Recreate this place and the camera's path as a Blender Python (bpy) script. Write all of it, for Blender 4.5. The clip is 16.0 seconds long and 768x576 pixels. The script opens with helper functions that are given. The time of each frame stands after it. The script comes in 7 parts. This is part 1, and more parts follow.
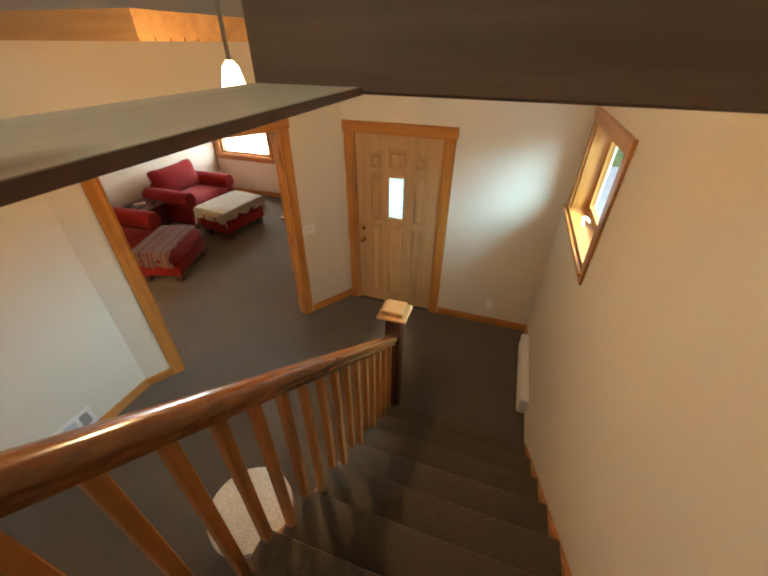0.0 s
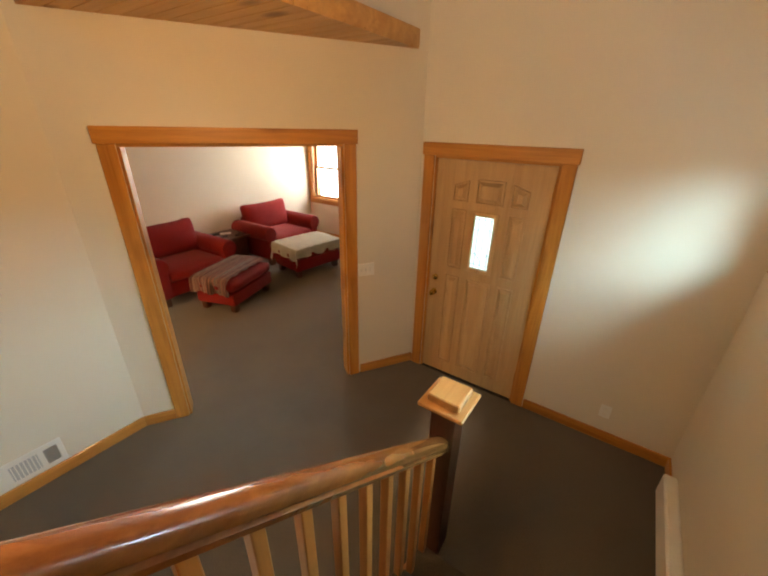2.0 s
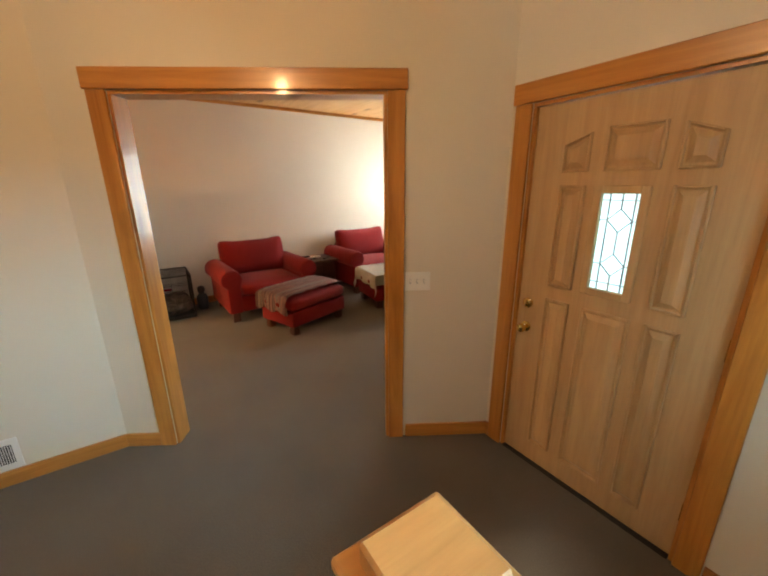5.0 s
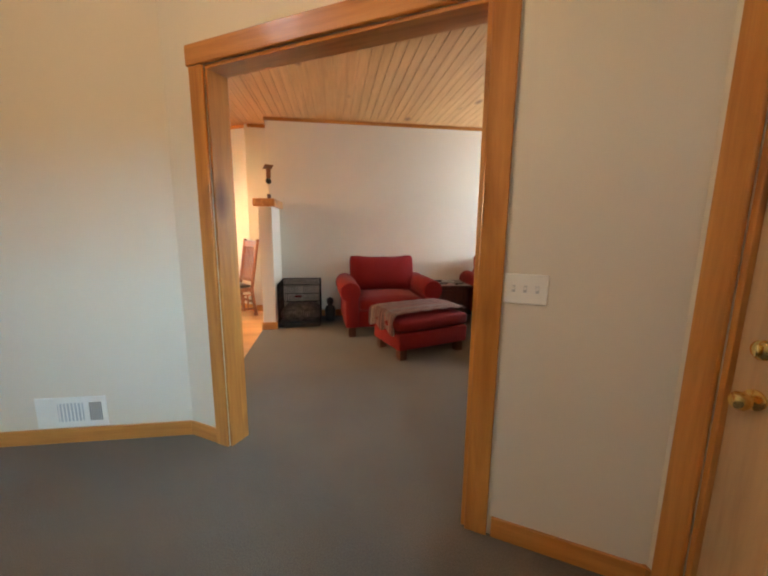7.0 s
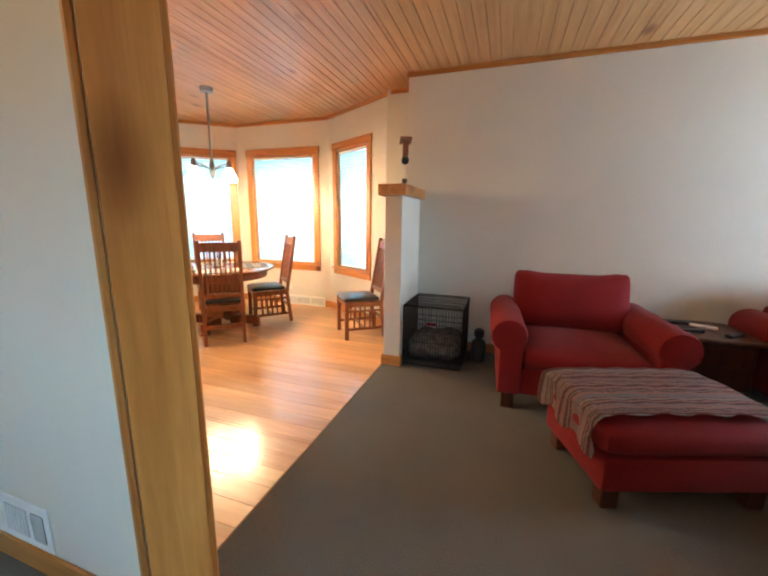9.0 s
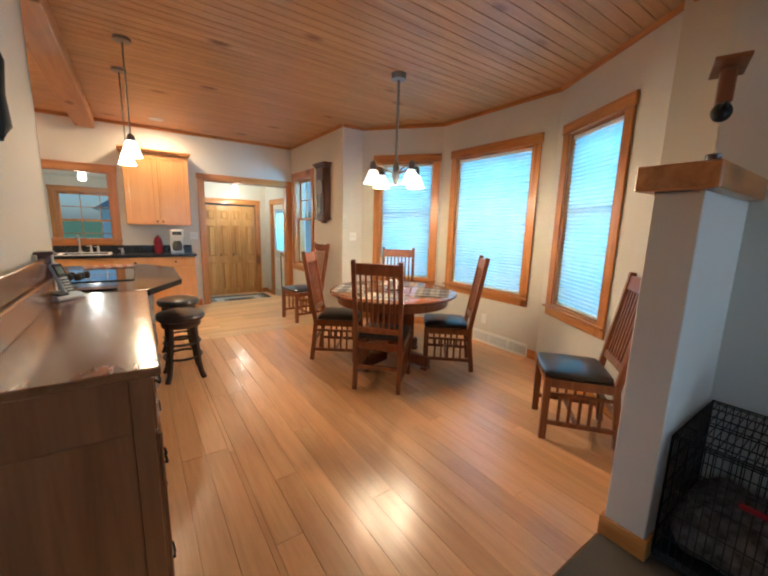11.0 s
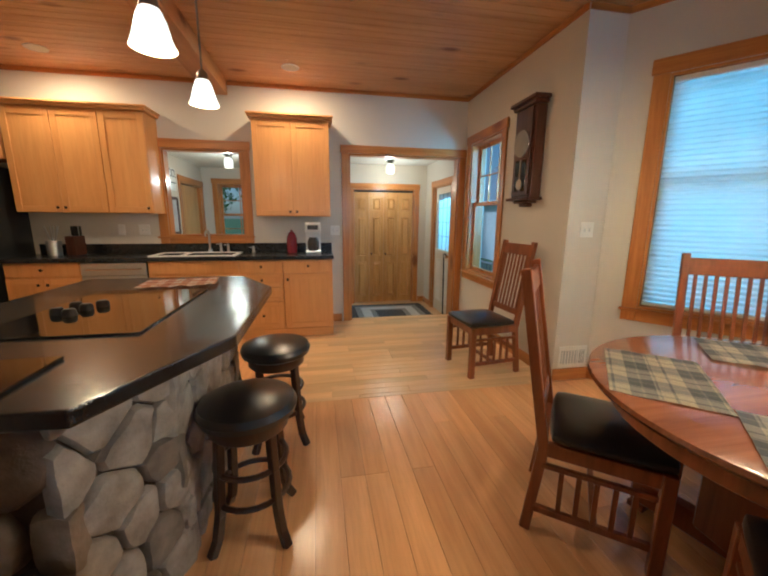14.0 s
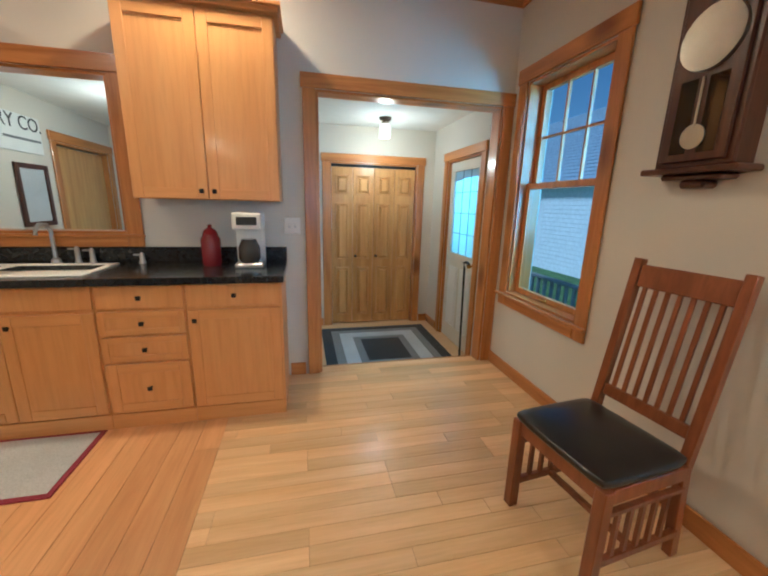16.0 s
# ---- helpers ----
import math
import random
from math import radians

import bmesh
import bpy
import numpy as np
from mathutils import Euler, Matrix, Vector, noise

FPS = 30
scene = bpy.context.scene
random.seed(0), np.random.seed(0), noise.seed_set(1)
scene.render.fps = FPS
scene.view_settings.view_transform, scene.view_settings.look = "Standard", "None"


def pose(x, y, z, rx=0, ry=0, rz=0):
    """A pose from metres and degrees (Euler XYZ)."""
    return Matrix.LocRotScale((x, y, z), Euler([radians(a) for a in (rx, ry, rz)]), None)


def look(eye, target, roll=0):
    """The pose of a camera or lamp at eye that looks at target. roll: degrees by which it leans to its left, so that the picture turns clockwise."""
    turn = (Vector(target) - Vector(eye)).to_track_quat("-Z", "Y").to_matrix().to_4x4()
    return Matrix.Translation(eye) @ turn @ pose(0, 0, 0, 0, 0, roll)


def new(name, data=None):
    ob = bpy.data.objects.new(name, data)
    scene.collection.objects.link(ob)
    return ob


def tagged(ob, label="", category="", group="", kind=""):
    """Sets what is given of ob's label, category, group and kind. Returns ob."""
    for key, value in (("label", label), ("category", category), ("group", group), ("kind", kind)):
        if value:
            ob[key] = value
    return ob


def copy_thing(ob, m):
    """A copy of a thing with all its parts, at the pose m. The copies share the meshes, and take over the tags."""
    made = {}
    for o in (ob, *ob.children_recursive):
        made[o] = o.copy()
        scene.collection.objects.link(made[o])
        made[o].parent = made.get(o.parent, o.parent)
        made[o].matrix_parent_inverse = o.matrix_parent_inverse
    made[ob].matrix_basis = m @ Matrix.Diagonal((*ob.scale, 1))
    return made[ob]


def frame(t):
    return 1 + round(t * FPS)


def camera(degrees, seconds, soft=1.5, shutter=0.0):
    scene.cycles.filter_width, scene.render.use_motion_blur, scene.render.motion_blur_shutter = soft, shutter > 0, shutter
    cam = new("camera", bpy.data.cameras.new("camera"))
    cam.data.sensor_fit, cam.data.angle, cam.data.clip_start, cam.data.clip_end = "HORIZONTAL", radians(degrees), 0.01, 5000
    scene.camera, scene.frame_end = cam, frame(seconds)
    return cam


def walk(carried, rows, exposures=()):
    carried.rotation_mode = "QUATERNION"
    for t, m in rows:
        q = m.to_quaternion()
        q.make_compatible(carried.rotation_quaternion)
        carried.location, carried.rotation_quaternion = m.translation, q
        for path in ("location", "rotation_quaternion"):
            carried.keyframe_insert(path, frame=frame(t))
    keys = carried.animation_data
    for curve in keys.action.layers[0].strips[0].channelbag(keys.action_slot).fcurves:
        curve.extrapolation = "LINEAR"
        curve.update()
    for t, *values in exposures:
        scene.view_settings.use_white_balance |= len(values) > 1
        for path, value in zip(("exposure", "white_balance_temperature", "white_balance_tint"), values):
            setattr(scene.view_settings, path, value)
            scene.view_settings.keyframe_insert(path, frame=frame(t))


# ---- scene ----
PATH = [
    (0, (0.23, 0.203, 2.779), (-0.291, 1.759, 1.636), 0.4),
    (0.5, (0.141, 0.407, 2.647), (-0.497, 1.996, 1.614), 0.8),
    (1, (0.14, 0.61, 2.496), (-0.657, 2.167, 1.526), 0.4),
    (1.5, (0.158, 0.774, 2.374), (-0.745, 2.313, 1.471), 1.1),
    (2, (0.114, 0.975, 2.261), (-0.917, 2.471, 1.425), 1.2),
    (2.5, (0.131, 1.145, 2.115), (-1.039, 2.568, 1.338), 0.7),
    (3, (0.036, 1.299, 1.987), (-1.214, 2.693, 1.284), 0.8),
    (3.2, (0.008, 1.376, 1.942), (-1.274, 2.75, 1.258), 0.8),
    (5.3, (-0.101, 2.021, 1.585), (-1.778, 2.99, 1.085), -0.4),
    (5.5, (-0.119, 2.064, 1.532), (-1.857, 2.944, 1.079), -0.2),
    (6, (-0.169, 2.227, 1.463), (-2.006, 2.891, 1.034), -0.2),
    (6.5, (-0.247, 2.437, 1.338), (-2.154, 2.895, 0.947), 0.3),
    (7, (-0.44, 2.557, 1.326), (-2.391, 2.838, 0.986), 0.6),
    (7.5, (-0.738, 2.638, 1.336), (-2.707, 2.701, 0.995), 0.7),
    (8, (-1.104, 2.717, 1.346), (-3.07, 2.569, 1.013), 0.6),
    (8.2, (-1.252, 2.72, 1.348), (-3.208, 2.495, 0.996), 0.6),
    (10.3, (-3.087, 2.444, 1.394), (-4.542, 1.117, 1.042), 1.7),
    (10.5, (-3.148, 2.391, 1.416), (-4.525, 0.985, 1.061), 1.8),
    (11, (-3.334, 2.229, 1.396), (-4.467, 0.616, 1.054), 1.6),
    (11.5, (-3.511, 1.975, 1.414), (-4.38, 0.201, 1.103), 1.3),
    (12, (-3.681, 1.704, 1.427), (-4.323, -0.167, 1.133), 1.1),
    (12.5, (-3.763, 1.365, 1.399), (-4.235, -0.556, 1.103), 0.7),
    (13, (-3.851, 0.981, 1.366), (-4.211, -0.96, 1.041), 0.3),
    (13.5, (-3.9, 0.547, 1.335), (-4.208, -1.396, 0.975), 0.2),
    (14, (-3.912, 0.093, 1.319), (-4.271, -1.836, 0.93), 0.4),
    (14.5, (-3.977, -0.355, 1.322), (-4.34, -2.275, 0.896), 0.5),
    (15, (-4.009, -0.802, 1.32), (-4.417, -2.707, 0.868), 0.7),
    (15.5, (-4.099, -1.243, 1.307), (-4.513, -3.144, 0.844), 0.7),
    (16, (-4.194, -1.709, 1.33), (-4.633, -3.606, 0.87), 1.5),
]
cam = camera(94.8, 16.0, soft=2.2)
walk(cam, [(t, look(eye, target, roll)) for t, eye, target, roll in PATH], exposures=[(0.0, 0.25, 7100, 8), (1.5, 0.25, 7700, 9), (3.0, 0.35, 8800, 14), (5.5, 0.28, 7000, 8), (6.5, 0.42, 6300, 5), (8.0, 0.5, 6000, 4), (10.5, -0.68, 4500, -3), (12.0, -1.22, 5100, 0), (13.5, -1.42, 4700, -2), (15.0, -1.38, 4650, -2), (16.0, -1.3, 4200, -5)])

# ---- light ----
world = bpy.data.worlds.new("overcast_sky")
scene.world = world
world.use_nodes = True
wn = world.node_tree.nodes
sky = wn.new("ShaderNodeTexSky")
sky.sky_type, sky.sun_disc = "NISHITA", False
sky.sun_elevation, sky.sun_rotation = radians(51), radians(90)
wn["Background"].inputs["Strength"].default_value = 0.15
world.node_tree.links.new(sky.outputs[0], wn["Background"].inputs["Color"])
sun_data = bpy.data.lights.new("sun", "SUN")
sun_data.energy, sun_data.angle, sun_data.color = 5.0, radians(8), (1.0, 0.96, 0.90)
sun_ob = new("sun", sun_data)
sun_ob.matrix_world = look((14, 0, 17.5), (0, 0, 0))

DAY = (0.40, 0.80, 1.0)
WARM = (1.0, 0.62, 0.30)


def area(name, eye, target, w, h, watts, colour):
    data = bpy.data.lights.new(name, "AREA")
    data.shape, data.size, data.size_y, data.energy, data.color = "RECTANGLE", w, h, watts, colour
    ob = new(name, data)
    ob.matrix_world = look(eye, target)
    return ob


def bulb(name, place, watts, colour=WARM, r=0.03):
    data = bpy.data.lights.new(name, "POINT")
    data.energy, data.color, data.shadow_soft_size = watts, colour, r
    ob = new(name, data)
    ob.location = place
    return ob


# area lamps standing in for daylight through windows and glazed doors
area("daylight_bay_centre", (-7.65, -0.62, 1.75), (-5, -0.62, 1.0), 1.7, 2.2, 108, DAY)
area("daylight_bay_left", (-7.05, -2.45, 1.75), (-5.2, -0.6, 1.0), 1.1, 2.2, 71, DAY)
area("daylight_bay_right", (-7.10, 1.02, 1.75), (-5.2, -0.1, 1.0), 1.1, 2.2, 71, DAY)
area("daylight_kitchen_window", (-6.70, -2.95, 1.7), (-4.2, -4.7, 0.4), 0.8, 1.4, 76, DAY)
area("daylight_living_window", (-4.9, 6.78, 1.45), (-4.6, 4, 1.0), 1.5, 2.1, 120, (0.86, 0.94, 1.0))
area("daylight_stair_window", (4.5, 5.2, 3.9), (0.9, 2.9, 2.0), 4.0, 2.6, 1500, (0.46, 0.78, 1.0))
area("daylight_stair_window", (4.0, -1.2, 4.9), (0.9, 2.9, 2.0), 4.0, 4.0, 1000, (0.44, 0.77, 1.0))
area("daylight_side_door", (-6.0, -5.19, 1.25), (-4.5, -5.1, 0.6), 0.55, 0.8, 10, DAY)
area("daylight_front_door", (-0.81, 4.0, 1.35), (-0.81, 3, 1.2), 0.3, 0.75, 3, DAY)
area("daylight_back_room", (-2.6, -7.75, 2.6), (-2.6, -5.5, 0.2), 1.0, 0.8, 66, DAY)
# added fill that brightens the ledge; the landing has no window
area("landing_fill", (-1.1, -1.3, 4.4), (-0.5, 1.0, 2.6), 1.0, 0.8, 20, (0.85, 0.92, 1.0))

# ---- materials ----


def nodes_of(name):
    m = bpy.data.materials.new(name)
    m.use_nodes = True
    return m, m.node_tree.nodes, m.node_tree.links, m.node_tree.nodes["Principled BSDF"]


def coords(n, l, scale):
    tc, mp = n.new("ShaderNodeTexCoord"), n.new("ShaderNodeMapping")
    mp.inputs["Scale"].default_value = scale
    l.new(tc.outputs["Object"], mp.inputs["Vector"])
    return mp.outputs[0]


def ramp(n, l, fac, a, b, lo=0.3, hi=0.7):
    r = n.new("ShaderNodeValToRGB")
    r.color_ramp.elements[0].color, r.color_ramp.elements[1].color = (*a, 1), (*b, 1)
    r.color_ramp.elements[0].position, r.color_ramp.elements[1].position = lo, hi
    l.new(fac, r.inputs[0])
    return r.outputs[0]


def noise_tex(n, l, vec, scale, detail=4.0, rough=0.55, distortion=0.0):
    t = n.new("ShaderNodeTexNoise")
    t.inputs["Scale"].default_value, t.inputs["Detail"].default_value = scale, detail
    t.inputs["Roughness"].default_value, t.inputs["Distortion"].default_value = rough, distortion
    l.new(vec, t.inputs["Vector"])
    return t.outputs[0]


def bump(n, l, bsdf, height, strength, distance):
    b = n.new("ShaderNodeBump")
    b.inputs["Strength"].default_value, b.inputs["Distance"].default_value = strength, distance
    l.new(height, b.inputs["Height"])
    l.new(b.outputs[0], bsdf.inputs["Normal"])


def mix(n, l, a, b, fac, mode="MULTIPLY"):
    m = n.new("ShaderNodeMix")
    m.data_type, m.blend_type = "RGBA", mode
    if isinstance(fac, float):
        m.inputs["Factor"].default_value = fac
    else:
        l.new(fac, m.inputs["Factor"])
    l.new(a, m.inputs["A"])
    l.new(b, m.inputs["B"])
    return m.outputs["Result"]


def plain(name, colour, rough=0.6, metal=0.0, vary=0.08, scale=9.0, bump_size=0.0, fine=150.0, coat=0.0):
    """Paint, metal, leather, plastic: one colour with slight mottling and fine relief."""
    m, n, l, p = nodes_of(name)
    v = coords(n, l, (1, 1, 1))
    big = noise_tex(n, l, v, scale, 5.0)
    a = tuple(c * (1 - vary) for c in colour)
    b = tuple(min(1.0, c * (1 + vary)) for c in colour)
    l.new(ramp(n, l, big, a, b), p.inputs["Base Color"])
    p.inputs["Roughness"].default_value, p.inputs["Metallic"].default_value = rough, metal
    p.inputs["Coat Weight"].default_value = coat
    if bump_size:
        bump(n, l, p, noise_tex(n, l, v, fine, 3.0), 0.35, bump_size)
    return m


def wood(name, dark, light, axis=2, rough=0.4, fine=1.0, knots=0.0, coat=0.0, random_value=0.0, coat_rough=0.12):
    """Timber with the grain along one axis of the object."""
    m, n, l, p = nodes_of(name)
    s = [16.0 * fine] * 3
    s[axis] = 1.1 * fine
    v = coords(n, l, s)
    oi = n.new("ShaderNodeObjectInfo")
    shift = n.new("ShaderNodeVectorMath")
    shift.operation = "ADD"
    sc = n.new("ShaderNodeVectorMath")
    sc.operation = "SCALE"
    comb = n.new("ShaderNodeCombineXYZ")
    for k in range(3):
        l.new(oi.outputs["Random"], comb.inputs[k])
    l.new(comb.outputs[0], sc.inputs[0])
    sc.inputs["Scale"].default_value = 37.0
    l.new(v, shift.inputs[0])
    l.new(sc.outputs[0], shift.inputs[1])
    grain = noise_tex(n, l, shift.outputs[0], 1.0, 6.0, 0.6, 0.6)
    colour = ramp(n, l, grain, dark, light, 0.28, 0.72)
    pores = noise_tex(n, l, shift.outputs[0], 5.0, 3.0, 0.6)
    colour = mix(n, l, colour, ramp(n, l, pores, (0.72, 0.68, 0.62), (1, 1, 1), 0.3, 0.55), 0.32)
    if knots:
        vo = n.new("ShaderNodeTexVoronoi")
        vo.inputs["Scale"].default_value = 1.0
        s2 = [3.3, 3.3, 3.3]
        s2[axis] = 1.5
        tv = coords(n, l, s2)
        l.new(tv, vo.inputs["Vector"])
        spot = ramp(n, l, vo.outputs["Distance"], (0.30, 0.17, 0.09), (1, 1, 1), 0.07 * knots, 0.17 * knots)
        colour = mix(n, l, colour, spot, 0.85)
    if random_value:
        hsv = n.new("ShaderNodeHueSaturation")
        rr = n.new("ShaderNodeMapRange")
        rr.inputs["To Min"].default_value, rr.inputs["To Max"].default_value = 1 - random_value, 1 + random_value
        l.new(oi.outputs["Random"], rr.inputs["Value"])
        l.new(rr.outputs[0], hsv.inputs["Value"])
        l.new(colour, hsv.inputs["Color"])
        colour = hsv.outputs[0]
    l.new(colour, p.inputs["Base Color"])
    p.inputs["Roughness"].default_value, p.inputs["Coat Weight"].default_value = rough, coat
    p.inputs["Coat Roughness"].default_value = coat_rough
    bump(n, l, p, grain, 0.12, 0.002)
    return m


def fabric(name, a, b, scale=260.0, rough=0.95, size=0.004, sheen=0.2):
    m, n, l, p = nodes_of(name)
    v = coords(n, l, (1, 1, 1))
    fine, big = noise_tex(n, l, v, scale, 2.0), noise_tex(n, l, v, 2.2, 5.0, 0.6)
    col = mix(n, l, ramp(n, l, fine, a, b, 0.35, 0.65), ramp(n, l, big, (0.72, 0.72, 0.72), (1, 1, 1), 0.3, 0.6), 0.6)
    l.new(col, p.inputs["Base Color"])
    p.inputs["Roughness"].default_value, p.inputs["Sheen Weight"].default_value = rough, sheen
    p.inputs["Specular IOR Level"].default_value = 0.2
    bump(n, l, p, fine, 0.6, size)
    return m


def glowing(name, colour, strength):
    m, n, l, p = nodes_of(name)
    p.inputs["Base Color"].default_value = (*colour, 1)
    p.inputs["Emission Color"].default_value = (*colour, 1)
    p.inputs["Emission Strength"].default_value = strength
    p.inputs["Roughness"].default_value = 0.4
    return m


def clear_glass(name, tint=(0.95, 0.98, 1.0), rough=0.0):
    m, n, l, p = nodes_of(name)
    p.inputs["Base Color"].default_value = (*tint, 1)
    p.inputs["Transmission Weight"].default_value = 1.0
    p.inputs["Roughness"].default_value = rough
    p.inputs["IOR"].default_value = 1.02 if rough == 0 else 1.2
    return m


def stripes(name, cols, axis, scale, rough=0.95):
    """Woven cloth in bands of several colours."""
    m, n, l, p = nodes_of(name)
    v = coords(n, l, (1, 1, 1))
    sep = n.new("ShaderNodeSeparateXYZ")
    l.new(v, sep.inputs[0])
    wob = noise_tex(n, l, v, 60.0, 3.0)
    add = n.new("ShaderNodeMath")
    add.operation = "MULTIPLY_ADD"
    add.inputs[1].default_value = 0.02
    l.new(wob, add.inputs[0])
    l.new(sep.outputs[axis], add.inputs[2])
    c = n.new("ShaderNodeCombineXYZ")
    l.new(add.outputs[0], c.inputs[0])
    band = noise_tex(n, l, c.outputs[0], scale, 1.0, 0.5)
    r = n.new("ShaderNodeValToRGB")
    r.color_ramp.interpolation = "CONSTANT"
    while len(r.color_ramp.elements) < len(cols):
        r.color_ramp.elements.new(0.5)
    for k, col in enumerate(cols):
        r.color_ramp.elements[k].position = 0.25 + 0.5 * k / len(cols)
        r.color_ramp.elements[k].color = (*col, 1)
    l.new(band, r.inputs[0])
    knit = noise_tex(n, l, v, 130.0, 2.0)
    l.new(mix(n, l, r.outputs[0], ramp(n, l, knit, (0.55, 0.55, 0.55), (1, 1, 1), 0.3, 0.6), 0.8), p.inputs["Base Color"])
    p.inputs["Roughness"].default_value = rough
    bump(n, l, p, knit, 0.8, 0.006)
    return m


M_WALL = plain("cream_wall_paint", (0.70, 0.64, 0.54), 0.75, vary=0.025, scale=1.3, bump_size=0.0012, fine=190)
M_KWALL = plain("greige_wall_paint", (0.66, 0.62, 0.55), 0.75, vary=0.025, scale=1.3, bump_size=0.0012, fine=190)
M_WHITE = plain("white_paint", (0.80, 0.79, 0.75), 0.5, vary=0.03)
M_CEIL = plain("white_ceiling_paint", (0.78, 0.76, 0.70), 0.85, vary=0.03, bump_size=0.001)
M_CARPET = fabric("taupe_carpet", (0.066, 0.053, 0.040), (0.160, 0.132, 0.103), 210.0, size=0.010)
M_STAIR = fabric("brown_stair_carpet", (0.050, 0.037, 0.024), (0.110, 0.083, 0.056), 210.0, size=0.010)
M_TRIMZ = wood("honey_pine_trim_upright", (0.34, 0.118, 0.020), (0.64, 0.280, 0.064), 2, 0.32, 0.9, knots=1.45, coat=0.25)
M_TRIMX = wood("honey_pine_trim_level", (0.34, 0.118, 0.020), (0.64, 0.280, 0.064), 0, 0.32, 0.9, knots=1.45, coat=0.25)
M_TRIMY = wood("honey_pine_trim_lengthwise", (0.34, 0.118, 0.020), (0.64, 0.280, 0.064), 1, 0.32, 0.9, coat=0.25)
M_DOOR = wood("oiled_fir_door", (0.44, 0.262, 0.120), (0.57, 0.362, 0.180), 2, 0.45, 0.8, random_value=0.04)
M_PINEDOOR = wood("varnished_pine_door", (0.50, 0.245, 0.058), (0.70, 0.400, 0.125), 2, 0.35, 0.8, coat=0.2, random_value=0.05)
M_CAB = wood("maple_cabinet", (0.66, 0.315, 0.080), (0.74, 0.385, 0.118), 2, 0.38, 0.6, coat=0.15, random_value=0.03)
M_CABX = wood("maple_cabinet_rail", (0.66, 0.315, 0.080), (0.74, 0.385, 0.118), 0, 0.38, 0.6, coat=0.15, random_value=0.03)
M_CHERRY = wood("red_brown_cherry", (0.145, 0.040, 0.011), (0.290, 0.092, 0.028), 2, 0.30, 1.2, coat=0.3)
M_CHERRYX = wood("red_brown_cherry_top", (0.150, 0.048, 0.016), (0.300, 0.115, 0.042), 0, 0.22, 0.8, coat=0.5)
M_BUFF = wood("brown_oak_sideboard", (0.165, 0.058, 0.016), (0.275, 0.105, 0.033), 2, 0.32, 1.0, coat=0.3)
M_BUFFY = wood("brown_oak_top", (0.165, 0.066, 0.024), (0.255, 0.108, 0.040), 1, 0.22, 0.9, coat=0.5)
M_DARKWOOD = wood("dark_mahogany", (0.035, 0.010, 0.006), (0.100, 0.032, 0.016), 2, 0.32, 1.2, coat=0.3)
M_ESPRESSO = wood("espresso_stool_wood", (0.018, 0.008, 0.005), (0.055, 0.024, 0.014), 2, 0.35, 1.2, coat=0.2)
M_RAIL = wood("varnished_oak_rail", (0.125, 0.038, 0.009), (0.250, 0.088, 0.024), 1, 0.20, 1.0, coat=0.7)
M_BALUSTER = wood("orange_oak_baluster", (0.300, 0.105, 0.022), (0.480, 0.190, 0.050), 2, 0.32, 1.0, coat=0.3)
M_LEDGE = wood("pale_pine_ledge", (0.62, 0.52, 0.35), (0.78, 0.68, 0.48), 1, 0.5, 0.5, knots=1.0)
M_BEAM = wood("fir_beam", (0.42, 0.19, 0.062), (0.60, 0.31, 0.115), 1, 0.45, 0.6, knots=1.0)
M_PLANK = wood("fir_floor_plank", (0.66, 0.330, 0.118), (0.83, 0.475, 0.198), 1, 0.34, 0.8, coat=0.6, random_value=0.12, coat_rough=0.20)
M_STRIP = wood("maple_floor_strip", (0.70, 0.440, 0.190), (0.84, 0.580, 0.295), 0, 0.34, 0.8, coat=0.40, random_value=0.16, coat_rough=0.24)
M_GAP = plain("dark_floor_joint", (0.46, 0.25, 0.11), 0.8)
M_CPINE = wood("pine_ceiling_board", (0.50, 0.255, 0.092), (0.70, 0.405, 0.170), 0, 0.42, 0.7, knots=1.0)
M_RED = fabric("red_upholstery", (0.160, 0.009, 0.011), (0.285, 0.018, 0.020), 330.0, size=0.003, sheen=0.06)
M_LEATHER = plain("black_leather", (0.014, 0.014, 0.016), 0.28, vary=0.2, bump_size=0.0015, fine=120, coat=0.15)
M_BLACKTOP = plain("black_laminate_counter", (0.016, 0.017, 0.019), 0.22, vary=0.25, scale=60, coat=0.2)
M_BLACK = plain("black_plastic", (0.018, 0.018, 0.018), 0.4)
M_IRON = plain("black_iron", (0.022, 0.020, 0.018), 0.5, 0.6)
M_PEWTER = plain("brushed_pewter", (0.30, 0.27, 0.23), 0.35, 0.9)
M_CHROME = plain("chrome", (0.72, 0.72, 0.72), 0.12, 1.0)
M_STEEL = plain("brushed_steel", (0.55, 0.55, 0.54), 0.32, 0.9, scale=3)
M_BRASS = plain("polished_brass", (0.80, 0.56, 0.20), 0.16, 1.0)
M_SHADEGLASS = glowing("lit_frosted_glass", (1.0, 0.86, 0.62), 5.2)
M_CANLIGHT = glowing("lit_recessed_lamp", (1.0, 0.88, 0.66), 20.0)
M_GLASS = clear_glass("window_glass")
M_LEAD = plain("grey_lead_came", (0.30, 0.31, 0.32), 0.45, 0.7)
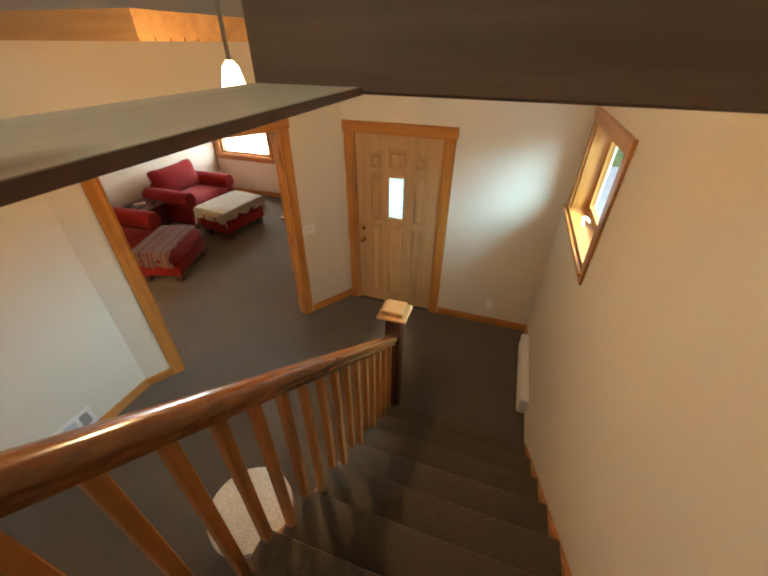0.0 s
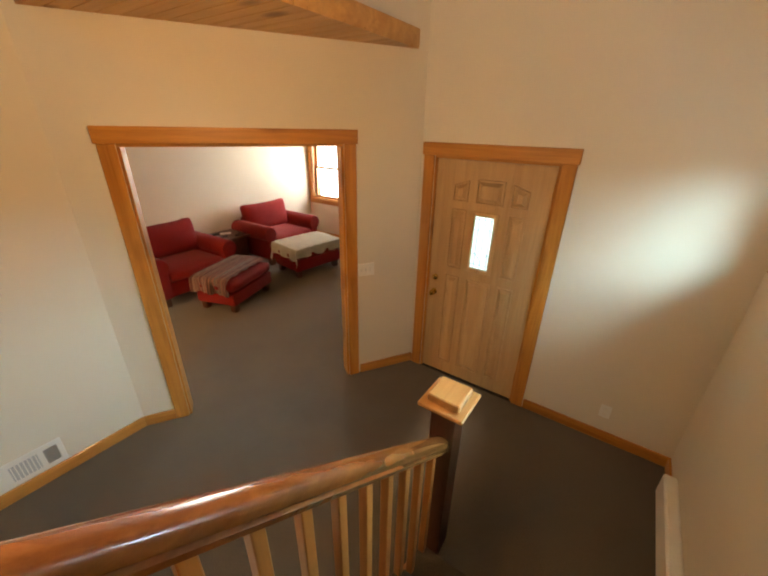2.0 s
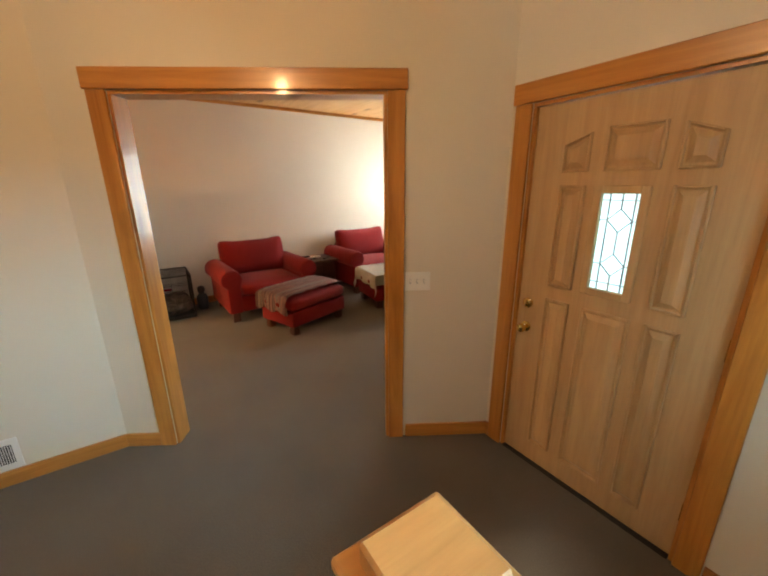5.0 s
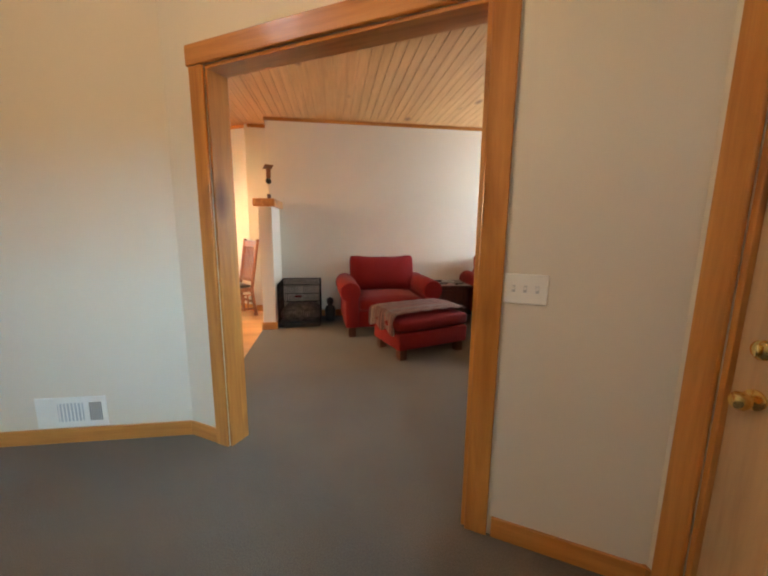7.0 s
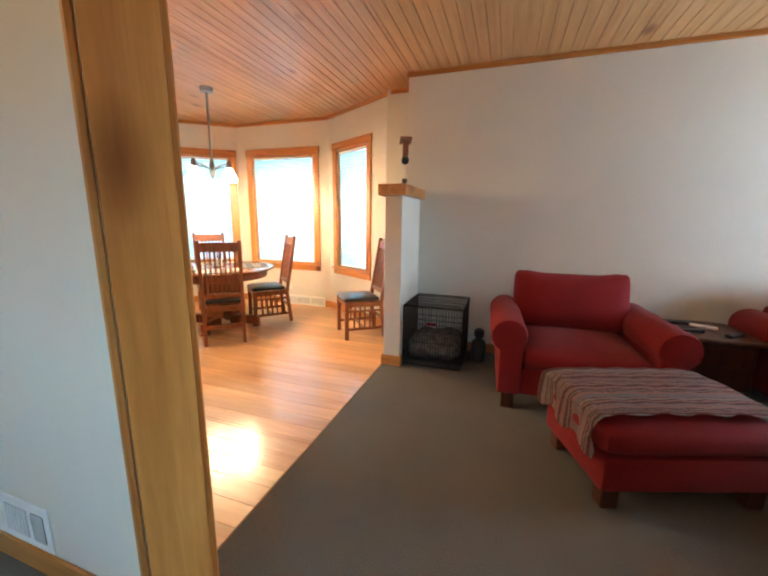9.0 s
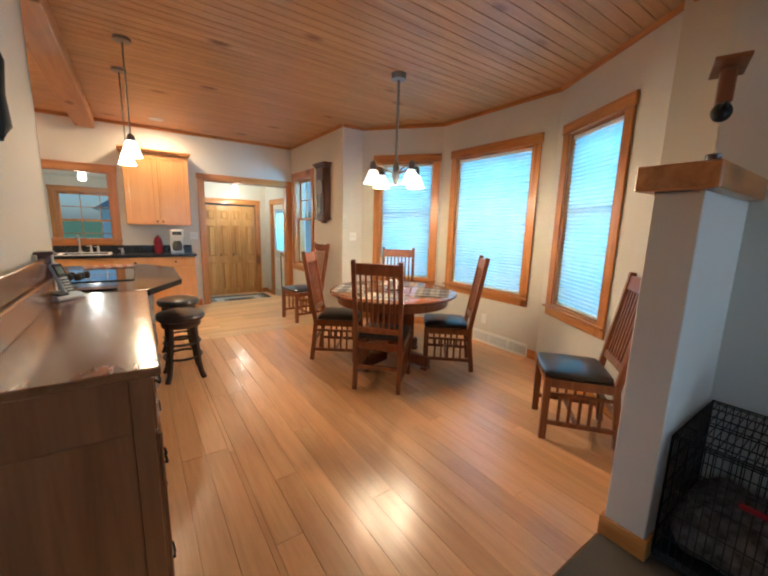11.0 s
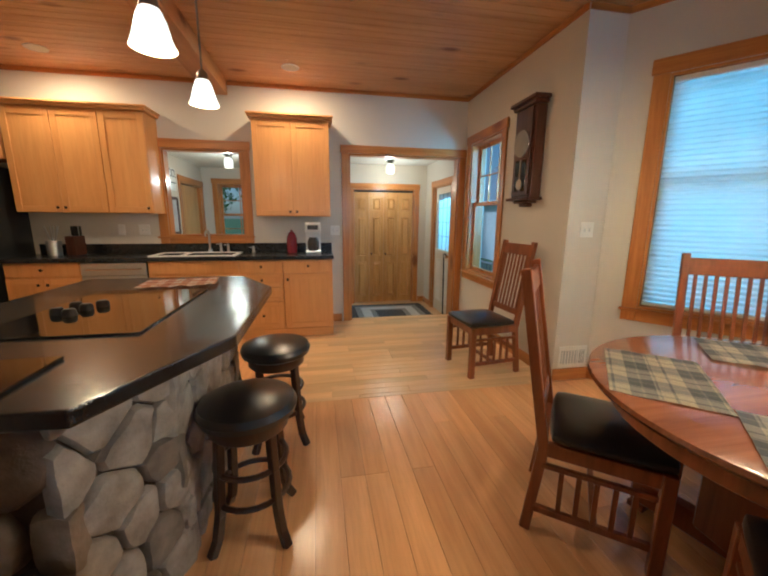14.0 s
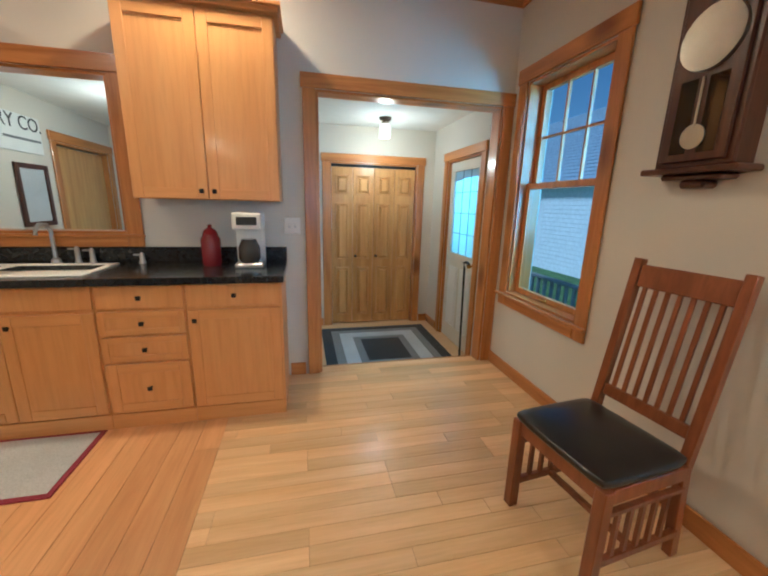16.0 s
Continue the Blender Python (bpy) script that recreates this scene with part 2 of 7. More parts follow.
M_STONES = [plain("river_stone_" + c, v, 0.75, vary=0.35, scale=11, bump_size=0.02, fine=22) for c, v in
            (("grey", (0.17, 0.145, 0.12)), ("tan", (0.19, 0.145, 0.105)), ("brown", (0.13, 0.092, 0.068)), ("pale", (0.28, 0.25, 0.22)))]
M_MORTAR = plain("dark_mortar", (0.085, 0.072, 0.060), 0.9, vary=0.2, scale=30, bump_size=0.006, fine=40)
M_BEDDING = plain("patterned_bedding", (0.10, 0.085, 0.075), 0.95, vary=0.7, scale=22, bump_size=0.01, fine=30)
M_THROW = stripes("red_grey_woven_throw", [(0.26, 0.09, 0.085), (0.42, 0.32, 0.29), (0.20, 0.10, 0.10), (0.46, 0.25, 0.22), (0.30, 0.27, 0.26), (0.34, 0.12, 0.11)], 1, 22.0)
M_BLANKET = fabric("white_fleece_blanket", (0.55, 0.51, 0.43), (0.74, 0.70, 0.61), 90.0, size=0.012)


def plaid(name, light, mid, dark, pitch):
    """Woven checks: broad bands and thin lines crossing in both directions."""
    m, n, l, p = nodes_of(name)
    v = coords(n, l, (1 / pitch, 1 / pitch, 1))
    sep = n.new("ShaderNodeSeparateXYZ")
    l.new(v, sep.inputs[0])
    bands = []
    for k in range(2):
        fr = n.new("ShaderNodeMath")
        fr.operation = "FRACT"
        l.new(sep.outputs[k], fr.inputs[0])
        r = n.new("ShaderNodeValToRGB")
        r.color_ramp.interpolation = "CONSTANT"
        steps = ((0.0, 1.0), (0.12, 0.35), (0.17, 1.0), (0.42, 0.22), (0.62, 0.5), (0.66, 0.16), (0.86, 0.8), (0.90, 0.4), (0.93, 1.0))
        while len(r.color_ramp.elements) < len(steps):
            r.color_ramp.elements.new(0.5)
        for e, (pos, val) in zip(r.color_ramp.elements, steps):
            e.position, e.color = pos, (val, val, val, 1)
        l.new(fr.outputs[0], r.inputs[0])
        bands.append(r.outputs[0])
    avg = mix(n, l, bands[0], bands[1], 0.5, "MIX")
    col = n.new("ShaderNodeValToRGB")
    for c, pos in ((mid, 0.5),):
        e = col.color_ramp.elements.new(pos)
        e.color = (*c, 1)
    col.color_ramp.elements[0].color, col.color_ramp.elements[2].color = (*dark, 1), (*light, 1)
    l.new(avg, col.inputs[0])
    tc = coords(n, l, (1, 1, 1))
    weave = noise_tex(n, l, tc, 420.0, 2.0)
    l.new(mix(n, l, col.outputs[0], ramp(n, l, weave, (0.6, 0.6, 0.6), (1, 1, 1), 0.3, 0.6), 0.7), p.inputs["Base Color"])
    p.inputs["Roughness"].default_value = 0.95
    bump(n, l, p, weave, 0.5, 0.002)
    return m


M_TOWEL = plaid("orange_white_check", (0.66, 0.56, 0.46), (0.55, 0.24, 0.13), (0.24, 0.10, 0.07), 0.09)
M_PLACEMAT = plaid("blue_cream_plaid", (0.58, 0.50, 0.36), (0.27, 0.26, 0.25), (0.055, 0.062, 0.080), 0.17)
M_CERAMIC = plain("red_ceramic", (0.20, 0.012, 0.022), 0.15, coat=0.5)
M_SIDING = plain("white_siding", (0.84, 0.86, 0.88), 0.7)
M_SHINGLE = plain("grey_blue_shingle", (0.30, 0.36, 0.44), 0.9, vary=0.3, scale=20)
M_CONCRETE = plain("pale_concrete", (0.32, 0.37, 0.42), 0.85, vary=0.12, scale=3, bump_size=0.003, fine=60)
M_GRASS = plain("lawn", (0.085, 0.14, 0.045), 0.95, vary=0.4, scale=4)
M_LEAF = plain("leaf_green", (0.10, 0.19, 0.045), 0.7, vary=0.5, scale=8)
M_BARK = plain("bark", (0.10, 0.075, 0.055), 0.9, vary=0.3, scale=20)
M_GREYWOOD = plain("weathered_deck_wood", (0.22, 0.22, 0.22), 0.85, vary=0.2)
M_DARKRUG = fabric("charcoal_rug_band", (0.012, 0.012, 0.016), (0.028, 0.028, 0.034), 200)
M_LIGHTRUG = fabric("pale_grey_rug_band", (0.46, 0.48, 0.50), (0.62, 0.64, 0.66), 200)
M_MIDRUG = fabric("mid_grey_rug_band", (0.17, 0.175, 0.175), (0.26, 0.265, 0.265), 200)
M_REDEDGE = fabric("crimson_mat_border", (0.22, 0.02, 0.04), (0.34, 0.04, 0.07), 200)


def shade_cloth(name, dark, light, share):
    """Cloth or frosted glass that daylight glows through."""
    m, n, l, p = nodes_of(name)
    tr, mx = n.new("ShaderNodeBsdfTranslucent"), n.new("ShaderNodeMixShader")
    v = coords(n, l, (1, 1, 1))
    col = ramp(n, l, noise_tex(n, l, v, 1.6, 4.0), dark, light)
    l.new(col, tr.inputs["Color"])
    l.new(col, p.inputs["Base Color"])
    p.inputs["Roughness"].default_value = 0.9
    mx.inputs[0].default_value = share
    l.new(p.outputs[0], mx.inputs[1])
    l.new(tr.outputs[0], mx.inputs[2])
    l.new(mx.outputs[0], n["Material Output"].inputs["Surface"])
    return m


M_CLOTH = shade_cloth("pleated_shade_cloth", (0.56, 0.66, 0.69), (0.72, 0.78, 0.79), 0.5)
M_LEADGLASS = shade_cloth("frosted_leaded_glass", (0.80, 0.86, 0.86), (0.90, 0.93, 0.92), 0.85)

# ---- mesh helpers ----


def bx(bm, x0, x1, y0, y1, z0, z1, bev=0.0, m=None, seg=1):
    """A box between two corners, its edges rounded by bev, moved by m."""
    r = bmesh.ops.create_cube(bm, size=1.0)
    vs = r["verts"]
    bmesh.ops.transform(bm, matrix=Matrix.Translation(((x0 + x1) / 2, (y0 + y1) / 2, (z0 + z1) / 2)) @ Matrix.Diagonal((abs(x1 - x0), abs(y1 - y0), abs(z1 - z0), 1)), verts=vs)
    if bev:
        before = set(bm.verts) - set(vs)
        es = list({e for v in vs for e in v.link_edges})
        bmesh.ops.bevel(bm, geom=es, offset=bev, segments=seg, affect="EDGES", profile=0.5)
        vs = [v for v in bm.verts if v not in before]
    if m is not None:
        bmesh.ops.transform(bm, matrix=m, verts=vs)
    return vs


def lathe(bm, profile, n=20, m=None):
    """A turned body from (radius, height) pairs."""
    rings, made = [], []
    for r, z in profile:
        ring = [bm.verts.new((r * math.cos(2 * math.pi * k / n), r * math.sin(2 * math.pi * k / n), z)) for k in range(n)]
        rings.append(ring)
        made += ring
    for a, b in zip(rings, rings[1:]):
        for k in range(n):
            bm.faces.new((a[k], a[(k + 1) % n], b[(k + 1) % n], b[k]))
    bm.faces.new(rings[0][::-1])
    bm.faces.new(rings[-1])
    if m is not None:
        bmesh.ops.transform(bm, matrix=m, verts=made)
    return made


def tube(bm, pts, r, n=8):
    """A round bar through points; r may be one radius or one for each point."""
    pts = [Vector(p) for p in pts]
    rs = r if isinstance(r, (list, tuple)) else [r] * len(pts)
    rings = []
    for k, p in enumerate(pts):
        d = (pts[min(k + 1, len(pts) - 1)] - pts[max(k - 1, 0)]).normalized()
        side = d.cross(Vector((0, 0, 1)) if abs(d.z) < 0.95 else Vector((1, 0, 0))).normalized()
        up = side.cross(d)
        rings.append([bm.verts.new(p + rs[k] * (math.cos(2 * math.pi * a / n) * side + math.sin(2 * math.pi * a / n) * up)) for a in range(n)])
    for a, b in zip(rings, rings[1:]):
        for k in range(n):
            bm.faces.new((a[k], a[(k + 1) % n], b[(k + 1) % n], b[k]))
    bm.faces.new(rings[0][::-1])
    bm.faces.new(rings[-1])


def bar(bm, a, b, w, d, bev=0.0):
    """A square bar from a to b, w across and d deep."""
    a, b = Vector(a), Vector(b)
    q = (b - a).to_track_quat("Z", "Y").to_matrix().to_4x4()
    bx(bm, -w / 2, w / 2, -d / 2, d / 2, 0, (b - a).length, bev, Matrix.Translation(a) @ q)


def prism(bm, outline, z0, z1, bev=0.0):
    """An upright body over an outline."""
    lo = [bm.verts.new((x, y, z0)) for x, y in outline]
    hi = [bm.verts.new((x, y, z1)) for x, y in outline]
    k = len(outline)
    fs = [bm.faces.new(lo[::-1]), bm.faces.new(hi)]
    for i in range(k):
        fs.append(bm.faces.new((lo[i], lo[(i + 1) % k], hi[(i + 1) % k], hi[i])))
    if bev:
        bmesh.ops.bevel(bm, geom=list({e for f in fs for e in f.edges}), offset=bev, segments=2, affect="EDGES", profile=0.5)


def cushion(bm, x0, x1, y0, y1, z0, z1, puff=0.03, n=8, m=None, r=0.05):
    """A soft block: rounded corners, top and sides swelling."""
    vs = bx(bm, x0, x1, y0, y1, z0, z1)
    es = list({e for v in vs for e in v.link_edges})
    bmesh.ops.subdivide_edges(bm, edges=es, cuts=n, use_grid_fill=True)
    cx, cy, cz = (x0 + x1) / 2, (y0 + y1) / 2, (z0 + z1) / 2
    hx, hy, hz = (x1 - x0) / 2, (y1 - y0) / 2, (z1 - z0) / 2
    seen = list(bm.verts)
    for v in seen:
        d = Vector((v.co.x - cx, v.co.y - cy, v.co.z - cz))
        u = Vector((d.x / hx, d.y / hy, d.z / hz))
        core = Vector((max(-hx + r, min(hx - r, d.x)), max(-hy + r, min(hy - r, d.y)), max(-hz + min(r, hz), min(hz - min(r, hz), d.z))))
        off = d - core
        p = core + (off.normalized() * min(r, off.length) if off.length > 1e-6 else off)
        p.z += puff * (1 - u.x ** 2) * (1 - u.y ** 2) * (1 if u.z > 0 else -0.2) * abs(u.z)
        p.x += 0.4 * puff * u.x * abs(u.x) * (1 - u.y ** 2) * (1 - u.z ** 2)
        p.y += 0.4 * puff * u.y * abs(u.y) * (1 - u.x ** 2) * (1 - u.z ** 2)
        v.co = Vector((cx, cy, cz)) + p
    if m is not None:
        bmesh.ops.transform(bm, matrix=m, verts=seen)
    return seen


def mesh_of(bm, name, mats, smooth=False):
    bmesh.ops.recalc_face_normals(bm, faces=bm.faces)
    me = bpy.data.meshes.new(name)
    bm.to_mesh(me)
    bm.free()
    for m in mats if isinstance(mats, (list, tuple)) else [mats]:
        me.materials.append(m)
    if smooth:
        me.polygons.foreach_set("use_smooth", [True] * len(me.polygons))
        me.set_sharp_from_angle(angle=radians(40))
    return me


def part(name, bm, material, parent, label="", smooth=False):
    ob = new(name, mesh_of(bm, name, material, smooth))
    ob.parent = parent
    return tagged(ob, label)


def solid(name, bm, material, label, category, kind="", group="", smooth=False):
    return tagged(new(name, mesh_of(bm, name, material, smooth)), label, category, group, kind)


def thing(name, m, label, category, group="", kind=""):
    ob = new(name)
    ob.matrix_basis = m
    ob.empty_display_size = 0.1
    return tagged(ob, label, category, group, kind)


def box_part(name, parent, material, x0, x1, y0, y1, z0, z1, bev=0.003, label="", m=None):
    bm = bmesh.new()
    bx(bm, x0, x1, y0, y1, z0, z1, bev, m)
    return part(name, bm, material, parent, label)


def on_wall(p0, p1):
    """Axes of a wall: x along it from p0 to p1, y out of it into the room on the left of that way, z up."""
    d = Vector((p1[0] - p0[0], p1[1] - p0[1], 0)).normalized()
    m = Matrix.Identity(4)
    m.col[0][:3], m.col[1][:3], m.col[3][:3] = d, (-d.y, d.x, 0), (p0[0], p0[1], 0)
    return m


def wall(name, p0, p1, thick, z0, z1, material, openings=(), label="painted plaster wall", ends=(0.0, 0.0)):
    """A wall whose room side runs from p0 to p1, with openings (s0, s1, z0, z1) right through it."""
    length = math.hypot(p1[0] - p0[0], p1[1] - p0[1])
    bm = bmesh.new()
    cuts = sorted({-ends[0], length + ends[1], *[s for o in openings for s in o[:2]]})
    for a, b in zip(cuts, cuts[1:]):
        mid, low = (a + b) / 2, z0
        for o in sorted([o for o in openings if o[0] < mid < o[1]], key=lambda o: o[2]):
            if o[2] > low + 1e-4:
                bx(bm, a, b, -thick, 0, low, o[2])
            low = o[3]
        if low < z1:
            bx(bm, a, b, -thick, 0, low, z1)
    ob = solid(name, bm, material, label, "wall", "structure")
    ob.matrix_basis = on_wall(p0, p1)
    return ob

# ---- structure: rooms ----
CEIL = 2.775
TOP = 4.70
bm = bmesh.new()
prism(bm, [(-2.95, -1.9), (1.1, -1.9), (1.1, 3.9), (-1.55, 3.9), (-1.55, 6.7), (-5.9, 6.7), (-5.9, 1.645), (-2.95, 1.645)], -0.12, 0.0)
solid("floor_carpet", bm, M_CARPET, "worn taupe wall-to-wall carpet", "carpet", "structure")

bm = bmesh.new()
prism(bm, [(0.3, -4.5), (0.3, -0.3), (-2.7, -0.3), (-2.7, 1.66), (-6.3, 1.66), (-7.1, 0.6), (-7.1, -1.8), (-6.3, -2.6), (-6.0, -4.5)], -0.20, -0.006)
floor_wood = solid("floor_wood", bm, M_GAP, "varnished fir plank floor with dark joints", "floor", "structure")

bm = bmesh.new()
bx(bm, -5.9, 0.3, -7.3, -4.372, -0.30, -0.18)
solid("floor_entry", bm, M_STRIP, "pale maple floor of the lower back entry", "floor", "structure")
box = bmesh.new()
bx(box, -4.30, -5.67, -4.46, -4.36, -0.18, 0.004, 0.006)
solid("threshold", box, M_STRIP, "pale maple step edge down to the back entry", "threshold", "structure")

# ceilings: pine boards with open joints, and painted ones
def board_ceiling(name, x0, x1, y0, y1, z, w=0.092):
    bm = bmesh.new()
    bx(bm, x0, x1, y0, y1, z + 0.016, z + 0.12)
    y, k = y0, 0
    while y < y1 - 0.01:
        x = x0 - random.uniform(0, 2.4)
        while x < x1:
            e = min(x1, x + random.uniform(1.8, 3.4))
            a = max(x0, x)
            if e > a + 0.05:
                bx(bm, a + 0.001, e - 0.001, y + 0.003, min(y + w, y1) - 0.003, z, z + 0.017, 0.0)
            x = e
        y += w
    return solid(name, bm, M_CPINE, "tongue-and-groove pine board ceiling", "ceiling", "structure")


board_ceiling("ceiling_dining", -7.1, -2.69, -4.5, 1.70, CEIL)
board_ceiling("ceiling_kitchen", -2.69, 0.3, -4.5, -1.95, CEIL)
board_ceiling("ceiling_island", -2.69, -1.47, -1.95, -0.73, CEIL)
board_ceiling("ceiling_living", -5.9, -1.45, 1.70, 6.7, CEIL)
bm = bmesh.new()
bx(bm, -5.9, 0.3, -7.3, -4.40, 2.20, 2.32)
solid("ceiling_entry", bm, M_CEIL, "low white plaster ceiling of the back entry", "ceiling", "structure")
bm = bmesh.new()
bx(bm, -2.9, 1.1, -1.95, 3.9, TOP, TOP + 0.12)
solid("ceiling_foyer", bm, M_CEIL, "high white plaster ceiling over the stairs", "ceiling", "structure")

# foyer walls
DA, DB = (-2.68, 1.65), (-1.41, 3.70)
DL = math.hypot(DB[0] - DA[0], DB[1] - DA[1])
OP = (0.316, 1.738, 0.0, 2.13)
wall("wall_foyer_left", (-2.68, 1.70), (-2.68, -0.75), 0.06, 0, TOP, M_WALL, label="cream painted wall of the foyer")
wall("wall_diagonal", DB, DA, 0.13, 0, TOP, M_WALL, [(DL - OP[1], DL - OP[0], 0, OP[3])], "cream painted angled wall with a wide cased opening")
FD = (-1.285, -0.335, 0.0, 2.05)
wall("wall_front", (0.88, 3.70), (-1.41, 3.70), 0.16, 0, TOP, M_WALL, [(0.88 - FD[1], 0.88 - FD[0], 0, FD[3])], "cream painted wall around the front door", ends=(0.2, 0.05))
SW = (2.40, 3.40, 1.63, 2.31)
wall("wall_stairs", (0.82, -1.9), (0.82, 3.70), 0.18, 0, TOP, M_WALL, [(SW[0] + 1.9, SW[1] + 1.9, SW[2], SW[3])], "cream painted wall beside the stairs")
wall("wall_landing", (-1.40, -1.8), (0.88, -1.8), 0.13, 0, TOP, M_WALL, label="cream painted wall behind the stairs", ends=(0.13, 0.2))
wall("wall_foyer_back", (-2.68, -0.72), (-1.40, -0.72), 0.06, 0, TOP, M_WALL, label="cream painted return wall of the foyer", ends=(0.06, 0.0))
wall("wall_foyer_niche", (-1.40, -0.72), (-1.40, -1.8), 0.06, 0, TOP, M_WALL, label="cream painted wall beside the landing", ends=(0.06, 0.13))
wall("wall_foyer_upper", (-2.68, 1.70), (-2.68, -0.75), 0.06, TOP, TOP + 0.1, M_WALL, label="cream painted wall top")

# living room walls
wall("wall_living_west", (-5.70, 6.5), (-5.70, 1.66), 0.40, 0, CEIL + 0.02, M_WALL, label="cream painted wall behind the armchairs", ends=(0.2, 0.0))
LW = (0.11, 1.35, 0.81, 2.20)
wall("wall_living_end", (-1.5, 6.5), (-5.70, 6.5), 0.15, 0, CEIL + 0.02, M_WALL, [(4.2 - LW[1], 4.2 - LW[0], LW[2], LW[3])], "cream painted end wall with a window", ends=(0.2, 0.2))
wall("wall_living_east", (-1.5, 3.86), (-1.5, 6.5), 0.15, 0, CEIL + 0.02, M_WALL, label="cream painted wall of the living room", ends=(0.1, 0.2))

# dining bay
bay = [(-5.79, -2.35), (-6.11, -2.35), (-6.83, -1.43), (-6.83, 0.17), (-6.10, 1.38), (-6.10, 1.66)]
wall("wall_bay_return", bay[1], bay[0], 0.2, 0, CEIL + 0.02, M_KWALL, label="painted wall beside the bay", ends=(0.08, -0.004))
BL = (0.13, 0.885, 0.66, 2.29)
wall("wall_bay_left", bay[2], bay[1], 0.2, 0, CEIL + 0.02, M_KWALL, [BL], "painted bay wall with a shaded window", ends=(0.08, 0.0))
BC = (0.255, 1.335, 0.66, 2.29)
wall("wall_bay_centre", bay[3], bay[2], 0.2, 0, CEIL + 0.02, M_KWALL, [BC], "painted bay wall with a wide shaded window", ends=(0.08, 0.08))
BR = (0.49, 1.19, 0.66, 2.29)
wall("wall_bay_right", bay[4], bay[3], 0.2, 0, CEIL + 0.02, M_KWALL, [BR], "painted bay wall with a shaded window", ends=(0.0, 0.08))
wall("wall_dining_side", bay[5], bay[4], 0.2, 0, CEIL + 0.02, M_KWALL, label="painted wall between bay and living room", ends=(0.0, 0.08))

# kitchen walls
KW = (3.435, 4.19, 0.66, 2.20)
wall("wall_kitchen_west", (-5.79, -2.35), (-5.79, -6.03), 0.2, -0.18, CEIL + 0.02, M_KWALL,
     [(KW[0] - 2.35, KW[1] - 2.35, KW[2], KW[3]), (4.79 - 2.35, 5.57 - 2.35, -0.18, 1.81)], "painted kitchen wall with a tall window", ends=(0.003, 0.2))
SK = (-3.07, -2.245, 1.10, 2.055)
HO = (-5.70, -4.30, 0.0, 2.075)
wall("wall_kitchen_south", (-5.79, -4.37), (0.3, -4.37), 0.12, -0.18, CEIL + 0.02, M_KWALL,
     [(HO[0] + 5.79, HO[1] + 5.79, -0.18, HO[3]), (SK[0] + 5.79, SK[1] + 5.79, SK[2], SK[3])], "painted kitchen wall with the hall opening and an inner window")
wall("wall_kitchen_east", (0.15, -4.37), (0.15, -1.96), 0.15, 0, CEIL + 0.02, M_KWALL, label="painted kitchen wall")
wall("wall_kitchen_north", (0.15, -1.95), (-1.52, -1.95), 0.015, 0, CEIL + 0.02, M_KWALL, label="painted kitchen wall behind the foyer")
wall("wall_kitchen_return", (-1.52, -1.95), (-1.52, -0.787), 0.055, 0, CEIL + 0.02, M_KWALL, label="painted kitchen wall behind the island")
wall("wall_kitchen_stub", (-1.52, -0.785), (-2.90, -0.785), 0.055, 0, CEIL + 0.02, M_KWALL, label="painted end of the kitchen wall")
wall("wall_sideboard", (-2.90, -0.783), (-2.90, 1.66), 0.155, 0, CEIL + 0.02, M_WALL, label="cream painted wall behind the sideboard")
# back entry and utility room walls
CL = (-5.575, -4.51, -0.18, 1.80)
wall("wall_entry_end", (-5.79, -6.03), (-3.9, -6.03), 0.12, -0.18, 2.25, M_WALL, [(CL[0] + 5.79, CL[1] + 5.79, -0.18, CL[3])], "cream painted wall around the closet doors")
wall("wall_entry_side", (-3.9, -6.03), (-3.9, -7.1), 0.1, -0.18, 2.25, M_WALL, label="cream painted return wall")
wall("wall_utility_end", (-3.9, -7.1), (-1.85, -7.1), 0.15, -0.18, 2.25, M_WALL, [(0.75, 1.79, 0.80, 1.92)], "cream painted utility room wall with a small window")
wall("wall_utility_side", (-1.85, -7.1), (-1.85, -4.49), 0.1, -0.18, 2.25, M_WALL, [(0.115, 1.095, -0.18, 1.85)], "cream painted utility room wall with a doorway")
bm = bmesh.new()
bx(bm, -4.6, -5.6, -6.75, -6.15, -0.18, 2.2)
solid("closet_recess", bm, M_WHITE, "plain white closet body behind the folding doors", "closet", "structure")
bm = bmesh.new()
bx(bm, -1.74, -0.7, -7.3, -4.5, -0.18, 2.25)
solid("store_recess", bm, M_WALL, "plain painted wall beyond the utility doorway", "wall", "structure")

# half-height pier with a wooden cap beside the pet crate
bm = bmesh.new()
bx(bm, -5.70, -5.04, 1.65, 1.81, 0, 1.56, 0.004)
solid("pier", bm, M_WALL, "cream painted half-height wall end", "half wall", "structure")
bm = bmesh.new()
bx(bm, -5.70, -4.98, 1.60, 1.86, 1.56, 1.655, 0.006)
solid("pier_cap", bm, M_TRIMX, "honey pine cap on the half-height wall", "trim", "structure")


# ---- trim ----


def baseboard(p0, p1, z=0.0, h=0.095):
    m = on_wall(p0, p1)
    length = math.hypot(p1[0] - p0[0], p1[1] - p0[1])
    bm = bmesh.new()
    bx(bm, 0, length, 0.0015, 0.016, z, z + h, 0.003)
    ob = solid("baseboard", bm, M_TRIMX, "honey pine baseboard", "baseboard", "structure", "baseboards")
    ob.matrix_basis = m
    return ob


